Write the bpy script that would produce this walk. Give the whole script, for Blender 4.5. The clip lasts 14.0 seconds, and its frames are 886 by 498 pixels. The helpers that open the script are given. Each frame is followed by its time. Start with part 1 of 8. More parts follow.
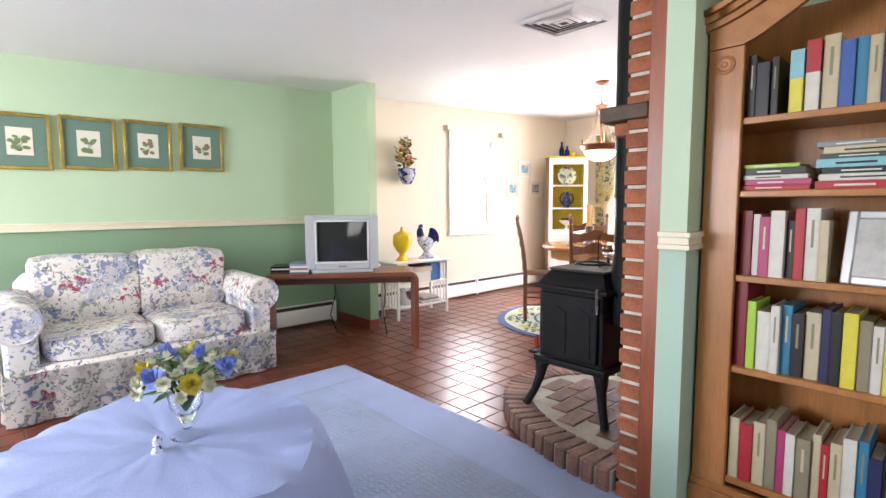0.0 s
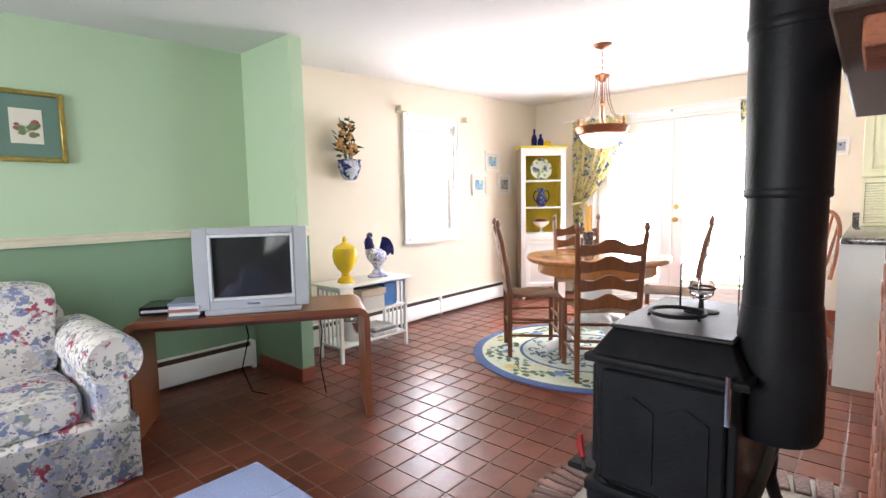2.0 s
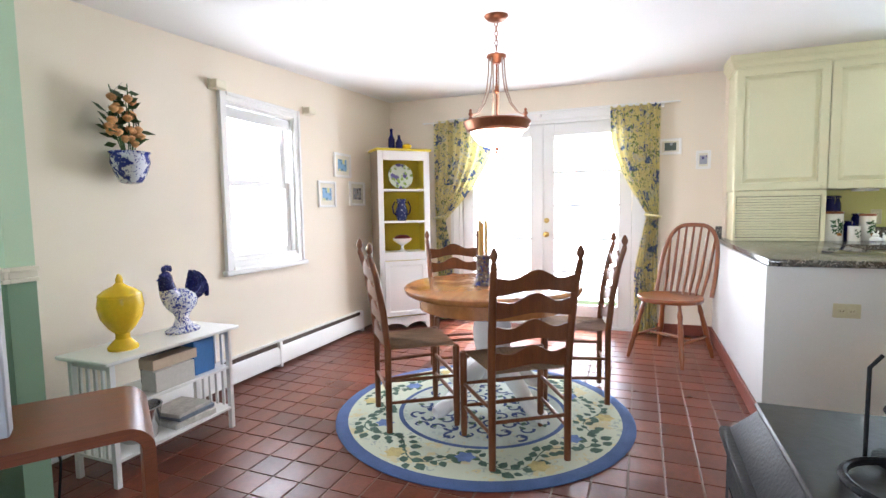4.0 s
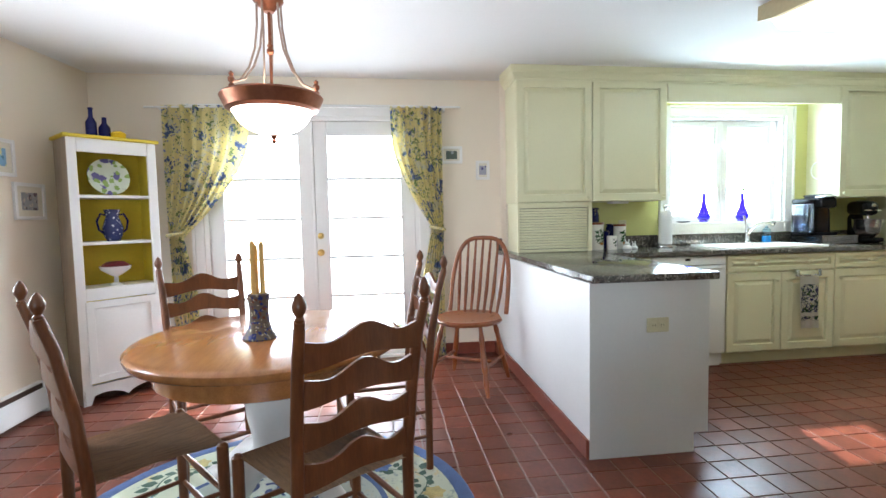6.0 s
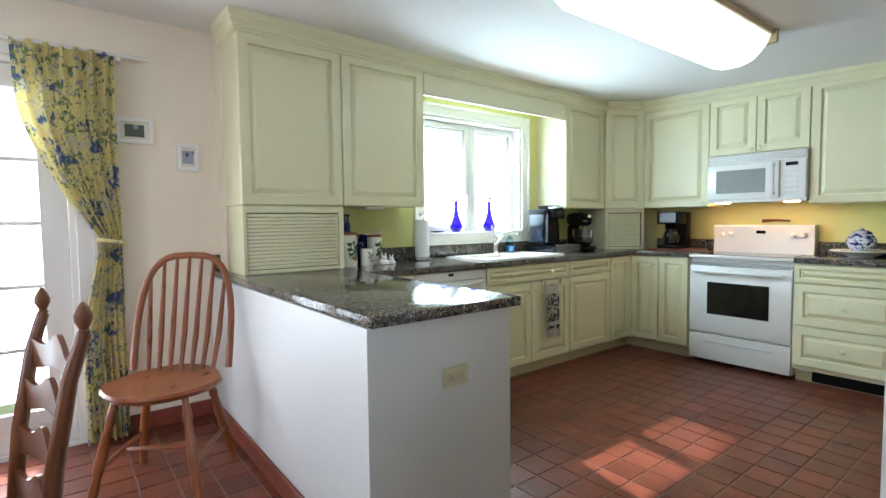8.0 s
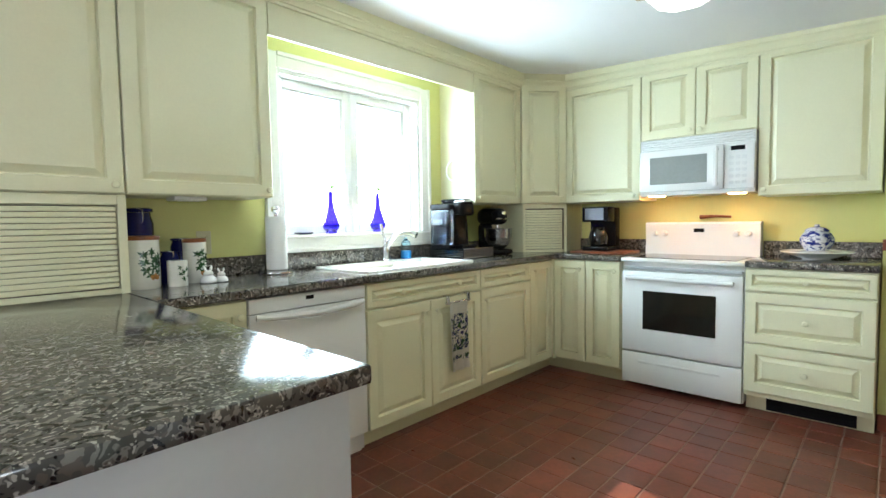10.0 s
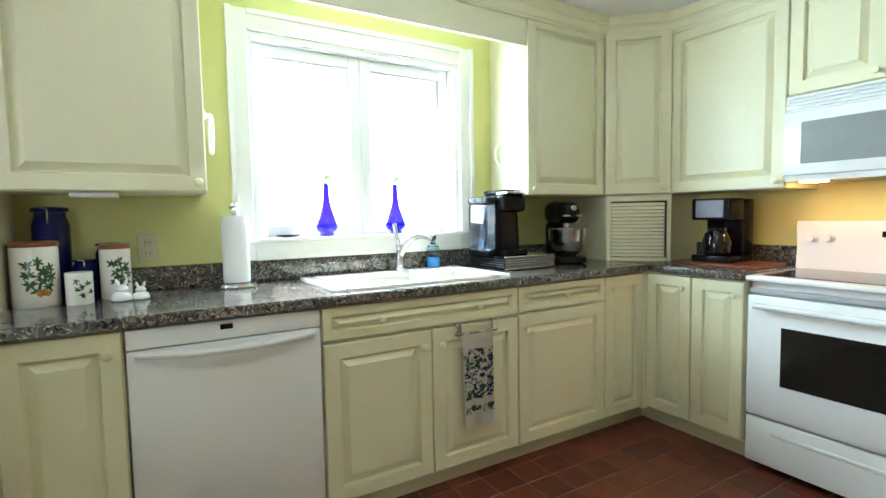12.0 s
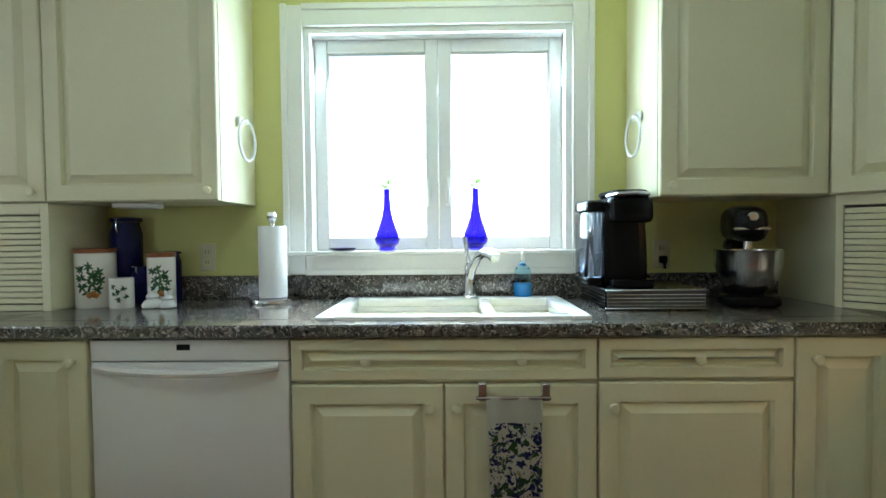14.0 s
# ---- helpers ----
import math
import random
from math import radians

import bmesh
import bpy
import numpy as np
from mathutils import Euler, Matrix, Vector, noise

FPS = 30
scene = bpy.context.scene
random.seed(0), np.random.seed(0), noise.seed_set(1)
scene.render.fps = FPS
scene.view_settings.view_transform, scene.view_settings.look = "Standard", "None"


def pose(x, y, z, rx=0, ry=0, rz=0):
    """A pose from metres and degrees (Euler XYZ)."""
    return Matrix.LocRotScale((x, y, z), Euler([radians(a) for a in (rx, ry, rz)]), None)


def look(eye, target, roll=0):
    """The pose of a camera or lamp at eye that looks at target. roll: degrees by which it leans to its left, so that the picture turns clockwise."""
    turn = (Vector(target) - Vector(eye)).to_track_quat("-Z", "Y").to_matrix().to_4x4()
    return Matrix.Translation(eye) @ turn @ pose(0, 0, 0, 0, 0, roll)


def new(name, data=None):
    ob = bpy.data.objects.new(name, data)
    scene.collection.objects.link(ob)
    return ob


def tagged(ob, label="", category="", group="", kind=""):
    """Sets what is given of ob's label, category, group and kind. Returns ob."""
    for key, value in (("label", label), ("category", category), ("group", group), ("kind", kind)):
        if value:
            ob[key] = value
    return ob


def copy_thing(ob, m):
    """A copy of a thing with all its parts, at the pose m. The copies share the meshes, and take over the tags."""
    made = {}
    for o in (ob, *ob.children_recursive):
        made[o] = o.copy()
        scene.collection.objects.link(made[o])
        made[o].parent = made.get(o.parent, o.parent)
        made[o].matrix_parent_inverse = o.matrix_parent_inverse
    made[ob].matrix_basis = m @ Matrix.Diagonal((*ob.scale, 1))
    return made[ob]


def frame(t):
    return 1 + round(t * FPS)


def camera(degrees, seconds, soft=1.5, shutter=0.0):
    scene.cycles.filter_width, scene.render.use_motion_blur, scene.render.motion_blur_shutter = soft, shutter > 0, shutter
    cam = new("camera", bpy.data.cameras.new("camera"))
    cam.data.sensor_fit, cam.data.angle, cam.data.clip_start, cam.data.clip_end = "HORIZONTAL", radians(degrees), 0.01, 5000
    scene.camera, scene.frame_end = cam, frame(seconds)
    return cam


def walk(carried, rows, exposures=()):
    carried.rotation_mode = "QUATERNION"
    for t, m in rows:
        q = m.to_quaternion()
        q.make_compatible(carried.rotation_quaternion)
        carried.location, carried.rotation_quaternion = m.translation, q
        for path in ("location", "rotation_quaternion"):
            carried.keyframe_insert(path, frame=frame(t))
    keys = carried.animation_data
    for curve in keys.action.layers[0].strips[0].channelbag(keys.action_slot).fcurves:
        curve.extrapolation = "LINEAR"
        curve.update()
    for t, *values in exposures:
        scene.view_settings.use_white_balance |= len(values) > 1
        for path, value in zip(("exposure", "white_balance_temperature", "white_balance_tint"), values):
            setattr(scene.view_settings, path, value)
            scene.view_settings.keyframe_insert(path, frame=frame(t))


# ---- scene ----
cam = camera(83.9, 14.0)
PATH = [
    (0, (-0.128, -0.011, 1.138), (1.225, 1.451, 0.959), -0.2),
    (0.5, (0.057, 0.206, 1.149), (1.427, 1.65, 0.956), -0.5),
    (1, (0.244, 0.426, 1.159), (1.647, 1.838, 0.956), -0.8),
    (1.5, (0.447, 0.676, 1.164), (1.888, 2.048, 0.964), -1.0),
    (2, (0.632, 0.915, 1.17), (2.132, 2.223, 0.979), -1.0),
    (2.2, (0.699, 1.003, 1.18), (2.23, 2.275, 0.991), -0.9),
    (4.3, (1.497, 1.775, 1.205), (3.395, 2.385, 1.047), -0.9),
    (4.5, (1.559, 1.84, 1.211), (3.485, 2.354, 1.054), -0.9),
    (5, (1.716, 1.976, 1.216), (3.695, 2.224, 1.07), -0.9),
    (5.5, (1.925, 2.022, 1.197), (3.921, 2.033, 1.07), -1.1),
    (6, (2.157, 2.036, 1.215), (4.138, 1.795, 1.082), -1.2),
    (6.5, (2.384, 2.077, 1.218), (4.305, 1.536, 1.091), -0.8),
    (7, (2.614, 2.006, 1.214), (4.452, 1.227, 1.092), -0.7),
    (7.5, (2.857, 1.907, 1.208), (4.579, 0.897, 1.093), -0.7),
    (8, (3.075, 1.789, 1.208), (4.653, 0.565, 1.093), -0.6),
    (8.5, (3.261, 1.601, 1.189), (4.731, 0.249, 1.079), -1.0),
    (9, (3.414, 1.413, 1.191), (4.789, -0.035, 1.074), -1.0),
    (9.2, (3.471, 1.335, 1.182), (4.814, -0.142, 1.068), -0.9),
    (11.3, (3.817, 0.299, 1.191), (5.344, -0.985, 1.052), -0.9),
    (11.5, (3.819, 0.198, 1.2), (5.403, -1.014, 1.056), -0.9),
    (12, (3.846, -0.049, 1.203), (5.565, -1.062, 1.067), -1.0),
    (12.5, (3.904, -0.303, 1.208), (5.74, -1.086, 1.079), -0.8),
    (13, (3.957, -0.582, 1.205), (5.892, -1.073, 1.091), -1.0),
    (13.5, (4.052, -0.819, 1.195), (6.037, -1.049, 1.105), -0.8),
    (14, (4.156, -1.057, 1.182), (6.155, -1.024, 1.119), -0.5),
]
EXPOSURES = [(0, 2.12, 7000, 23), (1, 2.06, 6950, 22), (2.2, 1.92, 6700, 20), (4.3, 1.44, 6200, 17), (5.5, 1.28, 6100, 14), (7, 0.98, 6050, 12), (8.5, 0.88, 6150, 13), (9.2, 0.97, 6200, 12), (11.3, 1.36, 6200, 11), (12, 1.22, 6150, 11), (12.5, 1.06, 6050, 10), (13, 0.92, 6000, 9), (13.5, 0.75, 6000, 9), (14, 0.42, 5980, 8)]
walk(cam, [(t, look(eye, target, roll)) for t, eye, target, roll in PATH], EXPOSURES)

# ---- world, sun, large lights ----
world = bpy.data.worlds.new("world")
scene.world = world
world.use_nodes = True
wn = world.node_tree
sky = wn.nodes.new("ShaderNodeTexSky")
sky.sky_type = "NISHITA"
sky.sun_disc = False
sky.sun_elevation = radians(40.5)
sky.sun_rotation = radians(98)
wn.links.new(sky.outputs[0], wn.nodes["Background"].inputs[0])
wn.nodes["Background"].inputs[1].default_value = 0.15

sun = new("sun", bpy.data.lights.new("sun", "SUN"))
sun.data.energy, sun.data.angle, sun.data.color = 5.0, radians(0.6), (1.0, 0.95, 0.86)
sun.matrix_basis = look((10, -1.48, 4.95), (4.3, -0.42, 0))


def window_light(name, eye, target, w, h, power, color=(0.84, 0.93, 1.0)):
    la = bpy.data.lights.new(name, "AREA")
    la.shape, la.size, la.size_y, la.energy, la.color = "RECTANGLE", w, h, power, color
    ob = new(name, la)
    ob.matrix_basis = look(eye, target)
    return ob


window_light("daylight_french_door", (6.52, 2.6, 1.15), (0, 2.6, 0.9), 1.6, 1.8, 38)
window_light("daylight_dining_window", (4.39, 4.42, 1.42), (4.39, 0, 1.2), 0.68, 1.1, 17, (0.88, 0.95, 1.0))
window_light("daylight_kitchen_window", (6.36, -1.0, 1.57), (0, -1.0, -0.2), 1.08, 0.92, 34, (0.68, 0.90, 1.0))
window_light("daylight_west_window", (-2.68, 2.6, 1.35), (0, 2.6, 1.0), 1.7, 1.2, 41)
window_light("daylight_south_window", (-0.6, -2.18, 1.35), (-0.4, 0, 1.0), 1.7, 1.2, 6)


# ---- materials ----
def nodes_of(m):
    m.use_nodes = True
    return m.node_tree, m.node_tree.nodes["Principled BSDF"]


def mat(name, color, rough=0.5, metal=0.0, vary=0.08, scale=3.0, fine=60.0, bump=0.05, stretch=(1, 1, 1), coat=0.0, second=None, rand=0.0, trans=0.0, spec=0.5, island=False, rvar=0.08):
    """Base colour varied by a coarse and a fine noise, with fine relief."""
    m = bpy.data.materials.new(name)
    nt, p = nodes_of(m)
    N, L = nt.nodes.new, nt.links.new
    tc, mp = N("ShaderNodeTexCoord"), N("ShaderNodeMapping")
    mp.inputs["Scale"].default_value = stretch
    L(tc.outputs["Object"], mp.inputs[0])
    n1, n2 = N("ShaderNodeTexNoise"), N("ShaderNodeTexNoise")
    n1.inputs["Scale"].default_value, n2.inputs["Scale"].default_value = scale, fine
    n1.inputs["Detail"].default_value, n2.inputs["Detail"].default_value = 4, 3
    L(mp.outputs[0], n1.inputs[0]), L(mp.outputs[0], n2.inputs[0])
    add = N("ShaderNodeMath")
    add.operation = "MULTIPLY_ADD"
    add.inputs[1].default_value = 0.6
    L(n1.outputs[0], add.inputs[0])
    mul = N("ShaderNodeMath")
    mul.operation = "MULTIPLY"
    mul.inputs[1].default_value = 0.4
    L(n2.outputs[0], mul.inputs[0]), L(mul.outputs[0], add.inputs[2])
    rng = N("ShaderNodeMapRange")
    rng.inputs[1].default_value, rng.inputs[2].default_value = 0.3, 0.7
    L(add.outputs[0], rng.inputs[0])
    mix = N("ShaderNodeMix")
    mix.data_type = "RGBA"
    c = Vector(color)
    d = Vector(second) if second else c * (1 - 2 * vary)
    mix.inputs[6].default_value = (*[min(1, v) for v in d], 1)
    mix.inputs[7].default_value = (*[min(1, v * (1 + (0 if second else vary))) for v in c], 1)
    L(rng.outputs[0], mix.inputs[0])
    out = mix.outputs[2]
    if rand:
        oi, hsv, r2 = N("ShaderNodeNewGeometry" if island else "ShaderNodeObjectInfo"), N("ShaderNodeHueSaturation"), N("ShaderNodeMapRange")
        r2.inputs[3].default_value, r2.inputs[4].default_value = 1 - rand, 1 + rand
        L(oi.outputs["Random Per Island" if island else "Random"], r2.inputs[0]), L(r2.outputs[0], hsv.inputs["Value"]), L(out, hsv.inputs["Color"])
        out = hsv.outputs[0]
    L(out, p.inputs["Base Color"])
    rr = N("ShaderNodeMapRange")
    rr.inputs[3].default_value, rr.inputs[4].default_value = max(0.02, rough - rvar), min(1, rough + rvar)
    L(n1.outputs[0], rr.inputs[0]), L(rr.outputs[0], p.inputs["Roughness"])
    p.inputs["Metallic"].default_value = metal
    p.inputs["Coat Weight"].default_value = coat
    p.inputs["Transmission Weight"].default_value = trans
    p.inputs["Specular IOR Level"].default_value = spec
    if bump:
        b = N("ShaderNodeBump")
        b.inputs["Strength"].default_value, b.inputs["Distance"].default_value = bump, 0.01
        L(n2.outputs[0], b.inputs["Height"]), L(b.outputs[0], p.inputs["Normal"])
    return m


def spotted(name, ground, spots, rough=0.8, bump=0.15, warp=0.25):
    """A printed cloth: a ground colour with layers of irregular patches, (colour, cell scale, threshold, offset)."""
    m = bpy.data.materials.new(name)
    nt, p = nodes_of(m)
    N, L = nt.nodes.new, nt.links.new
    tc = N("ShaderNodeTexCoord")
    nz = N("ShaderNodeTexNoise")
    nz.inputs["Scale"].default_value, nz.inputs["Detail"].default_value = 22, 3
    L(tc.outputs["Object"], nz.inputs[0])
    wv = N("ShaderNodeVectorMath")
    wv.operation = "MULTIPLY_ADD"
    wv.inputs[1].default_value = (warp * 0.2,) * 3
    L(nz.outputs["Color"], wv.inputs[0]), L(tc.outputs["Object"], wv.inputs[2])
    last = None
    for color, scale, limit, shift in spots:
        mp, vo = N("ShaderNodeMapping"), N("ShaderNodeTexVoronoi")
        mp.inputs["Location"].default_value = (shift, shift * 1.7, shift * 0.6)
        vo.inputs["Scale"].default_value = scale
        L(wv.outputs[0], mp.inputs[0]), L(mp.outputs[0], vo.inputs["Vector"])
        rg = N("ShaderNodeMapRange")
        rg.inputs[1].default_value, rg.inputs[2].default_value = limit, limit - 0.07
        L(vo.outputs["Distance"], rg.inputs[0])
        mx = N("ShaderNodeMix")
        mx.data_type = "RGBA"
        L(rg.outputs[0], mx.inputs[0])
        if last:
            L(last, mx.inputs[6])
        else:
            mx.inputs[6].default_value = (*ground, 1)
        mx.inputs[7].default_value = (*color, 1)
        last = mx.outputs[2]
    L(last, p.inputs["Base Color"])
    p.inputs["Roughness"].default_value = rough
    p.inputs["Specular IOR Level"].default_value = 0.25
    n2, b = N("ShaderNodeTexNoise"), N("ShaderNodeBump")
    n2.inputs["Scale"].default_value = 260
    L(tc.outputs["Object"], n2.inputs[0])
    b.inputs["Strength"].default_value, b.inputs["Distance"].default_value = bump, 0.01
    L(n2.outputs[0], b.inputs["Height"]), L(b.outputs[0], p.inputs["Normal"])
    return m


def glowing(name, color, strength):
    m = bpy.data.materials.new(name)
    nt, p = nodes_of(m)
    p.inputs["Base Color"].default_value = (*color, 1)
    p.inputs["Emission Color"].default_value = (*color, 1)
    p.inputs["Emission Strength"].default_value = strength
    p.inputs["Roughness"].default_value = 0.4
    return m


def glass(name, color=(1, 1, 1), rough=0.02, ior=1.45):
    m = bpy.data.materials.new(name)
    nt, p = nodes_of(m)
    p.inputs["Base Color"].default_value = (*color, 1)
    p.inputs["Transmission Weight"].default_value = 1.0
    p.inputs["Roughness"].default_value = rough
    p.inputs["IOR"].default_value = ior
    return m


def two_tone_wall(name, upper, lower, z):
    """Painted plaster, two colours that meet behind the chair rail."""
    m = mat(name, upper, 0.75, vary=0.025, scale=1.5, fine=140, bump=0.06)
    nt, p = nodes_of(m)
    N, L = nt.nodes.new, nt.links.new
    tc, sx, gt, mx = N("ShaderNodeTexCoord"), N("ShaderNodeSeparateXYZ"), N("ShaderNodeMath"), N("ShaderNodeMix")
    mx.data_type = "RGBA"
    gt.operation = "GREATER_THAN"
    gt.inputs[1].default_value = z
    src = p.inputs["Base Color"].links[0].from_socket
    hs = N("ShaderNodeMix")
    hs.data_type, hs.blend_type = "RGBA", "MULTIPLY"
    hs.inputs[0].default_value = 1
    hs.inputs[7].default_value = (*[b / a for a, b in zip(upper, lower)], 1)
    L(src, hs.inputs[6])
    L(tc.outputs["Object"], sx.inputs[0]), L(sx.outputs[2], gt.inputs[0]), L(gt.outputs[0], mx.inputs[0])
    L(hs.outputs[2], mx.inputs[6]), L(src, mx.inputs[7]), L(mx.outputs[2], p.inputs["Base Color"])
    return m


GREEN = two_tone_wall("green_wall_paint", (0.46, 0.60, 0.40), (0.21, 0.33, 0.21), 1.0)
GREEN_END = two_tone_wall("pale_green_paint", (0.50, 0.64, 0.48), (0.40, 0.56, 0.46), 1.0)
CREAM = mat("cream_wall_paint", (0.80, 0.715, 0.585), 0.75, vary=0.02, scale=1.2, fine=140, bump=0.06)
YELLOW = mat("yellow_green_wall_paint", (0.66, 0.64, 0.25), 0.7, vary=0.03, scale=1.2, fine=140, bump=0.06)
PEACH = mat("hall_wall_paint", (0.62, 0.40, 0.20), 0.7, vary=0.03, scale=1.2, fine=140, bump=0.06)
CEILING = mat("ceiling_paint", (0.80, 0.79, 0.77), 0.9, vary=0.02, scale=1.0, fine=90, bump=0.12)
TRIM = mat("white_trim_paint", (0.80, 0.79, 0.76), 0.4, vary=0.02, bump=0.02)
RAIL = mat("cream_rail_paint", (0.74, 0.68, 0.52), 0.45, vary=0.03, bump=0.02)
WHITE = mat("white_painted_panel", (0.70, 0.70, 0.69), 0.45, vary=0.02, scale=2, bump=0.02)
CAB = mat("cream_cabinet_paint", (0.74, 0.71, 0.48), 0.38, vary=0.025, scale=2, fine=120, bump=0.02)
ENAMEL = mat("white_enamel", (0.80, 0.80, 0.78), 0.16, vary=0.01, bump=0.0, coat=0.3)
GRANITE = spotted("dark_speckled_granite", (0.075, 0.068, 0.06), [((0.20, 0.18, 0.155), 44, 0.44, 0.3), ((0.40, 0.37, 0.32), 62, 0.31, 2.1), ((0.012, 0.012, 0.014), 46, 0.38, 4.4), ((0.11, 0.09, 0.075), 30, 0.3, 7.7)], rough=0.12, bump=0.0, warp=0.6)
GRANITE.node_tree.nodes["Principled BSDF"].inputs["Specular IOR Level"].default_value = 0.6
TILE = mat("red_quarry_tile", (0.158, 0.041, 0.022), 0.30, vary=0.20, scale=7, fine=45, bump=0.04, rand=0.24, rvar=0.06, spec=0.38)
TILES = mat("red_quarry_tiles", (0.158, 0.041, 0.022), 0.30, vary=0.20, scale=7, fine=45, bump=0.04, rand=0.24, rvar=0.06, spec=0.38, island=True)
GROUT = mat("pale_cement_grout", (0.25, 0.17, 0.135), 0.95, vary=0.15, scale=6, fine=90, bump=0.2)
BRICK = mat("red_brick", (0.36, 0.115, 0.055), 0.85, vary=0.22, scale=14, fine=90, bump=0.5, rand=0.3)
HEARTH = mat("worn_hearth_brick", (0.25, 0.13, 0.10), 0.7, vary=0.3, scale=12, fine=80, bump=0.5, rand=0.35)
MORTAR = mat("grey_mortar", (0.66, 0.61, 0.53), 0.95, vary=0.15, scale=12, fine=120, bump=0.6)
BOARD = mat("red_stained_board", (0.30, 0.075, 0.03), 0.4, vary=0.2, scale=4, fine=30, stretch=(6, 6, 0.5), bump=0.08)
BASEWOOD = mat("red_brown_baseboard", (0.23, 0.055, 0.03), 0.4, vary=0.15, scale=4, fine=30, bump=0.06)
BEAM = mat("dark_mantel_wood", (0.085, 0.05, 0.03), 0.6, vary=0.25, scale=5, fine=40, stretch=(1, 5, 5), bump=0.2)
PINE = mat("honey_pine", (0.43, 0.175, 0.052), 0.38, vary=0.16, scale=3, fine=24, stretch=(8, 8, 0.7), bump=0.05, coat=0.1)
PINE_SHELF = mat("honey_pine_shelf", (0.43, 0.175, 0.052), 0.38, vary=0.16, scale=3, fine=24, stretch=(8, 0.7, 8), bump=0.05, coat=0.1)
CHAIRWOOD = mat("brown_maple", (0.165, 0.053, 0.016), 0.36, vary=0.2, scale=5, fine=30, stretch=(6, 6, 1), bump=0.05, coat=0.15)
OAK = mat("golden_oak_top", (0.46, 0.19, 0.06), 0.2, vary=0.14, scale=3, fine=22, stretch=(1, 9, 9), bump=0.03, coat=0.4)
OAKCHAIR = mat("reddish_oak", (0.25, 0.070, 0.018), 0.3, vary=0.16, scale=4, fine=26, stretch=(6, 6, 1), bump=0.04, coat=0.2)
DESKWOOD = mat("teak_desk", (0.19, 0.055, 0.02), 0.33, vary=0.18, scale=3, fine=22, stretch=(1, 9, 9), bump=0.03)
RUSH = mat("woven_rush", (0.29, 0.165, 0.08), 0.85, vary=0.25, scale=12, fine=120, stretch=(1, 6, 1), bump=0.5)
IRON = mat("black_cast_iron", (0.013, 0.013, 0.014), 0.5, vary=0.2, scale=9, fine=140, bump=0.12, spec=0.12)
PIPE = mat("black_stove_pipe", (0.008, 0.008, 0.009), 0.45, vary=0.2, scale=5, fine=90, bump=0.10, spec=0.18)
STONE = mat("grey_soapstone", (0.032, 0.030, 0.030), 0.48, vary=0.25, scale=7, fine=60, bump=0.05, spec=0.3)
BRASS = mat("aged_brass", (0.66, 0.46, 0.16), 0.3, metal=1.0, vary=0.1, bump=0.03)
GILT = mat("gilt_frame", (0.46, 0.34, 0.09), 0.38, metal=0.7, vary=0.2, scale=12, bump=0.15)
CHROME = mat("brushed_chrome", (0.62, 0.62, 0.63), 0.18, metal=1.0, vary=0.04, bump=0.0)
BLACK = mat("black_plastic", (0.008, 0.008, 0.009), 0.16, vary=0.1, bump=0.0, spec=0.12)
DARKGLASS = mat("dark_oven_glass", (0.012, 0.011, 0.009), 0.06, vary=0.1, bump=0.0)
SCREEN = mat("grey_tv_screen", (0.022, 0.022, 0.024), 0.08, vary=0.05, bump=0.0)
SILVER = mat("silver_plastic", (0.45, 0.46, 0.47), 0.35, metal=0.3, vary=0.03, bump=0.0)
PANE = glass("window_glass")
CLEAR = glass("clear_glass")
COBALT = glass("cobalt_glass", (0.09, 0.05, 0.74))
BLUECER = mat("cobalt_glaze", (0.006, 0.008, 0.085), 0.12, vary=0.2, bump=0.0, spec=0.3)
WHITECER = mat("white_china", (0.78, 0.77, 0.74), 0.15, vary=0.03, bump=0.0)
YELLOWCER = mat("yellow_glaze", (0.85, 0.55, 0.02), 0.2, vary=0.06, bump=0.0)
DELFT = spotted("blue_and_white_china", (0.74, 0.75, 0.80), [((0.03, 0.05, 0.30), 38, 0.42, 0.2), ((0.10, 0.14, 0.5), 70, 0.36, 3.3)], rough=0.15, bump=0.0, warp=0.8)
BOTANIC = spotted("leaf_printed_china", (0.78, 0.76, 0.70), [((0.06, 0.16, 0.05), 17, 0.30, 0.9), ((0.10, 0.20, 0.08), 26, 0.24, 2.3), ((0.48, 0.25, 0.05), 15, 0.15, 5.3)], rough=0.2, bump=0.0, warp=0.9)
FLORAL = spotted("floral_chintz", (0.74, 0.69, 0.63), [((0.45, 0.46, 0.54), 4.2, 0.40, 1.9), ((0.56, 0.51, 0.47), 8, 0.36, 9.3), ((0.22, 0.25, 0.38), 7, 0.33, 0.0), ((0.28, 0.32, 0.26), 11, 0.33, 3.1), ((0.72, 0.68, 0.64), 10, 0.27, 6.1), ((0.38, 0.07, 0.11), 4.6, 0.20, 5.2), ((0.12, 0.12, 0.21), 14, 0.25, 7.4)], rough=0.9, warp=1.5)
CURTAIN = spotted("yellow_floral_curtain", (0.84, 0.76, 0.40), [((0.74, 0.72, 0.58), 7, 0.34, 8.2), ((0.12, 0.17, 0.35), 7.0, 0.32, 1.0), ((0.24, 0.32, 0.14), 12, 0.31, 4.2), ((0.30, 0.36, 0.60), 15, 0.27, 6.6), ((0.08, 0.10, 0.14), 20, 0.19, 2.6)], rough=0.9, warp=1.2)
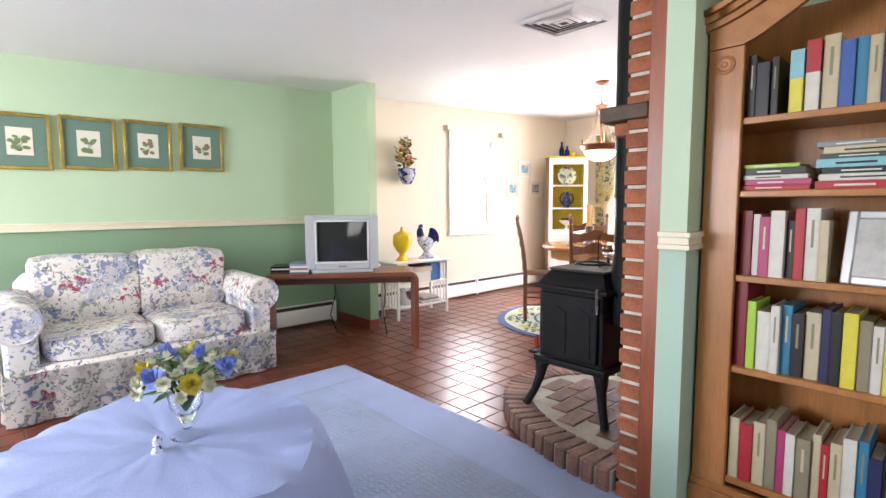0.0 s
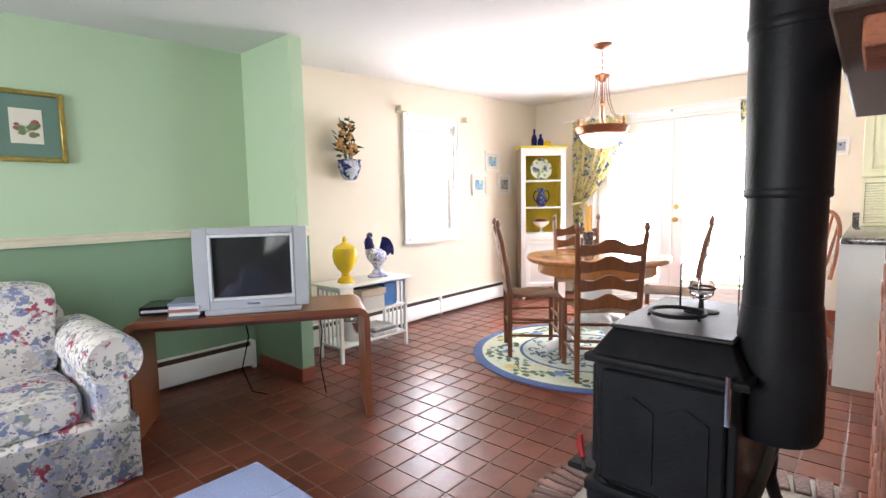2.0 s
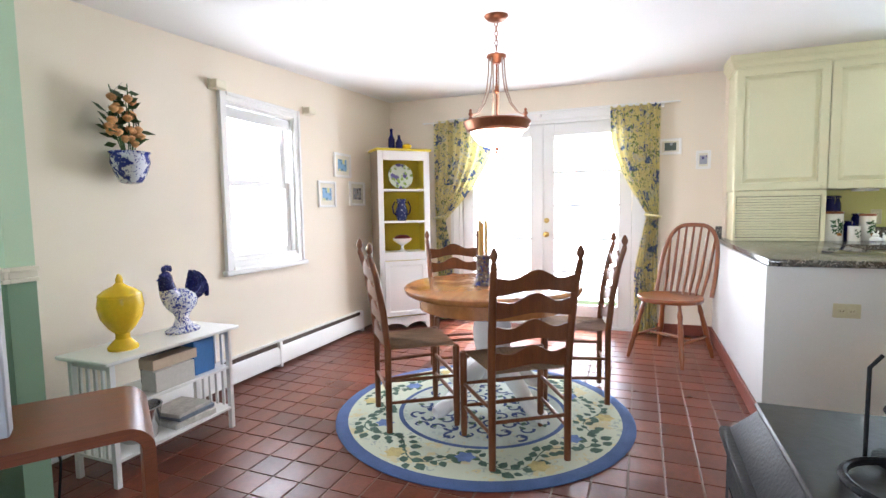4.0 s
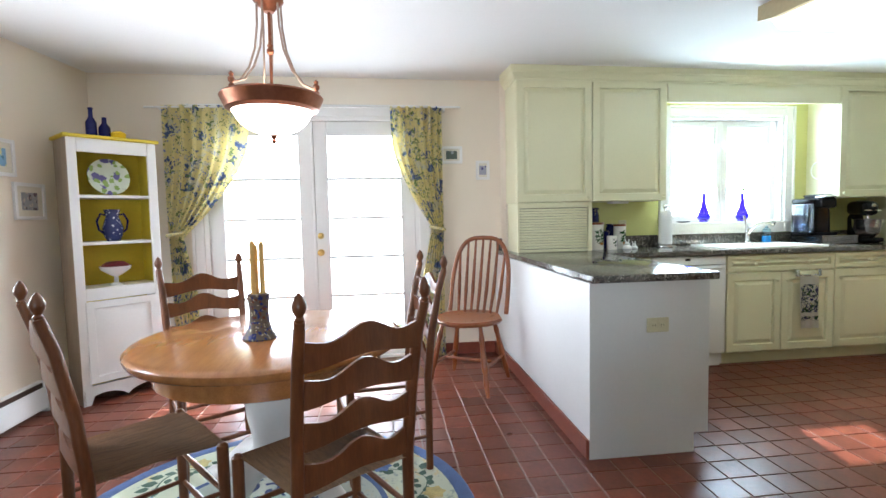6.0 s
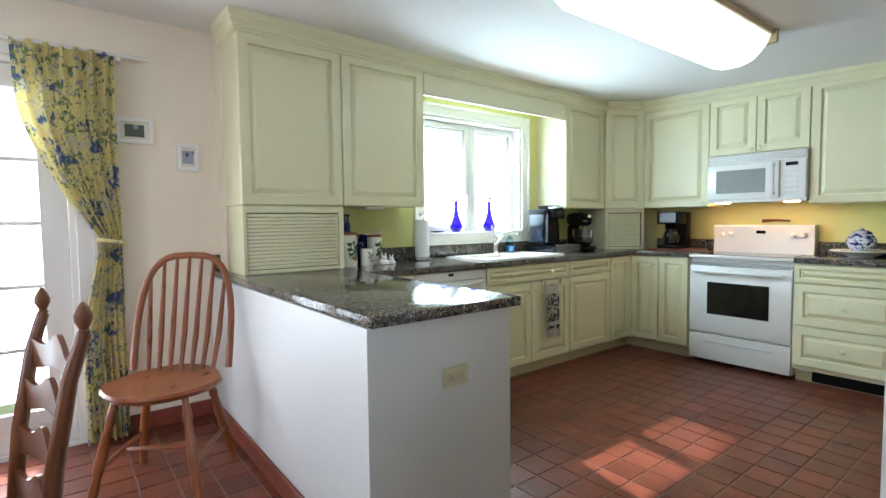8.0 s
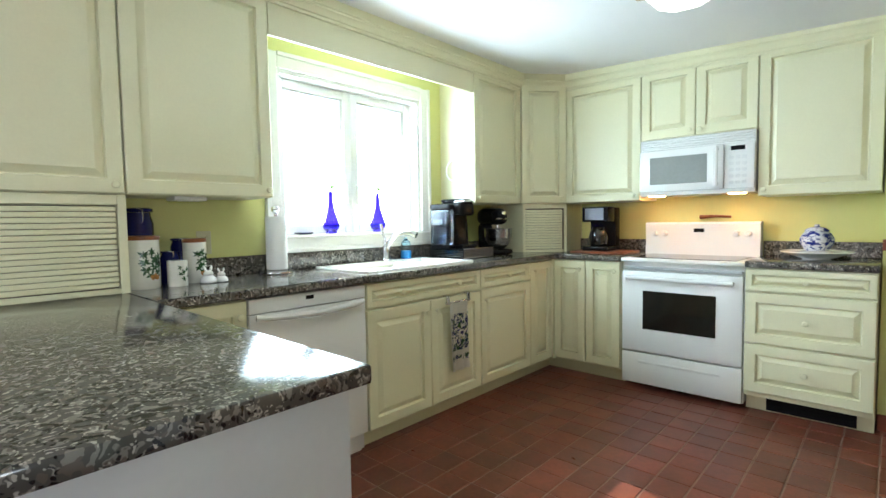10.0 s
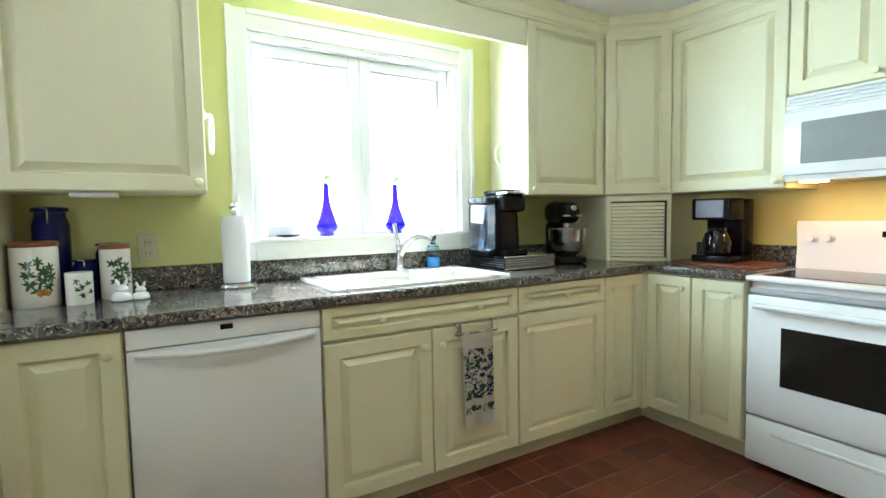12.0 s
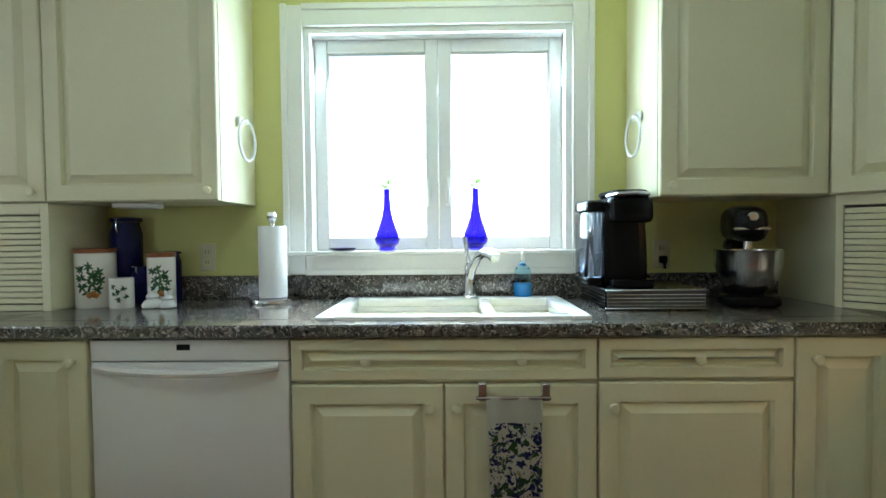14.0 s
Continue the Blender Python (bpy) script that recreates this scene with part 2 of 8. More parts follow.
TOWEL = spotted("grape_printed_towel", (0.80, 0.78, 0.66), [((0.05, 0.11, 0.05), 17, 0.44, 4.2), ((0.03, 0.035, 0.14), 26, 0.42, 1.0), ((0.10, 0.12, 0.30), 44, 0.30, 6.6), ((0.60, 0.52, 0.16), 20, 0.20, 3.7), ((0.015, 0.02, 0.03), 30, 0.22, 8.1)], rough=0.95, warp=0.9)


def backlit(m, share):
    """Let a thin cloth glow a little where daylight stands behind it."""
    nt, p = nodes_of(m)
    tr_, mx_ = nt.nodes.new("ShaderNodeBsdfTranslucent"), nt.nodes.new("ShaderNodeMixShader")
    mx_.inputs[0].default_value = share
    out_ = nt.nodes["Material Output"]
    nt.links.new(p.inputs["Base Color"].links[0].from_socket, tr_.inputs[0])
    nt.links.new(p.outputs[0], mx_.inputs[1]), nt.links.new(tr_.outputs[0], mx_.inputs[2])
    nt.links.new(mx_.outputs[0], out_.inputs[0])


backlit(CURTAIN, 0.35)
NAVYCER = spotted("navy_painted_china", (0.012, 0.014, 0.10), [((0.05, 0.06, 0.22), 60, 0.34, 0.7)], rough=0.15, bump=0.0, warp=0.6)
POTDELFT = spotted("deep_blue_and_white_china", (0.60, 0.62, 0.70), [((0.02, 0.03, 0.20), 15, 0.50, 0.2), ((0.62, 0.64, 0.72), 34, 0.24, 2.2), ((0.03, 0.05, 0.26), 44, 0.34, 3.3)], rough=0.15, bump=0.0, warp=0.9)
CLOTH = mat("pale_blue_cloth", (0.36, 0.45, 0.76), 0.85, vary=0.08, scale=3, fine=200, bump=0.1)
BLUERUG = mat("blue_woven_rug", (0.34, 0.42, 0.62), 0.95, vary=0.12, scale=5, fine=150, bump=0.5)
BLUERUGEDGE = mat("pale_blue_rug_border", (0.36, 0.44, 0.68), 0.95, vary=0.06, scale=5, fine=150, bump=0.5)
RUGFIELD = spotted("floral_rug_pile", (0.55, 0.58, 0.44), [((0.10, 0.17, 0.33), 7, 0.26, 0.5), ((0.16, 0.25, 0.16), 11, 0.34, 2.5), ((0.13, 0.2, 0.4), 16, 0.30, 4.5), ((0.60, 0.52, 0.28), 9, 0.2, 7.5)], rough=0.97, bump=0.5, warp=1.6)
RUGEDGE = mat("navy_rug_border", (0.07, 0.12, 0.27), 0.97, vary=0.15, scale=8, fine=150, bump=0.5)
PAPER = mat("book_pages", (0.62, 0.55, 0.42), 0.9, vary=0.08, fine=200, bump=0.1)
MATBOARD = mat("green_mat_board", (0.13, 0.22, 0.17), 0.9, vary=0.05, bump=0.05)
PRINTPAPER = mat("ivory_print", (0.72, 0.68, 0.56), 0.85, vary=0.03, bump=0.03)
ROSE = mat("rose_ink", (0.42, 0.10, 0.10), 0.85, vary=0.2)
LEAFINK = mat("leaf_ink", (0.16, 0.24, 0.10), 0.85, vary=0.2)
SPRIG = mat("fresh_green_leaf", (0.22, 0.45, 0.08), 0.5, vary=0.2, scale=9, trans=0.3)
PRINTLEAF = mat("printed_leaf_green", (0.035, 0.095, 0.035), 0.2, vary=0.3, scale=40, bump=0)
PRINTRUST = mat("printed_rust", (0.46, 0.20, 0.05), 0.2, vary=0.3, scale=40, bump=0)
LEAF = mat("green_leaf", (0.07, 0.13, 0.035), 0.5, vary=0.25, scale=9)
COPPER = mat("antique_copper", (0.33, 0.12, 0.06), 0.35, metal=0.75, vary=0.2, bump=0.05)
BOWL = glowing("frosted_lamp_glass", (1.0, 0.93, 0.82), 3.0)
TUBE = glowing("fluorescent_diffuser", (0.94, 1.0, 0.86), 1.2)
HOODBULB = glowing("warm_hood_bulb", (1.0, 0.46, 0.15), 36.0)
WAX = mat("ochre_wax", (0.72, 0.45, 0.13), 0.5, vary=0.08)
HUTCHYELLOW = mat("mustard_paint", (0.62, 0.47, 0.03), 0.6, vary=0.05)
IVORY = mat("ivory_plastic", (0.58, 0.54, 0.36), 0.4, vary=0.03, bump=0.0)
# hall door trim; also the painted shade inside slots and gaps
DARKWOOD_AND_SHADE = mat("dark_trim_and_painted_shade", (0.06, 0.03, 0.018), 0.4, vary=0.2, bump=0.05)
LAWN = mat("lawn", (0.10, 0.16, 0.05), 0.95, vary=0.3, scale=0.8, fine=20, bump=0.4)
FOLIAGE = mat("tree_leaves", (0.09, 0.15, 0.04), 0.7, vary=0.35, scale=2, fine=9)
BARK = mat("grey_bark", (0.18, 0.14, 0.10), 0.9, vary=0.3, scale=6, fine=30, bump=0.6)
# for the added roof and eave that block sun
SUN_BLOCKER = mat("pale_sun_blocker_paint", (0.62, 0.62, 0.58), 0.6, vary=0.04)


# ---- builders ----
def box(bm, x0, x1, y0, y1, z0, z1, bevel=0.0, seg=1):
    r = bmesh.ops.create_cube(bm, size=1.0)
    vs = r["verts"]
    bmesh.ops.scale(bm, vec=(abs(x1 - x0), abs(y1 - y0), abs(z1 - z0)), verts=vs)
    bmesh.ops.translate(bm, vec=((x0 + x1) / 2, (y0 + y1) / 2, (z0 + z1) / 2), verts=vs)
    if bevel:
        es = list({e for v in vs for e in v.link_edges})
        bmesh.ops.bevel(bm, geom=es, offset=bevel, segments=seg, affect="EDGES", profile=0.5)
    return bm


def BX(*a, **k):
    return box(bmesh.new(), *a, **k)


def lathe(bm, profile, seg=24, at=(0, 0, 0), m=None, sx=1.0, sy=1.0):
    """A solid of revolution round z from (radius, height) pairs."""
    rings = []
    for r, z in profile:
        ring = []
        for i in range(seg):
            a = 2 * math.pi * i / seg
            v = Vector((r * sx * math.cos(a), r * sy * math.sin(a), z))
            v = (m @ v if m else v) + Vector(at)
            ring.append(bm.verts.new(v))
        rings.append(ring)
    for a, b in zip(rings, rings[1:]):
        for i in range(seg):
            j = (i + 1) % seg
            bm.faces.new((a[i], a[j], b[j], b[i]))
    if profile[0] == profile[-1]:
        bmesh.ops.remove_doubles(bm, verts=rings[0] + rings[-1], dist=1e-6)
        return bm
    if profile[0][0] > 1e-4:
        bm.faces.new(rings[0][::-1])
    if profile[-1][0] > 1e-4:
        bm.faces.new(rings[-1])
    return bm


def LA(profile, seg=24, **k):
    return lathe(bmesh.new(), profile, seg, **k)


def tube(bm, pts, r, seg=8, r_end=None, closed=False):
    """A round rod along points; r may run to r_end, or be a list."""
    pts = [Vector(p) for p in pts]
    n = len(pts)
    rings = []
    side = None
    for i, p in enumerate(pts):
        if closed:
            d = pts[(i + 1) % n] - pts[i - 1]
        else:
            d = pts[min(i + 1, n - 1)] - pts[max(i - 1, 0)]
        d.normalize()
        if side is None:
            side = d.orthogonal().normalized()
        side = (side - d * side.dot(d)).normalized()
        up = d.cross(side)
        rr = r[i] if isinstance(r, (list, tuple)) else (r if r_end is None else r + (r_end - r) * i / (n - 1))
        rings.append([bm.verts.new(p + rr * (math.cos(2 * math.pi * k / seg) * side + math.sin(2 * math.pi * k / seg) * up)) for k in range(seg)])
    pairs = list(zip(rings, rings[1:])) + ([(rings[-1], rings[0])] if closed else [])
    for a, b in pairs:
        for k in range(seg):
            j = (k + 1) % seg
            bm.faces.new((a[k], a[j], b[j], b[k]))
    if not closed:
        bm.faces.new(rings[0][::-1]), bm.faces.new(rings[-1])
    return bm


def TU(pts, r, seg=8, **k):
    return tube(bmesh.new(), pts, r, seg, **k)


def prism(bm, poly, axis, a, b):
    """A polygon of (u, v) pushed along an axis from a to b; (u, v) are the other two axes in order."""
    def place(u, v, w):
        return {"x": (w, u, v), "y": (u, w, v), "z": (u, v, w)}[axis]
    lo = [bm.verts.new(place(u, v, a)) for u, v in poly]
    hi = [bm.verts.new(place(u, v, b)) for u, v in poly]
    n = len(poly)
    fs = [bm.faces.new(lo), bm.faces.new(hi[::-1])]
    for i in range(n):
        fs.append(bm.faces.new((lo[i], hi[i], hi[(i + 1) % n], lo[(i + 1) % n])))
    bmesh.ops.recalc_face_normals(bm, faces=fs)
    return bm


def PR(*a):
    return prism(bmesh.new(), *a)


def panel(bm, w, h, loops, at=(0, 0, 0)):
    """A raised panel facing -y: rectangles inset by i at depth d (towards -y), joined ring to ring and closed."""
    rings = []
    for i, d in loops:
        rings.append([bm.verts.new((at[0] + x, at[1] - d, at[2] + z)) for x, z in ((i, i), (w - i, i), (w - i, h - i), (i, h - i))])
    for a, b in zip(rings, rings[1:]):
        for k in range(4):
            j = (k + 1) % 4
            bm.faces.new((a[k], a[j], b[j], b[k]))
    bm.faces.new(rings[0][::-1]), bm.faces.new(rings[-1])
    return bm


def finish(me, smooth=True):
    if smooth:
        me.shade_smooth()
        me.set_sharp_from_angle(angle=radians(38))


def mesh_of(name, bm, material, smooth=True):
    bmesh.ops.recalc_face_normals(bm, faces=bm.faces)
    me = bpy.data.meshes.new(name)
    bm.to_mesh(me)
    bm.free()
    me.materials.append(material)
    finish(me, smooth)
    return me


def part(name, bm, material, parent, label="", smooth=True):
    ob = new(name, mesh_of(name, bm, material, smooth))
    ob.parent = parent
    return tagged(ob, label)


def thing(name, label, category, m=None, group=""):
    ob = new(name)
    ob.empty_display_size = 0.1
    ob.matrix_basis = m or Matrix()
    return tagged(ob, label, category, group)


def solo(name, bm, material, label, category, m=None, group=""):
    """A thing of one piece."""
    ob = new(name, mesh_of(name, bm, material))
    ob.matrix_basis = m or Matrix()
    return tagged(ob, label, category, group)


def structure(name, bm, material, label, category):
    return tagged(new(name, mesh_of(name, bm, material)), label, category, "", "structure")


# ---- the shell ----
NY, EX, KX, SY, CZ = 4.30, 6.40, 6.22, -2.95, 2.43


def ceil_z(x, y):
    """Underside of the old ceiling, which climbs a little towards the back of the house."""
    return max(2.11, 2.087 + 0.0428 * x + 0.0074 * y)




def wall_y(name, x0, x1, y0, y1, holes, material, label):
    """A wall along x from y0 to y1 thick with rectangular holes (xa, xb, za, zb)."""
    bm = bmesh.new()
    x = x0
    for xa, xb, za, zb in sorted(holes):
        box(bm, x, xa, y0, y1, 0, CZ)
        if za > 0:
            box(bm, xa, xb, y0, y1, 0, za)
        box(bm, xa, xb, y0, y1, zb, CZ)
        x = xb
    box(bm, x, x1, y0, y1, 0, CZ)
    return structure(name, bm, material, label, "wall")


def wall_x(name, y0, y1, x0, x1, holes, material, label):
    bm = bmesh.new()
    y = y0
    for ya, yb, za, zb in sorted(holes):
        box(bm, x0, x1, y, ya, 0, CZ)
        if za > 0:
            box(bm, x0, x1, ya, yb, 0, za)
        box(bm, x0, x1, ya, yb, zb, CZ)
        y = yb
    box(bm, x0, x1, y, y1, 0, CZ)
    return structure(name, bm, material, label, "wall")


wall_y("wall_north_living", -2.7, 2.40, NY, NY + 0.15, [], GREEN, "living room wall painted pale green above and dark green below")
wall_y("wall_north_dining", 2.40, EX + 0.15, NY, NY + 0.15, [(4.005, 4.71, 0.86, 1.95)], CREAM, "cream painted dining wall with a window opening")
wall_x("wall_stub", 3.70, NY, 2.40, 2.49, [], GREEN, "short green wall end between living and dining room")
wall_x("wall_east_dining", 0.93, NY, EX, EX + 0.15, [(1.72, 3.48, 0.0, 2.06)], CREAM, "cream painted dining wall with the French door opening")
wall_x("wall_east_kitchen", SY - 0.1, 0.93, KX, KX + 0.15, [(-1.56, -0.45, 1.10, 2.04)], YELLOW, "yellow-green kitchen wall with a window opening")
structure("wall_jog", BX(KX, EX + 0.15, 0.93, 1.00, 0, CZ), CREAM, "cream painted return between dining and kitchen wall", "wall")
wall_y("wall_south_kitchen", 3.60, KX + 0.15, SY - 0.15, SY, [], YELLOW, "yellow-green kitchen wall behind the range")
structure("wall_kitchen_end", BX(3.60, 3.72, SY, -2.57, 0, CZ), YELLOW, "yellow-green wall end beside the kitchen cabinets", "wall")
wall_y("wall_hall_south", 2.06, 3.74, -5.45, -5.30, [], PEACH, "peach painted hall wall")
wall_x("wall_hall_east", -5.45, SY - 0.15, 3.62, 3.74, [], PEACH, "peach painted hall side wall")
wall_x("wall_hall_west", -5.45, 0.10, 2.06, 2.18, [], PEACH, "peach painted hall wall behind the bookcase")
wall_x("wall_bookcase", 0.10, 0.632, 2.06, 2.18, [], GREEN, "green painted wall behind the bookcase")
structure("wall_partition", BX(1.56, 3.00, 0.632, 0.722, 0, CZ), GREEN_END, "pale green partition wall end beside the brick chimney", "wall")
structure("wall_closet_end", BX(2.18, 3.30, 0.38, 0.50, 0, CZ), WHITE, "plain white wall end beside the kitchen passage", "wall")
wall_y("wall_living_south", -2.7, 2.06, -2.3, -2.15, [(-1.5, 0.3, 0.75, 1.95)], GREEN, "green painted living room wall")
wall_x("wall_living_west", -2.3, NY + 0.15, -2.85, -2.7, [(1.7, 3.5, 0.75, 1.95)], GREEN, "green painted living room wall")
bm = bmesh.new()
cx_, cy_ = [-2.848 + 9.396 * i / 24 for i in range(25)], (-5.448, NY + 0.148)
under = [[bm.verts.new((x, y, ceil_z(x, y))) for y in cy_] for x in cx_]
over = [[bm.verts.new((x, y, 2.47)) for y in cy_] for x in cx_]
for i in range(24):
    bm.faces.new((under[i][0], under[i][1], under[i + 1][1], under[i + 1][0]))
    bm.faces.new((over[i][0], over[i + 1][0], over[i + 1][1], over[i][1]))
    for j in (0, 1):
        bm.faces.new((under[i][j], under[i + 1][j], over[i + 1][j], over[i][j]))
for i in (0, 24):
    bm.faces.new((under[i][0], under[i][1], over[i][1], over[i][0]))
structure("ceiling", bm, CEILING, "smooth off-white ceiling", "ceiling")

# trim
bm = bmesh.new()
for z0, z1, d in ((0.965, 0.98, 0.022), (0.98, 1.005, 0.014), (1.005, 1.02, 0.026)):
    box(bm, -2.7, 2.40 - d, NY - d, NY, z0, z1, 0.002)
    box(bm, 2.40 - d, 2.40, 3.70 - d, NY, z0, z1, 0.002)
    box(bm, 2.40, 2.49, 3.70 - d, 3.70, z0, z1, 0.002)
structure("chair_rail_living", bm, RAIL, "ribbed cream wooden chair rail", "chair rail")
bm = bmesh.new()
for z0, z1, d in ((0.985, 1.003, 0.016), (1.003, 1.027, 0.01), (1.027, 1.045, 0.018)):
    box(bm, 1.56 - d, 1.56, 0.632 - d, 0.722, z0, z1, 0.002)
    box(bm, 1.56, 1.70, 0.632 - d, 0.632, z0, z1, 0.002)
structure("chair_rail_partition", bm, RAIL, "ribbed cream wooden chair rail round the wall end", "chair rail")
structure("baseboard_stub", box(BX(2.382, 2.40, 3.70, NY - 0.07, 0, 0.09, 0.003), 2.382, 2.49, 3.682, 3.70, 0, 0.09, 0.003), BASEWOOD, "low red-brown wooden baseboard", "baseboard")
structure("baseboard_peninsula", BX(4.41, EX, 1.055, 1.072, 0, 0.10, 0.004), BASEWOOD, "red-brown wooden baseboard", "baseboard")
structure("baseboard_dining", box(BX(EX - 0.016, EX, 1.072, 1.66, 0, 0.10, 0.004), EX - 0.016, EX, 3.56, 3.60, 0, 0.10, 0.004), BASEWOOD, "red-brown wooden baseboard", "baseboard")
structure("baseboard_partition", box(BX(1.545, 1.56, 0.617, 0.722, 0, 0.09, 0.003), 1.56, 1.65, 0.617, 0.632, 0, 0.09, 0.003), BASEWOOD, "red-brown wooden baseboard", "baseboard")
structure("trim_chimney_board", BX(1.572, 1.61, 0.722, 0.782, 0, CZ, 0.004), BOARD, "red-stained upright wooden board", "trim")
bm = bmesh.new()
for z0, z1, d in ((0.985, 1.0, 0.02), (1.0, 1.03, 0.012), (1.03, 1.045, 0.024)):
    box(bm, 3.60 - d, 3.72 + 0.002, -2.57, -2.57 + d, z0, z1, 0.002)
    box(bm, 3.60 - d, 3.60, SY, -2.57, z0, z1, 0.002)
structure("chair_rail_kitchen", bm, BASEWOOD, "dark brown wooden chair rail", "chair rail")
structure("baseboard_kitchen_end", BX(3.59, 3.72, -2.57, -2.555, 0, 0.09, 0.003), BASEWOOD, "dark brown baseboard", "baseboard")

# outdoors
structure("ground", BX(-120, 160, -120, 120, -0.75, -0.35), LAWN, "sunlit lawn round the house", "ground")
structure("floor_slab", BX(-2.85, EX + 0.15, -5.45, NY + 0.15, -0.35, -0.004), GROUT, "pale grout bed of the tiled floor", "floor")


# ---- windows and doors ----
def casing(bm, w, z0, z1, t=0.09, d=0.022):
    """Door or window casing in the xz plane facing -y, round an opening from x=0 to w."""
    for k, (a, b) in enumerate(((0, d), (0.018, d + 0.008), (t - 0.02, d + 0.012))):
        u = t if k == 0 else (t - 0.018 if k == 1 else 0.02)
        o = t if k != 1 else t
        if k == 1:
            continue
        x0 = -t if k == 0 else -t
        e = 0 if k == 0 else 0.003
        box(bm, -t - e, -t + (t if k == 0 else 0.022), -(d if k == 0 else d + 0.01), 0, z0 - t - e, z1 + t + e, 0.003)
        box(bm, w + (0 if k == 0 else t - 0.022), w + t + e, -(d if k == 0 else d + 0.01), 0, z0 - t - e, z1 + t + e, 0.003)
        box(bm, 0, w, -(d - 0.001 if k == 0 else d + 0.009), 0, z1 if k == 0 else z1 + t - 0.022, z1 + t + e, 0.003)
        if z0 > 0.05:
            box(bm, 0, w, -(d - 0.001 if k == 0 else d + 0.009), 0, z0 - t - e, z0 if k == 0 else z0 - t + 0.022, 0.003)
    return bm


def sash(bm, x0, x1, z0, z1, y0, y1, t=0.045):
    box(bm, x0, x0 + t, y0, y1, z0, z1, 0.004), box(bm, x1 - t, x1, y0, y1, z0, z1, 0.004)
    box(bm, x0 + t, x1 - t, y0 + 0.002, y1 - 0.002, z0, z0 + t, 0.004), box(bm, x0 + t, x1 - t, y0 + 0.002, y1 - 0.002, z1 - t, z1, 0.004)
    return bm


def pane(parent, x0, x1, z0, z1, y):
    ob = part("pane", BX(x0, x1, y, y + 0.004, z0, z1), PANE, parent)
    ob.visible_shadow = False
    return ob


# dining sash window in the north wall: local x is world x, local +y leads outdoors
w1 = tagged(thing("window_1", "white double-hung sash window in white moulded casing", "window", pose(4.005, NY, 0)), kind="structure")
part("window_frame", casing(bmesh.new(), 0.705, 0.86, 1.95, 0.06), TRIM, w1)
part("window_sill", BX(-0.085, 0.79, -0.05, 0.0, 0.765, 0.80, 0.006), TRIM, w1)
bm = bmesh.new()
box(bm, 0, 0.02, 0, 0.15, 0.86, 1.95), box(bm, 0.685, 0.705, 0, 0.15, 0.86, 1.95), box(bm, 0.02, 0.685, 0, 0.15, 0.86, 0.88), box(bm, 0.02, 0.685, 0, 0.15, 1.93, 1.95)
part("jamb", bm, TRIM, w1)
part("upper_sash", sash(bmesh.new(), 0.02, 0.685, 1.39, 1.93, 0.08, 0.11), TRIM, w1)
part("lower_sash", sash(bmesh.new(), 0.02, 0.685, 0.88, 1.43, 0.04, 0.075), TRIM, w1)
pane(w1, 0.06, 0.645, 1.43, 1.89, 0.095)
pane(w1, 0.06, 0.645, 0.92, 1.39, 0.055)
part("shade", BX(0.022, 0.683, 0.012, 0.035, 1.85, 1.925, 0.008), WHITE, w1, "rolled-up white shade")

for x in (3.92, 4.89):
    br = thing("curtain_bracket", "small cream wooden curtain bracket on the wall", "bracket", pose(x, NY, 2.035), "brackets beside the dining window")
    part("block", BX(-0.045, 0.045, -0.075, -0.012, -0.028, 0.028, 0.006), RAIL, br)
    part("plate", BX(-0.05, 0.05, -0.012, 0, -0.035, 0.035, 0.003), RAIL, br)

# kitchen window in the east wall; local x runs to world -y, local +y leads outdoors
w2 = tagged(thing("window_2", "white double casement window over the sink", "window", pose(KX, -0.45, 0, 0, 0, -90)), kind="structure")
part("window_frame", casing(bmesh.new(), 1.11, 1.10, 2.04, 0.085), TRIM, w2)
bm = bmesh.new()
box(bm, 0, 0.025, 0, 0.15, 1.10, 2.04), box(bm, 1.085, 1.11, 0, 0.15, 1.10, 2.04), box(bm, 0.025, 1.085, 0, 0.15, 1.10, 1.112), box(bm, 0.025, 1.085, 0, 0.15, 2.015, 2.04)
part("jamb", bm, TRIM, w2)
part("window_sill", BX(-0.085, 1.195, -0.05, -0.0005, 1.094, 1.1125, 0.004), TRIM, w2)
for x0, x1, hx in ((0.025, 0.555, 0.515), (0.557, 1.085, 0.595)):
    sh = part("sash", sash(bmesh.new(), x0, x1, 1.1125, 2.015, 0.07, 0.115, 0.055), TRIM, w2)
    pane(w2, x0 + 0.05, x1 - 0.05, 1.175, 1.965, 0.09)
    part("handle", box(BX(hx - 0.008, hx + 0.008, 0.05, 0.07, 1.30, 1.42, 0.004), hx - 0.012, hx + 0.012, 0.06, 0.071, 1.335, 1.385, 0.003), TRIM, sh)

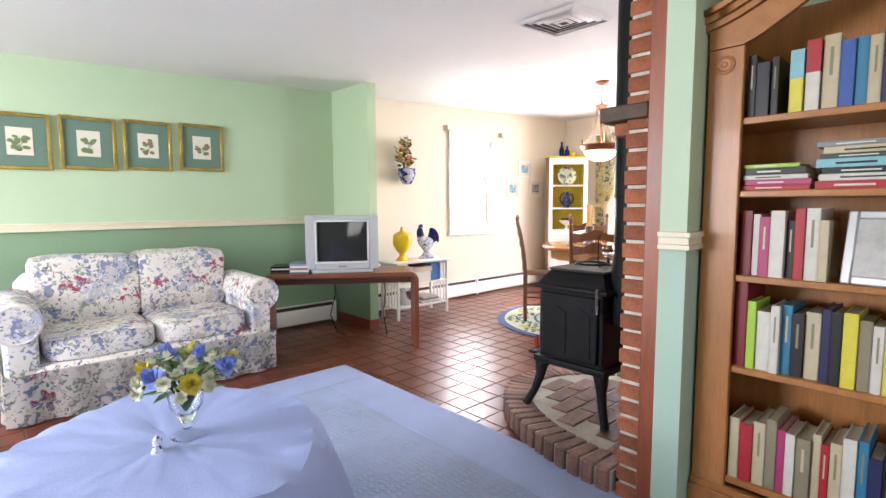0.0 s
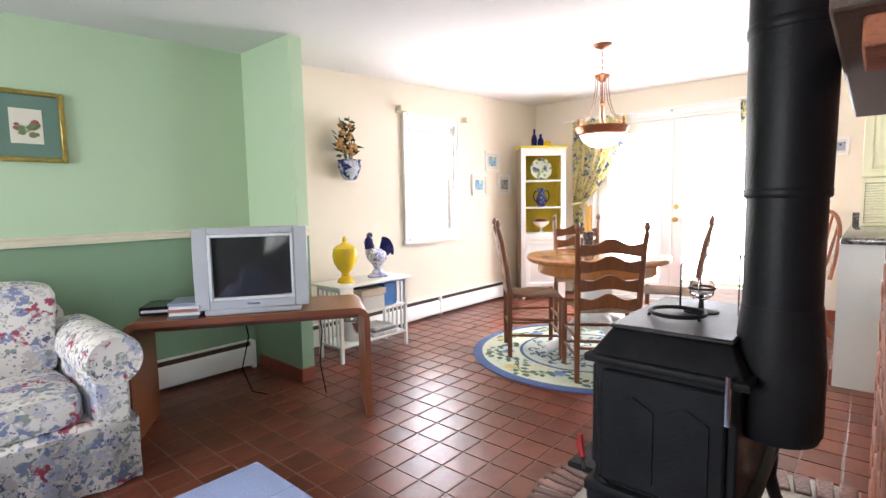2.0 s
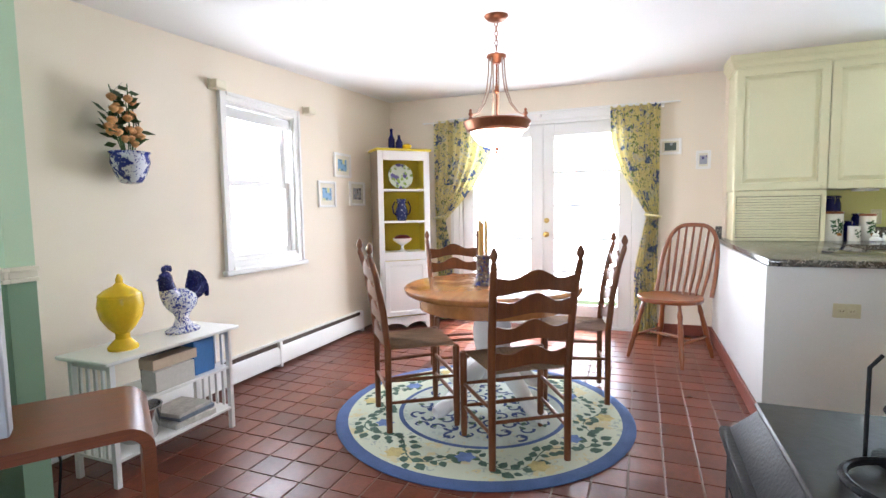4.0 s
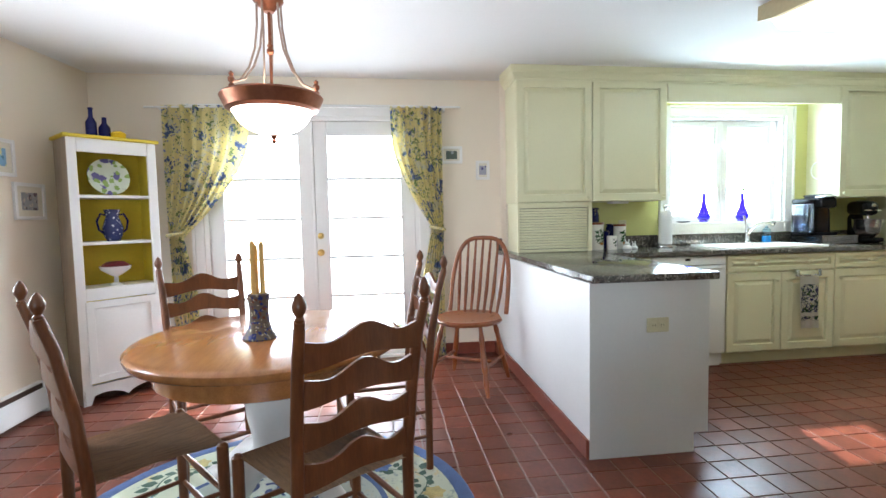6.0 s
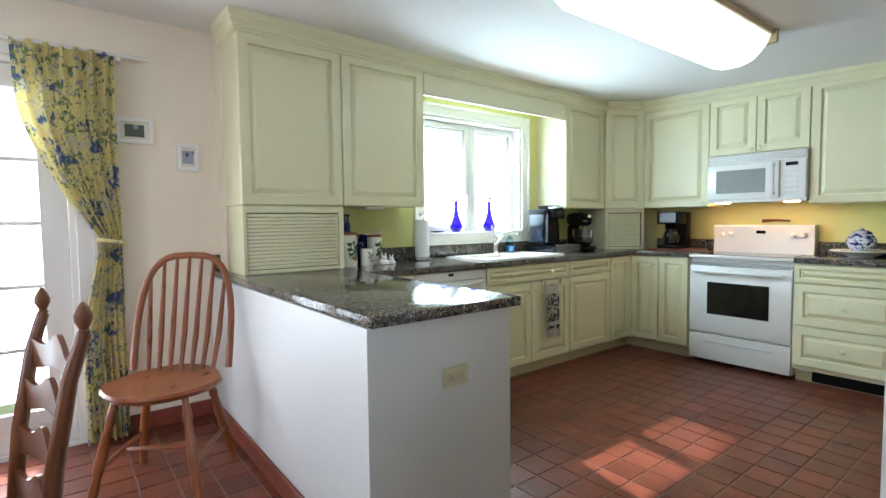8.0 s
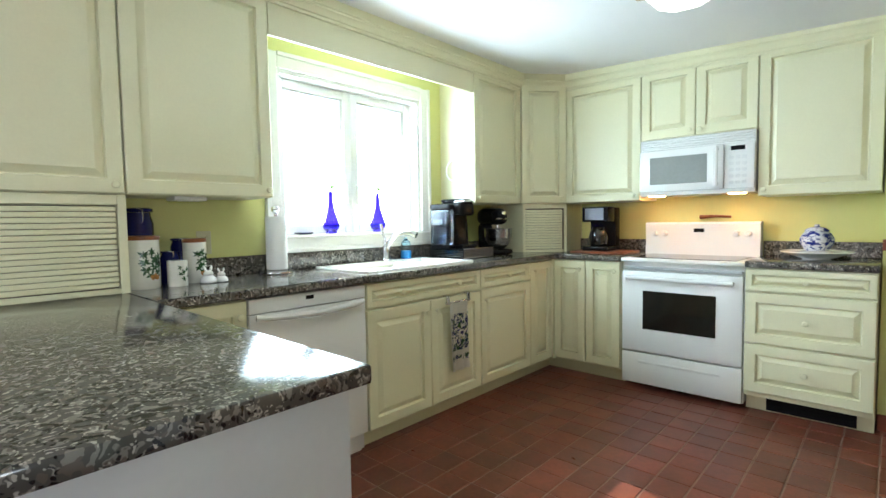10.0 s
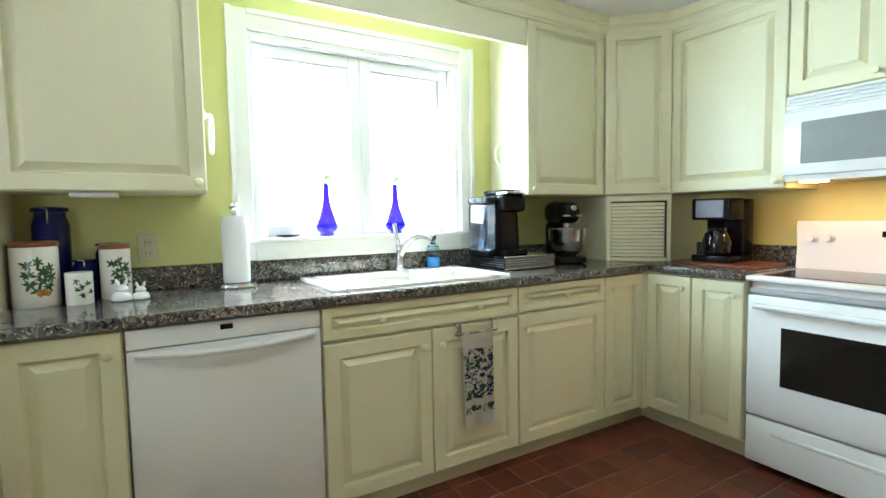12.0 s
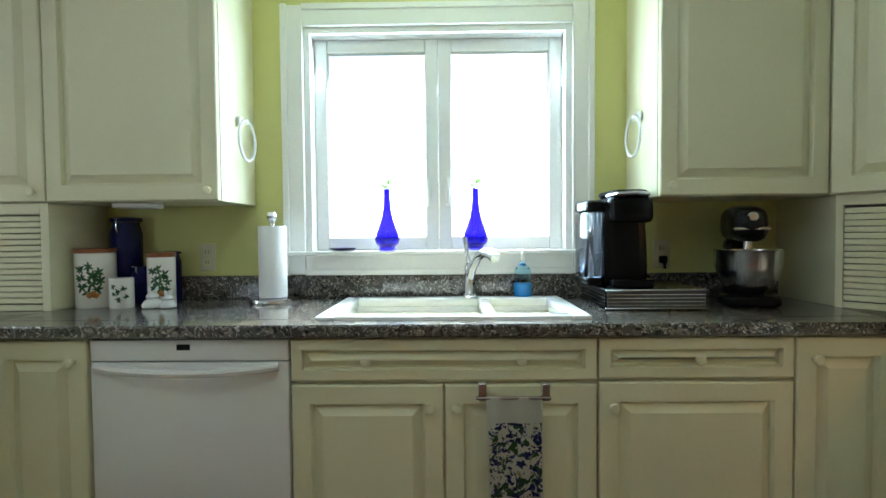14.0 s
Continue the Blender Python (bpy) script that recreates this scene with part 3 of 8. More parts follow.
# French doors in the east wall
fd = tagged(thing("door_1", "pair of white glazed French doors, closed", "door", pose(EX, 3.48, 0, 0, 0, -90)), kind="structure")
bm = casing(bmesh.new(), 1.76, 0.0, 2.06, 0.09)
part("door_frame", bm, TRIM, fd)
bm = bmesh.new()
box(bm, 0, 0.03, 0, 0.15, 0, 2.06), box(bm, 1.73, 1.76, 0, 0.15, 0, 2.06), box(bm, 0.03, 1.73, 0, 0.15, 2.03, 2.06), box(bm, 0.03, 1.73, 0, 0.15, -0.003, 0.02)
part("jamb", bm, TRIM, fd)
for x0, x1 in ((0.032, 0.878), (0.882, 1.728)):
    leaf = part("door_leaf", sash(bmesh.new(), x0, x1, 0.022, 2.028, 0.03, 0.072, 0.118), TRIM, fd)
    box_bm = BX(x0 + 0.118, x1 - 0.118, 0.033, 0.069, 0.14, 0.22)
    part("bottom_rail", box_bm, TRIM, leaf)
    for k in range(1, 5):
        z = 0.22 + k * (1.88 - 0.22) / 5
        part("muntin", BX(x0 + 0.118, x1 - 0.118, 0.036, 0.066, z - 0.011, z + 0.011, 0.003), TRIM, leaf)
    pane(fd, x0 + 0.10, x1 - 0.10, 0.20, 1.93, 0.05)
bm = bmesh.new()
turn = pose(0, 0, 0, 90)
lathe(bm, [(0.026, 0), (0.026, 0.006), (0.012, 0.01), (0.012, 0.03), (0.026, 0.04), (0.028, 0.055), (0.015, 0.066), (0, 0.068)], 16, (0.925, 0.03, 0.93), turn)
part("door_knob", bm, BRASS, fd, "round brass knob")
part("deadbolt", lathe(bmesh.new(), [(0.026, 0), (0.026, 0.012), (0.012, 0.016), (0.012, 0.028), (0, 0.029)], 16, (0.925, 0.03, 1.07), turn), BRASS, fd, "brass deadbolt")
part("astragal", BX(0.87, 0.89, 0.018, 0.03, 0.022, 2.028, 0.003), TRIM, fd)

# hall door frame beyond the kitchen
hd = tagged(thing("door_2", "closed peach panelled door in the hall", "door", pose(3.66, -5.30, 0, 0, 0, 180)), kind="structure")
part("door_frame", casing(bmesh.new(), 0.8, 0.0, 2.0, 0.04), DARKWOOD_AND_SHADE, hd)
part("door_leaf", panel(bmesh.new(), 0.8, 2.0, [(0, -0.02), (0, 0.01), (0.1, 0.01), (0.12, 0.002), (0.16, 0.002), (0.2, 0.008)], (0, -0.003, 0.005)), PEACH, hd)
part("door_knob", lathe(bmesh.new(), [(0.03, 0), (0.012, 0.012), (0.012, 0.035), (0.03, 0.045), (0.03, 0.06), (0, 0.07)], 14, (0.07, -0.02, 0.93), pose(0, 0, 0, 90)), BRASS, hd, "round brass knob")

# living room windows behind the camera
for nm, mm, ww in (("window_3", pose(-1.5, -2.15, 0, 0, 0, 0) @ pose(1.8, 0, 0, 0, 0, 180), 1.8), ("window_4", pose(-2.7, 1.7, 0, 0, 0, 90), 1.8)):
    wv = tagged(thing(nm, "white living room window", "window", mm), kind="structure")
    part("window_frame", casing(bmesh.new(), ww, 0.75, 1.95, 0.08), TRIM, wv)
    part("sash", box(sash(bmesh.new(), 0, ww, 0.75, 1.95, 0.05, 0.09, 0.05), ww / 2 - 0.03, ww / 2 + 0.03, 0.052, 0.088, 0.8, 1.9, 0.004), TRIM, wv)


# ---- kitchen ----
E_ROT, S_ROT = -90, 180
DOOR_LOOPS = [(0, 0.0), (0, 0.018), (0.004, 0.022), (0.056, 0.022), (0.060, 0.005), (0.065, 0.005), (0.093, 0.021), (0.095, 0.021)]
DRAWER_LOOPS = [(0, 0.0), (0, 0.018), (0.004, 0.021), (0.032, 0.021), (0.035, 0.002), (0.041, 0.002), (0.060, 0.020), (0.062, 0.020)]


def knob(x, z, parent, material=CAB, y=-0.021):
    return part("knob", lathe(bmesh.new(), [(0.006, -0.002), (0.006, 0.012), (0.014, 0.018), (0.016, 0.024), (0.012, 0.029), (0, 0.031)], 14, (x, y, z), pose(0, 0, 0, 90)), material, parent)


def cabinet(label, m, w, h, d, fronts, group, toe=0.0, body=True, mat_body=CAB):
    """fronts: (kind, x0, x1, z0, z1, knobs)."""
    c = thing("cabinet", label, "cabinet", m, group)
    bm = BX(0, w, 0.002, d, toe, h, 0.0015)
    if toe:
        box(bm, 0.0, w, 0.075, d, 0, toe)
    part("body", bm, mat_body, c)
    for kind, x0, x1, z0, z1, knobs in fronts:
        g = 0.0026
        f = part(kind, panel(bmesh.new(), x1 - x0 - 2 * g, z1 - z0 - 2 * g, DRAWER_LOOPS if z1 - z0 < 0.2 else DOOR_LOOPS, (x0 + g, 0, z0 + g)), CAB, c, smooth=False)
        for kx, kz in knobs:
            knob(kx, kz, f)
    return c


CT = 0.915          # top of the counters
UZ0, UZ1 = 1.305, 2.245
# uppers, east wall
XF = 5.89
cabinet("cream raised-panel wall cabinet over the appliance garage", pose(XF + 0.021, 0.998, UZ0, 0, 0, E_ROT), 0.612, UZ1 - UZ0, KX - XF - 0.021, [("door", 0, 0.612, 0, UZ1 - UZ0, [(0.575, 0.035)])], "kitchen wall cabinets")
cabinet("cream raised-panel wall cabinet beside the window", pose(XF + 0.021, 0.384, UZ0, 0, 0, E_ROT), 0.622, UZ1 - UZ0, KX - XF - 0.021, [("door", 0, 0.622, 0, UZ1 - UZ0, [(0.59, 0.035)])], "kitchen wall cabinets")
cabinet("cream raised-panel wall cabinet beside the window", pose(XF + 0.021, -1.785, UZ0, 0, 0, E_ROT), 0.585, UZ1 - UZ0, KX - XF - 0.021, [("door", 0, 0.585, 0, UZ1 - UZ0, [(0.035, 0.035)])], "kitchen wall cabinets")
# diagonal corner cabinet with an appliance garage below
DG = math.hypot(0.26, 0.25)
dm = pose(5.89, -2.372, UZ0, 0, 0, math.degrees(math.atan2(-0.25, -0.26)))
dc = thing("cabinet", "cream diagonal corner wall cabinet", "cabinet", dm, "kitchen wall cabinets")
part("door", panel(bmesh.new(), DG - 0.006, UZ1 - UZ0 - 0.004, DOOR_LOOPS, (0.003, 0, 0.002)), CAB, dc, smooth=False)
knob(DG - 0.04, 0.035, dc.children[0])
dcb = PR([(5.893, -2.377), (KX - 0.001, -2.377), (KX - 0.001, SY + 0.001), (5.638, SY + 0.001), (5.638, -2.622)], "z", UZ0, UZ1)
bmesh.ops.transform(dcb, matrix=dm.inverted(), verts=dcb.verts)
part("body", dcb, CAB, dc)
# uppers, south wall
YF = -2.62
UZ2 = 2.195
D = abs(SY - YF) - 0.021
cabinet("wide cream raised-panel wall cabinet", pose(5.632, YF - 0.021, UZ0, 0, 0, S_ROT), 0.596, UZ2 - UZ0, D, [("door", 0, 0.596, 0, UZ2 - UZ0, [(0.56, 0.035)])], "kitchen wall cabinets")
cabinet("cream double-door cabinet above the microwave", pose(5.034, YF - 0.021, 1.725, 0, 0, S_ROT), 0.718, UZ2 - 1.725, D, [("door", 0, 0.359, 0, UZ2 - 1.725, [(0.33, 0.035)]), ("door", 0.359, 0.718, 0, UZ2 - 1.725, [(0.39, 0.035)])], "kitchen wall cabinets")
cabinet("wide cream raised-panel wall cabinet", pose(4.314, YF - 0.021, UZ0, 0, 0, S_ROT), 0.584, UZ2 - UZ0, D, [("door", 0, 0.584, 0, UZ2 - UZ0, [(0.035, 0.035)])], "kitchen wall cabinets")

# fascia and crown moulding along the top of the cabinets
def crown(bm, pts):
    """Stepped moulding along a polyline in plan, (x, y, lower edge), its front on the line, growing forward up to the ceiling."""
    prof = [(0.0, 0.0), (0.012, 0.0), (0.012, 0.014), (0.02, 0.018), (0.026, 0.034), (0.034, 0.044), (0.038, 0.048), (0.038, 0.056), (0.046, 0.062), (0.046, None), (-0.02, None), (-0.02, 0.0)]
    n = len(pts)
    rings = []
    for i in range(n):
        a, b, c = (Vector(p[:2]) for p in (pts[max(i - 1, 0)], pts[i], pts[min(i + 1, n - 1)]))
        d1 = (b - a).normalized() if i else (c - b).normalized()
        d2 = (c - b).normalized() if i < n - 1 else d1
        n1, n2 = Vector((d1.y, -d1.x)), Vector((d2.y, -d2.x))
        k = (n1 + n2) / (1 + n1.dot(n2))
        rings.append([bm.verts.new((b.x + k.x * o, b.y + k.y * o, pts[i][2] + z if z is not None else ceil_z(b.x, b.y) + 0.02)) for o, z in prof])
    m = len(prof)
    for a, b in zip(rings, rings[1:]):
        for j in range(m):
            bm.faces.new((a[j], b[j], b[(j + 1) % m], a[(j + 1) % m]))
    bm.faces.new(rings[0]), bm.faces.new(rings[-1][::-1])
    return bm


line = [(6.21, 1.0, 2.24), (5.89, 1.0, 2.24), (5.89, -2.372, 2.212), (5.63, -2.622, 2.194), (3.724, -2.622, 2.145)]
structure("trim_crown", crown(bmesh.new(), line), CAB, "stepped cream crown moulding above the cabinets", "moulding")
structure("trim_window_fascia", BX(5.892, 5.915, -1.784, -0.24, 2.08, 2.235, 0.003), CAB, "cream fascia board above the sink window", "fascia")

# appliance garages with tambour doors
def tambour(label, m, w, h, side=0.0, plan=None):
    g = thing("appliance_garage", label, "cabinet", m, "appliance garages")
    if plan is None:
        bm = box(BX(0, w, 0.03, 0.30, 0, h), 0, 0.018, 0.0, 0.03, 0, h)
        box(bm, w - 0.03, w, 0.0, 0.03, 0, h), box(bm, 0.018, w - 0.03, 0, 0.03, h - 0.04, h, 0.002)
    else:
        bm = PR(plan, "z", CT, CT + h)
        bmesh.ops.transform(bm, matrix=m.inverted(), verts=bm.verts)
        box(bm, 0, 0.02, -0.006, 0.02, 0, h), box(bm, w - 0.02, w, -0.006, 0.02, 0, h), box(bm, 0.02, w - 0.02, -0.006, 0.02, h - 0.035, h)
    part("body", bm, CAB, g)
    # thin dark sheet gives the gaps between slats their shade
    part("recess", BX(0.02, w - 0.032, 0.024, 0.028, 0.02, h - 0.042) if plan is None else BX(0.022, w - 0.022, 0.006, 0.009, 0.02, h - 0.037), DARKWOOD_AND_SHADE, g, "dark sheet added as the shade between the slats")
    n = 15
    step = (h - 0.07) / n
    sl = mesh_of("slat", box(bmesh.new(), 0.022, w - 0.034, -0.006, 0.010, 0.001, step - 0.001, 0.0035), CAB)
    for k in range(n):
        o = new("slat", sl)
        o.parent = g
        o.location = (0, 0.012 if plan is None else -0.004, 0.025 + k * step)
    part("handle_bar", BX(0.02, w - 0.03, 0.0, 0.016, 0.0, 0.022, 0.003) if plan is None else BX(0.02, w - 0.03, -0.012, 0.0, 0.0, 0.022, 0.003), CAB, g)
    return g


tambour("cream appliance garage with a slatted roll-up door, closed", pose(5.90, 0.990, CT, 0, 0, E_ROT), 0.606, UZ0 - CT - 0.002)
tm = pose(5.885, -2.39, CT, 0, 0, math.degrees(math.atan2(-0.25, -0.26)))
tambour("cream corner appliance garage with a slatted roll-up door, closed", tm, DG - 0.01, UZ0 - CT - 0.002, plan=[(5.90, -2.40), (KX - 0.002, -2.40), (KX - 0.002, SY + 0.002), (5.66, SY + 0.002), (5.66, -2.63)])

# base cabinets, east run
BF = 5.615
BH = 0.875
TOE = 0.10
def base_e(label, y0, w, fronts):
    return cabinet(label, pose(BF + 0.021, y0, 0, 0, 0, E_ROT), w, BH, KX - BF - 0.025, fronts, "kitchen base cabinets", TOE)


base_e("narrow cream base cabinet beside the dishwasher", 0.43, 0.386, [("door", 0.08, 0.384, TOE + 0.01, BH - 0.005, [(0.345, BH - 0.07)])])
base_e("cream sink base cabinet with two doors and a false drawer", -0.571, 0.919, [("drawer_front", 0, 0.919, 0.740, BH - 0.005, [(0.23, 0.805), (0.69, 0.805)]), ("door", 0, 0.461, TOE + 0.01, 0.732, [(0.42, 0.665)]), ("door", 0.461, 0.919, TOE + 0.01, 0.732, [(0.50, 0.665)])])
base_e("cream base cabinet with one drawer and one door", -1.492, 0.578, [("drawer_front", 0, 0.578, 0.745, BH - 0.005, [(0.29, 0.805)]), ("door", 0, 0.578, TOE + 0.01, 0.738, [(0.04, 0.665)])])
base_e("narrow cream corner base cabinet", -2.072, 0.326, [("door", 0, 0.302, TOE + 0.01, BH - 0.005, [(0.05, BH - 0.07)])])
# base cabinets, south run
SF = -2.40
def base_s(label, x0, w, fronts):
    return cabinet(label, pose(x0, SF - 0.021, 0, 0, 0, S_ROT), w, BH, abs(SY - SF) - 0.025, fronts, "kitchen base cabinets", TOE)


base_s("cream two-door base cabinet beside the range", 5.612, 0.522, [("door", 0.0, 0.258, TOE + 0.01, BH - 0.005, [(0.22, BH - 0.07)]), ("door", 0.26, 0.522, TOE + 0.01, BH - 0.005, [(0.485, BH - 0.07)])])
base_s("cream base cabinet with three drawers", 4.328, 0.60, [("drawer_front", 0, 0.60, 0.735, BH - 0.005, [(0.30, 0.80)]), ("drawer_front", 0, 0.60, 0.425, 0.730, [(0.30, 0.575)]), ("drawer_front", 0, 0.60, TOE + 0.03, 0.420, [(0.30, 0.28)])])
solo("floor_register", box(BX(3.80, 4.22, -2.492, -2.478, 0.012, 0.088), 3.82, 4.20, -2.478, -2.474, 0.02, 0.08), BLACK, "black heating grille set in the toe kick", "vent")

# peninsula
pen = thing("peninsula", "white painted kitchen peninsula with panelled end", "cabinet", pose(4.41, 0.43, 0))
part("end_panel", PR([(0, 0.10), (0, BH), (0.625, BH), (0.625, 0), (0.075, 0), (0.075, 0.10)], "x", 0, 0.02), WHITE, pen)
part("back_panel", BX(0.02, EX - 4.41 - 0.002, 0.607, 0.625, 0, BH), WHITE, pen)
part("body", box(BX(0.02, 1.80, 0.0, 0.605, TOE, BH), 0.02, 1.80, 0.075, 0.605, 0, TOE), CAB, pen)
for k in range(2):
    dr = part("drawer_front", panel(bmesh.new(), 0.55, 0.14, DRAWER_LOOPS, (0.04 + 0.57 * k, 0, 0.73)), CAB, pen)
    knob(0.31 + 0.57 * k, 0.80, dr)
    dr = part("door", panel(bmesh.new(), 0.55, 0.60, DOOR_LOOPS, (0.04 + 0.57 * k, 0, TOE + 0.02)), CAB, pen)
    knob(0.08 + 0.57 * k, 0.66, dr)
outl = thing("wall_outlet", "ivory double outlet plate on the peninsula end", "outlet", pose(4.408, 0.707, 0.66, 0, 0, -90))
part("plate", BX(-0.058, 0.058, -0.006, 0.0, -0.036, 0.036, 0.003), IVORY, outl)
for k in (-0.022, 0.022):
    so = part("socket", BX(k - 0.017, k + 0.017, -0.009, -0.005, -0.013, 0.013, 0.004), IVORY, outl)
    part("slot", box(BX(k - 0.007, k - 0.005, -0.0095, -0.0085, -0.006, 0.004), k + 0.005, k + 0.007, -0.0095, -0.0085, -0.006, 0.004), BLACK, so)

# counters: one stone top for peninsula and sink run, one beyond the range
bm = bmesh.new()
def slab(bm, x0, x1, y0, y1):
    return box(bm, x0, x1, y0, y1, CT - 0.038, CT, 0.007, 2)


ctop = thing("countertop", "dark speckled granite countertop on the peninsula and sink run", "countertop")
part("peninsula_slab", slab(bmesh.new(), 4.385, 6.395, 0.392, 1.052), GRANITE, ctop)
bm = bmesh.new()
SX0, SX1, SY0, SY1 = 5.70, 6.13, -1.46, -0.66
box(bm, 5.59, SX0, -2.38, 0.391, CT - 0.038, CT, 0.006), box(bm, SX1, KX - 0.001, -2.38, 0.391, CT - 0.038, CT)
box(bm, SX0, SX1, SY1, 0.391, CT - 0.038, CT), box(bm, SX0, SX1, -2.38, SY0, CT - 0.038, CT)
part("sink_run_slab", bm, GRANITE, ctop)
part("south_slab", slab(bmesh.new(), 5.087, KX - 0.001, SY + 0.001, -2.381), GRANITE, ctop)
part("backsplash", box(BX(KX - 0.02, KX - 0.001, -2.93, 0.92, CT, 1.012, 0.003), 5.09, KX - 0.021, SY + 0.001, SY + 0.02, CT, 1.012, 0.003), GRANITE, ctop)
part("end_splash", BX(6.376, 6.395, 0.998, 1.050, CT, 1.01, 0.003), GRANITE, ctop)
ct2 = thing("countertop", "dark speckled granite countertop beside the range", "countertop")
part("slab", slab(bmesh.new(), 3.724, 4.328, SY + 0.001, -2.381), GRANITE, ct2)
part("backsplash", BX(3.724, 4.328, SY + 0.001, SY + 0.02, CT, 1.012, 0.003), GRANITE, ct2)

structure("trim_base_corner", box(box(BX(5.606, 5.66, -2.44, -2.372, TOE, BH, 0.002), 5.60, 5.74, -2.53, -2.496, 0, TOE), 5.711, 5.74, -2.495, -2.36, 0, TOE), CAB, "cream corner filler strip between base cabinets", "filler")

# dishwasher
dw = thing("dishwasher", "white built-in dishwasher with a bowed handle", "dishwasher", pose(BF + 0.015, 0.042, 0, 0, 0, E_ROT))
part("body", BX(0.0, 0.61, 0.03, 0.55, 0.02, 0.87), ENAMEL, dw)
part("door", BX(0.003, 0.607, -0.012, 0.03, 0.115, 0.80, 0.006, seg=2), ENAMEL, dw)
part("control_strip", BX(0.003, 0.607, -0.012, 0.03, 0.803, 0.868, 0.006, seg=2), ENAMEL, dw)
part("display", BX(0.27, 0.31, -0.0145, -0.011, 0.837, 0.855), BLACK, dw, "small black display")
pts = [(0.03 + 0.55 * k / 12, -0.02 - 0.035 * math.sin(math.pi * k / 12) ** 0.6, 0.79 - 0.012 * math.sin(math.pi * k / 12)) for k in range(13)]
part("handle", TU(pts, 0.014, 8), ENAMEL, dw)
part("kick_plate", BX(0.003, 0.607, 0.05, 0.07, 0.0, 0.11), ENAMEL, dw)
part("badge", BX(0.33, 0.40, -0.014, -0.011, 0.15, 0.18), CHROME, dw, "small metal badge")

# sink
sk = thing("kitchen_sink", "white enamel drop-in sink with two bowls", "sink", pose(0, 0, CT))
bm = bmesh.new()
ox0, ox1, oy0, oy1 = SX0 - 0.03, SX1 + 0.03, SY0 - 0.03, SY1 + 0.03
for x0, x1, y0, y1 in ((ox0, ox1, oy0, oy0 + 0.06), (ox0, ox1, oy1 - 0.06, oy1), (ox0, ox0 + 0.06, oy0 + 0.06, oy1 - 0.06), (ox1 - 0.08, ox1, oy0 + 0.06, oy1 - 0.06), (ox0 + 0.06, ox1 - 0.08, -1.20, -1.16)):
    box(bm, x0, x1, y0, y1, -0.02, 0.012, 0.006, 2)
part("rim", bm, ENAMEL, sk)
for y0, y1 in ((oy0 + 0.055, -1.195), (-1.165, oy1 - 0.055)):
    x0, x1 = ox0 + 0.055, ox1 - 0.075
    bm = bmesh.new()
    rg_ = [[bm.verts.new((x, y, z)) for x, y in ((x0 + i, y0 + i), (x1 - i, y0 + i), (x1 - i, y1 - i), (x0 + i, y1 - i))] for i, z in ((-0.004, 0.004), (0.0, -0.05), (0.012, -0.16), (0.04, -0.185))]
    for a, b in zip(rg_, rg_[1:]):
        for k in range(4):
            bm.faces.new((a[k], a[(k + 1) % 4], b[(k + 1) % 4], b[k]))
    bm.faces.new(rg_[-1])
    part("bowl", bm, ENAMEL, sk)
fa = thing("faucet", "chrome single-lever pull-out kitchen faucet", "faucet", pose(6.11, -1.13, CT + 0.012))
part("base", LA([(0.03, 0), (0.03, 0.01), (0.022, 0.02), (0.02, 0.10), (0.022, 0.12), (0.018, 0.135), (0, 0.14)], 18), CHROME, fa)
part("spout", TU([(0, 0, 0.07), (-0.03, -0.01, 0.12), (-0.07, -0.03, 0.165), (-0.12, -0.05, 0.185), (-0.17, -0.07, 0.18), (-0.20, -0.085, 0.165)], [0.016, 0.016, 0.017, 0.019, 0.021, 0.02], 12), CHROME, fa)
part("lever", TU([(0, 0, 0.13), (0.015, 0.01, 0.17), (0.02, 0.02, 0.24)], [0.011, 0.009, 0.011], 10), CHROME, fa)

# range
rg = thing("kitchen_range", "white freestanding electric range with black glass oven window", "range", pose(5.083, -2.425, 0, 0, 0, S_ROT) @ Matrix.Scale(0.978, 4, (0, 0, 1)))
RW = 0.75
part("body", BX(0, RW, 0.02, 0.51, 0.03, 0.90, 0.004), ENAMEL, rg)
part("oven_door", BX(0.004, RW - 0.004, -0.02, 0.02, 0.265, 0.835, 0.010, seg=2), ENAMEL, rg)
part("oven_window", BX(0.15, RW - 0.15, -0.0235, -0.018, 0.43, 0.70, 0.002), DARKGLASS, rg, "black glass oven window")
part("drawer", BX(0.004, RW - 0.004, -0.015, 0.02, 0.035, 0.255, 0.008, seg=2), ENAMEL, rg)
part("drawer_grip", BX(0.12, RW - 0.12, -0.022, -0.012, 0.185, 0.205, 0.005), ENAMEL, rg)
part("handle", tube(tube(TU([(0.05, -0.055, 0.79), (RW / 2, -0.062, 0.79), (RW - 0.05, -0.055, 0.79)], 0.014, 10), [(0.06, -0.055, 0.79), (0.06, -0.015, 0.79)], 0.011, 8), [(RW - 0.06, -0.055, 0.79), (RW - 0.06, -0.015, 0.79)], 0.011, 8), ENAMEL, rg)
part("vent_strip", BX(0.01, RW - 0.01, -0.012, 0.02, 0.845, 0.865, 0.002), SILVER, rg)
part("cooktop", BX(-0.003, RW + 0.003, -0.03, 0.50, 0.90, 0.925, 0.006, seg=2), ENAMEL, rg)
part("glass_top", BX(0.05, RW - 0.05, 0.02, 0.44, 0.9255, 0.9285), DARKGLASS, rg, "black glass hob")
part("back_panel", PR([(0.43, 0.925), (0.44, 1.04), (0.43, 1.155), (0.445, 1.17), (0.515, 1.17), (0.515, 0.925)], "x", 0.0, RW), ENAMEL, rg)
part("display", BX(0.34, 0.41, 0.428, 0.437, 1.095, 1.122, 0.002), BLACK, rg, "black clock display")
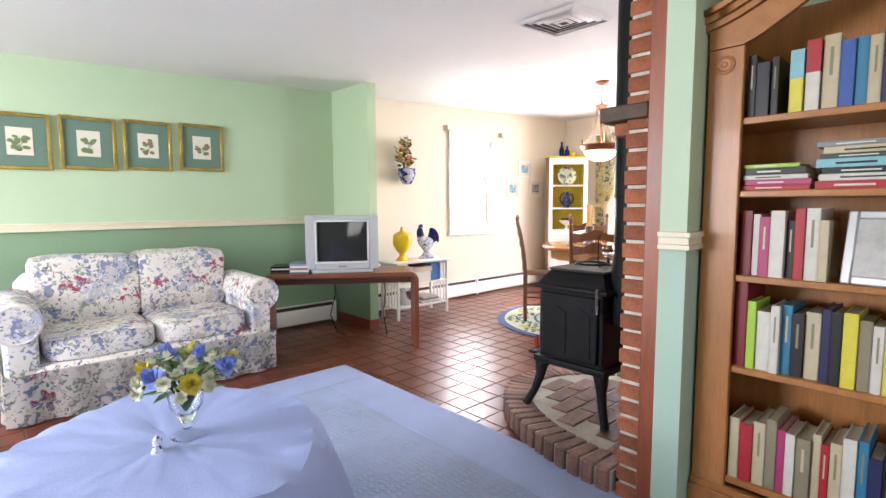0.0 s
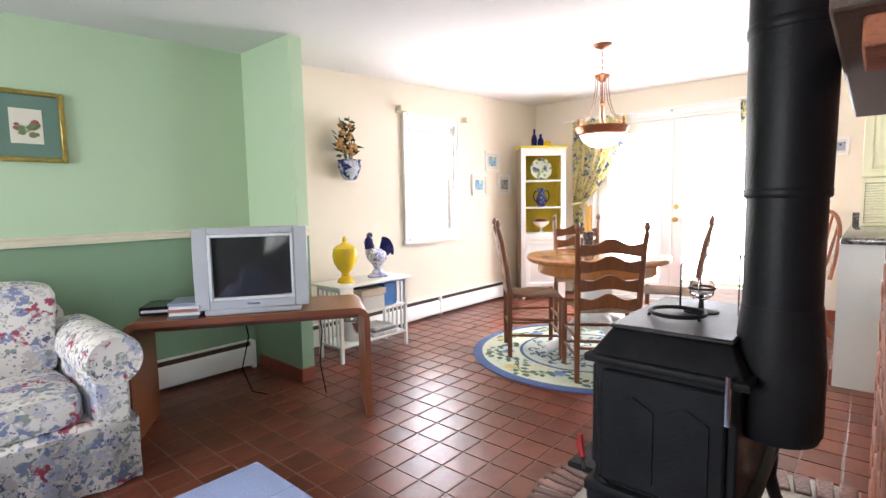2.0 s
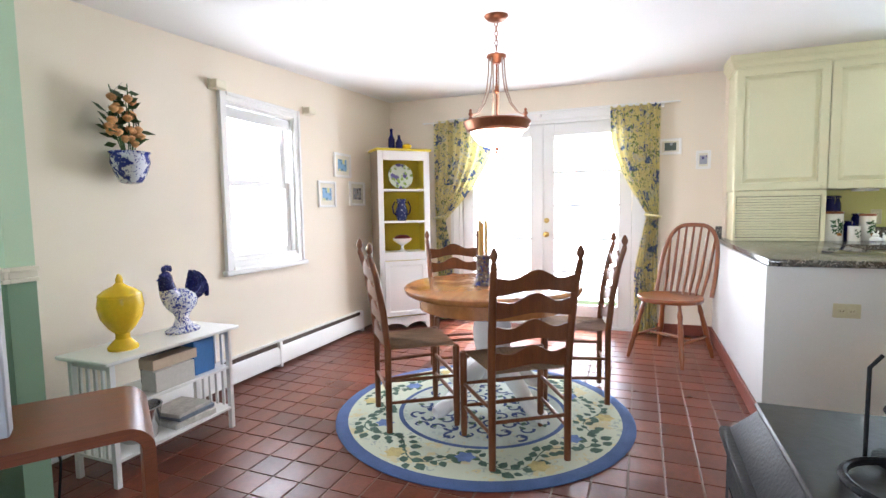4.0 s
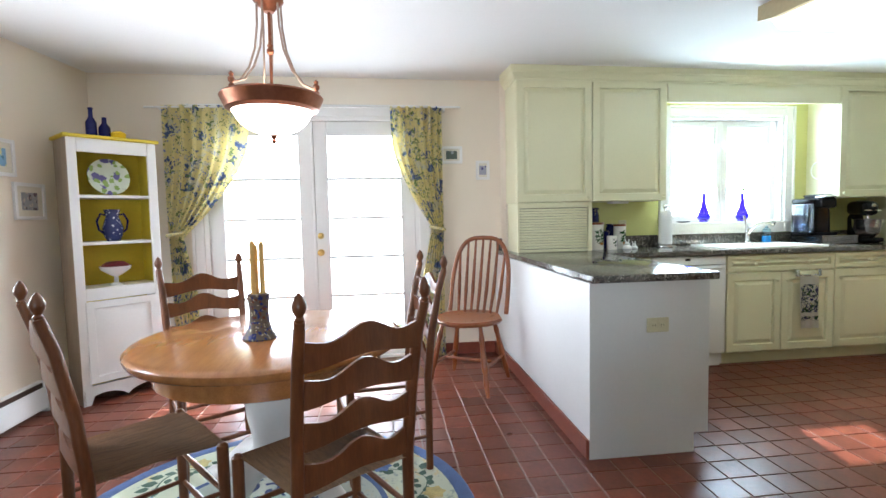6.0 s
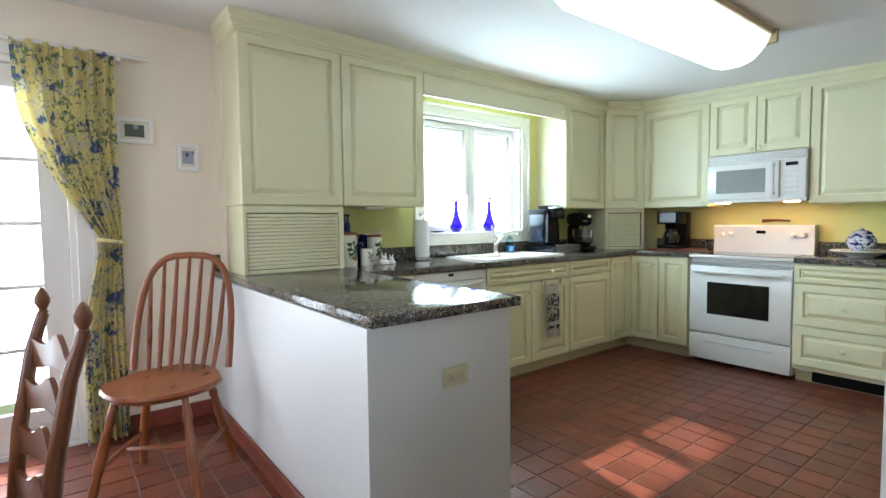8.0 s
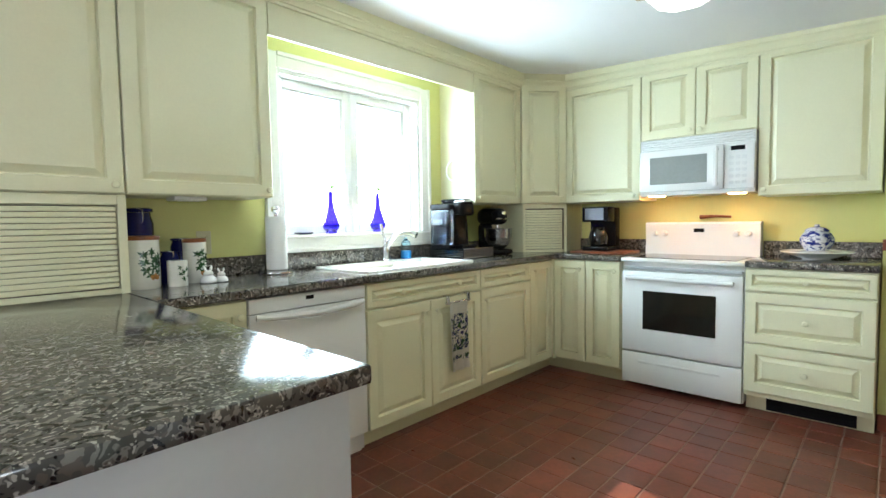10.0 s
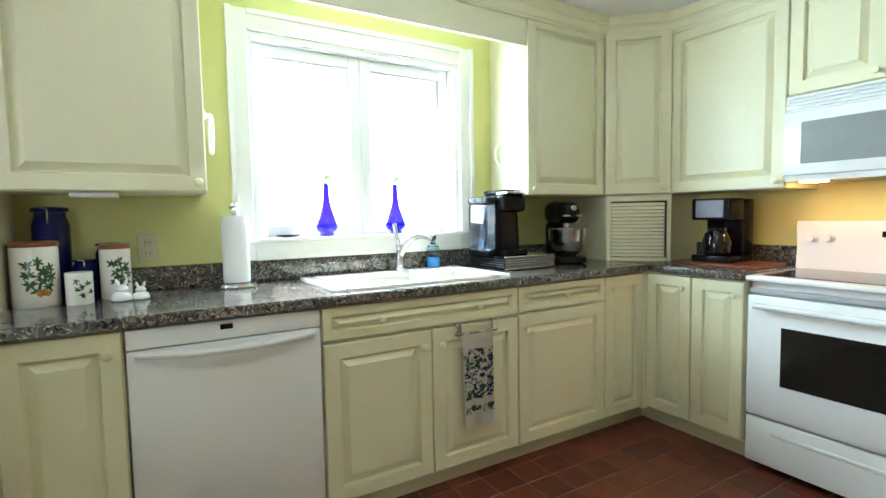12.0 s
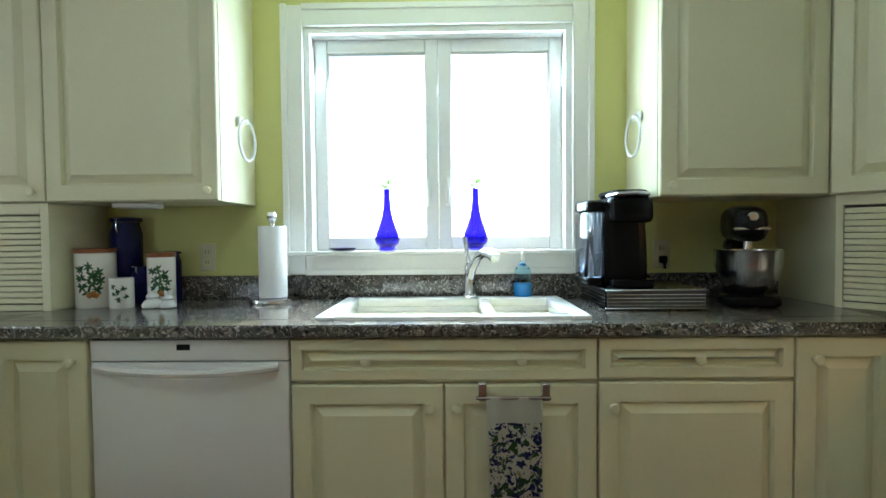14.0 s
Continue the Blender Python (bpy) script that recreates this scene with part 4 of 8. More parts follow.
for x in (0.07, 0.14, RW - 0.14, RW - 0.07):
    part("dial", lathe(bmesh.new(), [(0.024, 0), (0.024, 0.008), (0.017, 0.012), (0.015, 0.03), (0, 0.031)], 16, (x, 0.437, 1.085), pose(0, 0, 0, 90)), ENAMEL, rg)

# microwave
mw = thing("microwave", "white over-the-range microwave oven", "microwave", pose(5.03, -2.60, 1.33, 0, 0, S_ROT) @ Matrix.Scale(0.905, 4, (0, 0, 1)))
MWW = 0.71
part("body", BX(0, MWW, 0.0, 0.34, 0, 0.43, 0.004), ENAMEL, mw)
part("door", BX(0.003, 0.535, -0.022, 0.0, 0.03, 0.345, 0.008, seg=2), ENAMEL, mw)
part("door_window", BX(0.075, 0.44, -0.0245, -0.02, 0.085, 0.29, 0.003), mat("grey_mesh_glass", (0.28, 0.30, 0.29), 0.15, vary=0.05, bump=0), mw, "grey mesh door window")
part("handle", tube(tube(TU([(0.50, -0.055, 0.05), (0.50, -0.058, 0.19), (0.50, -0.055, 0.33)], 0.011, 10), [(0.50, -0.055, 0.07), (0.50, -0.02, 0.07)], 0.009, 8), [(0.50, -0.055, 0.31), (0.50, -0.02, 0.31)], 0.009, 8), ENAMEL, mw)
pc = part("control_panel", BX(0.54, MWW - 0.003, -0.018, 0.0, 0.03, 0.345, 0.006, seg=2), ENAMEL, mw)
part("display", BX(0.575, 0.655, -0.0205, -0.017, 0.295, 0.325), BLACK, pc)
for i in range(5):
    for j in range(3):
        part("button", BX(0.568 + j * 0.036, 0.592 + j * 0.036, -0.0195, -0.017, 0.06 + i * 0.044, 0.082 + i * 0.044, 0.002), WHITE, pc)
for k in range(4):
    part("vent_slat", BX(0.01, MWW - 0.01, -0.014, 0.0, 0.358 + k * 0.018, 0.370 + k * 0.018, 0.003), ENAMEL, mw)
for x in (0.1, 0.6):
    part("hood_bulb", BX(x - 0.045, x + 0.045, 0.02, 0.09, -0.006, 0.002, 0.002), HOODBULB, mw, "lit warm hood bulb")

# ceiling light
cl = thing("ceiling_light", "long wrap-around fluorescent light with wooden ends", "ceiling light", pose(4.37, -0.69, ceil_z(4.37, -0.69), 0, -2.4, 0))
prof = [(-0.20, -0.035), (-0.185, -0.075), (-0.12, -0.15), (-0.05, -0.175), (0.05, -0.175), (0.12, -0.15), (0.185, -0.075), (0.20, -0.035)]
part("diffuser", PR(prof, "y", -0.715, 0.70), TUBE, cl, "glowing acrylic diffuser")
part("tray", BX(-0.215, 0.215, -0.72, 0.72, -0.035, -0.001, 0.004), RAIL, cl)
for y in (-0.735, 0.705):
    part("end_board", PR([(-0.23, -0.001), (-0.23, -0.075), (-0.12, -0.09), (0.12, -0.09), (0.23, -0.075), (0.23, -0.001)], "y", y, y + 0.03), mat("pale_wood_trim", (0.45, 0.36, 0.2), 0.5), cl)


# ---- dining room ----
def ladder_chair():
    """Ladder-back chair with a rush seat; faces +x, origin under the back posts' middle."""
    c = thing("dining_chair", "brown wooden ladder-back dining chair with woven rush seat", "chair", None, "chairs round the dining table")
    W, D = 0.40, 0.37
    for s in (-1, 1):
        y = s * W / 2 * 0.93
        pts = [(0.0, y, 0.0), (0.0, y, 0.45), (-0.02, y * 1.02, 0.65), (-0.055, y * 1.05, 0.85), (-0.085, y * 1.08, 0.950)]
        bm = TU(pts, [0.017, 0.019, 0.019, 0.017, 0.015], 10)
        lathe(bm, [(0.010, 0), (0.013, 0.008), (0.009, 0.014), (0.018, 0.032), (0.019, 0.045), (0.012, 0.062), (0.004, 0.074), (0, 0.076)], 10, (-0.085, y * 1.08, 0.947))
        part("back_post", bm, CHAIRWOOD, c)
        yf = s * W / 2 * 1.08
        part("front_leg", TU([(D, yf, 0), (D, yf, 0.05), (D, yf, 0.40), (D, yf, 0.445), (D, yf, 0.455)], [0.014, 0.018, 0.019, 0.019, 0.010], 10), CHAIRWOOD, c)
        for z in (0.16, 0.28):
            part("stretcher", TU([(0, y, z), (D / 2, (y + yf) / 2, z), (D, yf, z)], [0.008, 0.011, 0.008], 8), CHAIRWOOD, c)
    for z in (0.13, 0.25):
        part("stretcher", TU([(D, -W * 0.54, z + 0.03), (D, 0, z + 0.03), (D, W * 0.54, z + 0.03)], [0.008, 0.012, 0.008], 8), CHAIRWOOD, c)
    part("stretcher", TU([(0, -W * 0.46, 0.22), (0, W * 0.46, 0.22)], 0.009, 8), CHAIRWOOD, c)
    # four bowed slats with a wavy top edge
    for k, (z, x) in enumerate(((0.50, -0.004), (0.62, -0.017), (0.74, -0.036), (0.845, -0.056))):
        bm = bmesh.new()
        half = W / 2 * (0.92 + 0.03 * k)
        n = 16
        cols = []
        for i in range(n + 1):
            u = -1 + 2 * i / n
            y = u * half
            bow = -0.022 * (1 - u * u)
            top = 0.034 + 0.030 * math.cos(u * math.pi * 0.5) ** 2 + 0.012 * math.cos(u * math.pi * 2.0)
            low = -0.020 + 0.012 * math.cos(u * math.pi) - 0.004
            cols.append([bm.verts.new((x + bow + o, y, z + h)) for o, h in ((-0.006, low), (0.006, low), (0.006, top), (-0.006, top))])
        for a, b in zip(cols, cols[1:]):
            for j in range(4):
                bm.faces.new((a[j], b[j], b[(j + 1) % 4], a[(j + 1) % 4]))
        bm.faces.new(cols[0]), bm.faces.new(cols[-1][::-1])
        part("slat", bm, CHAIRWOOD, c)
    # rush seat: four sagging triangles that meet in the middle
    bm = bmesh.new()
    n = 14
    def seat_z(u, v):
        return 0.452 - 0.012 * (1 - max(abs(u), abs(v))) - 0.005 * (1 - abs(abs(u) - abs(v)))
    grid = [[bm.verts.new((D / 2 + u * (D / 2 + 0.012), v * (W / 2) * (0.93 + 0.15 * (u + 1) / 2), seat_z(u, v))) for v in [-1 + 2 * j / n for j in range(n + 1)]] for u in [-1 + 2 * i / n for i in range(n + 1)]]
    for i in range(n):
        for j in range(n):
            bm.faces.new((grid[i][j], grid[i][j + 1], grid[i + 1][j + 1], grid[i + 1][j]))
    r = bmesh.ops.solidify(bm, geom=bm.faces[:], thickness=0.022)
    part("seat", bm, RUSH, c, "woven rush seat")
    return c


def facing(x, y, dx, dy):
    return pose(x, y, RUG_Z, 0, 0, math.degrees(math.atan2(dy, dx)))


RUG_Z = 0.012
chair = ladder_chair()
chair.matrix_basis = facing(3.80, 3.02, 0.62, -0.78)
for x, y, dx, dy in ((3.58, 2.13, 0.82, 0.57), (4.90, 2.98, -0.74, -0.47), (4.62, 1.88, -0.2, 0.98)):
    copy_thing(chair, facing(x, y, dx, dy))

# round pedestal table
TX, TY = 4.24, 2.50
tb = thing("dining_table", "round golden oak pedestal table on a white turned base", "table", pose(TX, TY, RUG_Z))
part("tabletop", LA([(0.50, 0.688), (0.515, 0.690), (0.525, 0.700), (0.53, 0.712), (0.53, 0.722), (0.52, 0.732), (0.50, 0.736), (0, 0.736)], 64), OAK, tb, "golden oak tabletop")
part("apron", LA([(0.43, 0.60), (0.44, 0.605), (0.44, 0.688), (0.40, 0.688), (0.40, 0.60), (0.43, 0.60)], 48), OAK, tb)
part("pedestal", LA([(0.10, 0.17), (0.12, 0.19), (0.12, 0.24), (0.095, 0.27), (0.10, 0.33), (0.115, 0.40), (0.12, 0.46), (0.105, 0.52), (0.09, 0.55), (0.12, 0.57), (0.125, 0.60), (0.0, 0.60)], 32), TRIM, tb, "white painted turned pedestal")
for k in range(4):
    a = math.radians(45 + 90 * k + 12)
    ca, sa = math.cos(a), math.sin(a)
    pts = [(r * ca, r * sa, z) for r, z in ((0.07, 0.24), (0.16, 0.21), (0.25, 0.14), (0.33, 0.07), (0.40, 0.045), (0.43, 0.04))]
    part("foot", TU(pts, [0.055, 0.052, 0.046, 0.042, 0.042, 0.03], 10), TRIM, tb)

# candle holder on the table
ch = thing("candle_holder", "mosaic candle holder with ochre taper candles", "candle holder", pose(4.16, 2.53, RUG_Z + 0.736) @ Matrix.Scale(1.14, 4))
part("holder", LA([(0.055, 0), (0.057, 0.006), (0.045, 0.02), (0.035, 0.05), (0.032, 0.09), (0.034, 0.12), (0.038, 0.155), (0.03, 0.158), (0, 0.15)], 20), spotted("blue_brown_mosaic", (0.12, 0.09, 0.07), [((0.02, 0.03, 0.14), 60, 0.42, 0), ((0.42, 0.37, 0.27), 75, 0.28, 3), ((0.13, 0.04, 0.02), 55, 0.32, 6)], 0.3, 0.1), ch)
for k, (x, y, h) in enumerate(((-0.012, 0.012, 0.20), (0.014, 0.008, 0.185), (0.0, -0.016, 0.195))):
    part("candle", lathe(bmesh.new(), [(0.0092, 0.14), (0.0085, 0.14 + h * 0.97), (0.003, 0.14 + h), (0, 0.142 + h)], 12, (x, y, 0)), WAX, ch)

# round rug
rug = thing("round_rug", "round hooked floral rug with a navy border", "rug", pose(4.12, 2.53, 0.0))
part("border", LA([(0.785, 0.0), (0.85, 0.0), (0.855, 0.006), (0.845, 0.012), (0.785, 0.012), (0.785, 0.0)], 72), RUGEDGE, rug)
part("outer_field", LA([(0.495, 0.0), (0.785, 0.0), (0.785, 0.0115), (0.495, 0.0115), (0.495, 0.0)], 72), spotted("leafy_rug_pile", (0.56, 0.60, 0.46), [((0.60, 0.54, 0.32), 4, 0.34, 7.5), ((0.36, 0.42, 0.36), 9, 0.24, 2.5)], 0.97, 0.5, 1.4), rug)
part("ring", LA([(0.47, 0.0), (0.495, 0.0), (0.495, 0.012), (0.47, 0.012), (0.47, 0.0)], 72), RUGEDGE, rug)
part("inner_field", LA([(0.0, 0.0), (0.47, 0.0), (0.47, 0.0115), (0.0, 0.0115)], 72), spotted("scrolled_rug_pile", (0.50, 0.55, 0.48), [((0.40, 0.46, 0.42), 7, 0.32, 0.5), ((0.54, 0.52, 0.36), 6, 0.24, 3.5)], 0.97, 0.5, 2.0), rug)

# tufted figures on the rug: scrolls in the middle, a wreath of leaves and flowers outside
def ribbon(bm, pts, w, z):
    pts = [Vector((*p, z)) for p in pts]
    n_ = len(pts)
    L_, R_ = [], []
    for i_, p in enumerate(pts):
        d = (pts[min(i_ + 1, n_ - 1)] - pts[max(i_ - 1, 0)]).normalized()
        s_ = Vector((-d.y, d.x, 0)) * w * (1 - 0.6 * i_ / n_)
        L_.append(bm.verts.new(p + s_)), R_.append(bm.verts.new(p - s_))
    for i_ in range(n_ - 1):
        bm.faces.new((L_[i_], L_[i_ + 1], R_[i_ + 1], R_[i_]))


def leaf_shape(bm, x, y, a, size, z, fat=0.36):
    ca, sa = math.cos(a), math.sin(a)
    out = [(0, 0), (0.3, fat), (0.65, fat * 0.8), (1.0, 0), (0.65, -fat * 0.8), (0.3, -fat)]
    bm.faces.new([bm.verts.new((x + size * (u * ca - v * sa), y + size * (u * sa + v * ca), z)) for u, v in out])


rr_ = random.Random(17)
sc, lf, yl, bl = bmesh.new(), bmesh.new(), bmesh.new(), bmesh.new()
for k in range(64):
    a0, r0 = k * 2.39996, 0.44 * math.sqrt((k + 0.6) / 64)
    cx, cy = r0 * math.cos(a0), r0 * math.sin(a0)
    sgn, ph = rr_.choice((-1, 1)), rr_.uniform(0, 6.28)
    if r0 < 0.42:
        ribbon(sc, [(cx + 0.048 * (1 - q / 15) * math.cos(ph + sgn * q * 0.42), cy + 0.048 * (1 - q / 15) * math.sin(ph + sgn * q * 0.42)) for q in range(13)], 0.010, 0.0122 + 0.0001 * (k % 4))
        leaf_shape(lf if k % 3 else sc, cx, cy, ph + 2, 0.05, 0.0124, 0.3)
for k in range(90):
    a = 2 * math.pi * k / 90
    r = 0.64 + 0.06 * math.sin(a * 9) + rr_.uniform(-0.03, 0.03)
    for side in (-1, 1):
        leaf_shape(lf, (r + side * 0.02) * math.cos(a), (r + side * 0.02) * math.sin(a), a + side * rr_.uniform(0.6, 1.3) + (0 if side > 0 else math.pi), rr_.uniform(0.045, 0.075), 0.0122 + 0.0002 * (k % 3))
ribbon(lf, [((0.64 + 0.06 * math.sin(q * 0.0349 * 9)) * math.cos(q * 0.0349), (0.64 + 0.06 * math.sin(q * 0.0349 * 9)) * math.sin(q * 0.0349)) for q in range(180)], 0.005, 0.0121)
for k in range(12):
    a = 2 * math.pi * (k + 0.3) / 12
    r = 0.64 + (0.055 if k % 2 else -0.055)
    bmx = yl if k % 2 else bl
    for q in range(6):
        leaf_shape(bmx, r * math.cos(a), r * math.sin(a), q * math.pi / 3 + k, 0.055, 0.0128 + 0.0001 * q, 0.42)
for nm, bmx, cc in (("scroll_tufting", sc, (0.045, 0.075, 0.19)), ("leaf_wreath", lf, (0.075, 0.14, 0.10)), ("yellow_tufting", yl, (0.58, 0.48, 0.20)), ("blue_tufting", bl, (0.14, 0.22, 0.45))):
    tagged(part(nm, bmx, mat(nm + "_wool", cc, 0.97, vary=0.2, scale=20, fine=150, bump=0.5), rug), kind="stuff")

# pendant lamp
PZ = ceil_z(4.19, 2.45)
ARMMETAL = mat("pale_bronze", (0.42, 0.30, 0.23), 0.4, metal=0.6, vary=0.1, bump=0.03)
pl = thing("pendant_lamp", "copper pendant lamp with a lit frosted glass bowl", "pendant lamp", pose(4.19, 2.45, 0))
part("canopy", LA([(0.0, PZ - 0.035), (0.02, PZ - 0.034), (0.05, PZ - 0.022), (0.065, PZ - 0.008), (0.068, PZ - 0.001), (0.0, PZ - 0.001)], 28), COPPER, pl)
for k in range(6):
    z = PZ - 0.045 - k * 0.026
    pts = [(0.009 * math.cos(a) if k % 2 else 0, 0 if k % 2 else 0.009 * math.cos(a), z + 0.017 * math.sin(a)) for a in [2 * math.pi * i / 10 for i in range(10)]]
    part("chain_link", TU(pts, 0.0025, 6, closed=True), COPPER, pl)
part("hub", LA([(0.0, 2.015), (0.02, 2.017), (0.028, 2.03), (0.045, 2.045), (0.058, 2.058), (0.055, 2.066), (0.02, 2.072), (0.008, 2.085), (0, 2.086)], 24), COPPER, pl)
for k in range(3):
    a = math.radians(20 + 120 * k)
    ca, sa = math.cos(a), math.sin(a)
    for q in (-1, 1):
        part("arm", TU([(r * ca - q * w * sa, r * sa + q * w * ca, z) for r, w, z in ((0.042, 0.016, 2.045), (0.045, 0.016, 1.96), (0.058, 0.016, 1.87), (0.088, 0.015, 1.79), (0.13, 0.013, 1.735), (0.163, 0.012, 1.72), (0.175, 0.010, 1.725))], 0.0042, 8), ARMMETAL, pl, "pale bronze lamp rod")
    part("finial", lathe(bmesh.new(), [(0.012, 1.69), (0.012, 1.705), (0.006, 1.712), (0.013, 1.722), (0.013, 1.73), (0.006, 1.738), (0.01, 1.746), (0, 1.756)], 12, (0.176 * ca, 0.176 * sa, 0)), COPPER, pl)
part("stem", TU([(0, 0, 2.03), (0, 0, 1.66)], 0.006, 8), COPPER, pl)
part("stem_collar", LA([(0.006, 1.855), (0.014, 1.862), (0.014, 1.875), (0.008, 1.882), (0.012, 1.89), (0.006, 1.90)], 14), COPPER, pl)
part("rim", LA([(0.155, 1.635), (0.175, 1.645), (0.185, 1.668), (0.195, 1.69), (0.19, 1.698), (0.165, 1.694), (0.155, 1.66), (0.155, 1.635)], 40), COPPER, pl, "dark copper rim")
part("bowl", LA([(0.0, 1.545), (0.05, 1.55), (0.095, 1.568), (0.13, 1.598), (0.152, 1.635), (0.156, 1.66), (0.15, 1.66), (0.145, 1.637), (0.12, 1.602), (0.0, 1.555)], 40), BOWL, pl, "lit frosted glass bowl")
part("bottom_finial", LA([(0.0, 1.512), (0.006, 1.516), (0.010, 1.524), (0.005, 1.532), (0.012, 1.54), (0.018, 1.548), (0.0, 1.552)], 14), COPPER, pl)

# corner hutch: front on the diagonal
P1, P2 = Vector((5.61, 4.03)), Vector((5.98, 3.65))
HW = (P2 - P1).length
hm = pose(P1.x, P1.y, 0, 0, 0, math.degrees(math.atan2(P2.y - P1.y, P2.x - P1.x)))
hu = thing("corner_hutch", "white corner hutch with mustard interior and open shelves", "cabinet", hm)
HH = 1.775
HD = 0.27
# left side is white too; tan puts its shade into the colour
part("side_panel", BX(-0.002, 0.018, 0.0, HD, 0.0, HH, 0.002), mat("hutch_side_shade", (0.36, 0.28, 0.20), 0.6, vary=0.12, stretch=(6, 6, 1)), hu, "white side coloured tan for the shade on it")
part("side_panel", BX(HW - 0.018, HW + 0.002, 0.0, HD, 0.0, HH, 0.002), TRIM, hu)
part("back_panel", BX(0.018, HW - 0.018, HD - 0.012, HD, 0.05, HH), HUTCHYELLOW, hu, "mustard painted back")
part("side_lining", box(BX(0.018, 0.024, 0.02, HD - 0.012, 0.78, HH), HW - 0.024, HW - 0.018, 0.02, HD - 0.012, 0.78, HH), HUTCHYELLOW, hu, "mustard painted inner sides")
SW = 0.055
bm = bmesh.new()
box(bm, 0, SW, -0.002, 0.02, 0.10, HH, 0.003), box(bm, HW - SW, HW, -0.002, 0.02, 0.10, HH, 0.003), box(bm, SW, HW - SW, -0.001, 0.02, HH - 0.09, HH, 0.003), box(bm, SW, HW - SW, -0.001, 0.02, 0.70, 0.78, 0.003)
part("face_frame", bm, TRIM, hu)
part("door", panel(bmesh.new(), HW - 2 * SW + 0.02, 0.55, [(0, 0.0), (0, 0.016), (0.003, 0.019), (0.045, 0.019), (0.05, 0.010), (0.058, 0.010), (0.085, 0.017)], (SW - 0.01, -0.001, 0.145)), TRIM, hu)
bm = bmesh.new()
n = 24
for i in range(n):
    u0, u1 = i / n, (i + 1) / n
    f = lambda u: 0.02 + 0.05 * abs(math.sin(u * math.pi * 2)) ** 0.7 if 0.12 < u < 0.88 else 0.0
    za, zb = f(u0), f(u1)
    prism(bm, [(u0 * HW, za), (u1 * HW, zb), (u1 * HW, 0.13), (u0 * HW, 0.13)], "y", 0.0, 0.018)
part("plinth", bm, TRIM, hu, "scalloped white plinth")
for z in (0.76, 1.07, 1.385):
    part("shelf", BX(0.024, HW - 0.024, 0.004, HD - 0.012, z, z + 0.02, 0.002), TRIM, hu)
part("top", BX(-0.02, HW + 0.02, -0.025, HD + 0.005, HH, HH + 0.022, 0.004), HUTCHYELLOW, hu)
hmid = (P1 + P2) / 2
inn = Vector((0.725, 0.69))
def in_hutch(d, s=0.0):
    q = hmid + inn * d + (P2 - P1).normalized() * s
    return q.x, q.y


x, y = in_hutch(0.13)
pt = thing("platter", "round patterned platter standing on a hutch shelf", "plate", pose(x, y, 1.405, 0, 0, -46) @ pose(0, 0, 0.128, 78, 0, 0))
part("dish", LA([(0.0, 0.0), (0.07, 0.002), (0.09, 0.012), (0.13, 0.018), (0.128, 0.022), (0.088, 0.017), (0.068, 0.008), (0.0, 0.006)], 36), spotted("green_purple_platter", (0.62, 0.66, 0.52), [((0.16, 0.14, 0.30), 14, 0.42, 0.4), ((0.30, 0.42, 0.12), 20, 0.36, 3.4)], 0.2, 0.0), pt)
x, y = in_hutch(0.10)
pk = thing("pitcher", "dark blue glazed pitcher with two handles", "pitcher", pose(x, y, 1.09))
part("body", LA([(0.04, 0), (0.045, 0.01), (0.06, 0.05), (0.065, 0.09), (0.05, 0.14), (0.04, 0.17), (0.052, 0.22), (0.046, 0.22), (0.0, 0.18)], 24), spotted("dark_blue_pitcher_glaze", (0.03, 0.035, 0.10), [((0.30, 0.32, 0.40), 40, 0.30, 0.4)], 0.15, 0.0), pk)
for s in (-1, 1):
    d = (P2 - P1).normalized() * s
    part("handle", TU([(d.x * r, d.y * r, z) for r, z in ((0.05, 0.05), (0.085, 0.08), (0.095, 0.14), (0.07, 0.19), (0.045, 0.18))], 0.007, 8), BLUECER, pk)
fb = thing("footed_bowl", "white footed bowl filled with red fruit", "bowl", pose(x, y, 0.78))
part("bowl", LA([(0.045, 0), (0.045, 0.006), (0.015, 0.02), (0.013, 0.06), (0.04, 0.075), (0.09, 0.11), (0.098, 0.135), (0.092, 0.135), (0.06, 0.095), (0, 0.085)], 28), WHITECER, fb)
part("fruit", LA([(0.09, 0.125), (0.08, 0.145), (0.05, 0.165), (0.0, 0.17)], 20), mat("dark_red_fruit", (0.16, 0.01, 0.015), 0.4, vary=0.3, scale=30, bump=0.4), fb)
x, y = in_hutch(0.17, -0.07)
bo = solo("glass_bottle", LA([(0.032, 0), (0.034, 0.01), (0.034, 0.11), (0.014, 0.15), (0.013, 0.20), (0.016, 0.202), (0.016, 0.212), (0, 0.212)], 18), BLUECER, "tall cobalt blue bottle on top of the hutch", "bottle", pose(x, y, HH + 0.022))
x, y = in_hutch(0.14, 0.0)
solo("glass_bottle", LA([(0.036, 0), (0.038, 0.01), (0.036, 0.08), (0.016, 0.11), (0.014, 0.15), (0, 0.15)], 18), BLUECER, "short cobalt blue bottle on top of the hutch", "bottle", pose(x, y, HH + 0.022))
x, y = in_hutch(0.12, 0.075)
solo("yellow_bowl", LA([(0.02, 0), (0.045, 0.02), (0.05, 0.045), (0.03, 0.06), (0, 0.065)], 18), YELLOWCER, "small yellow ceramic bowl on top of the hutch", "bowl", pose(x, y, HH + 0.022))

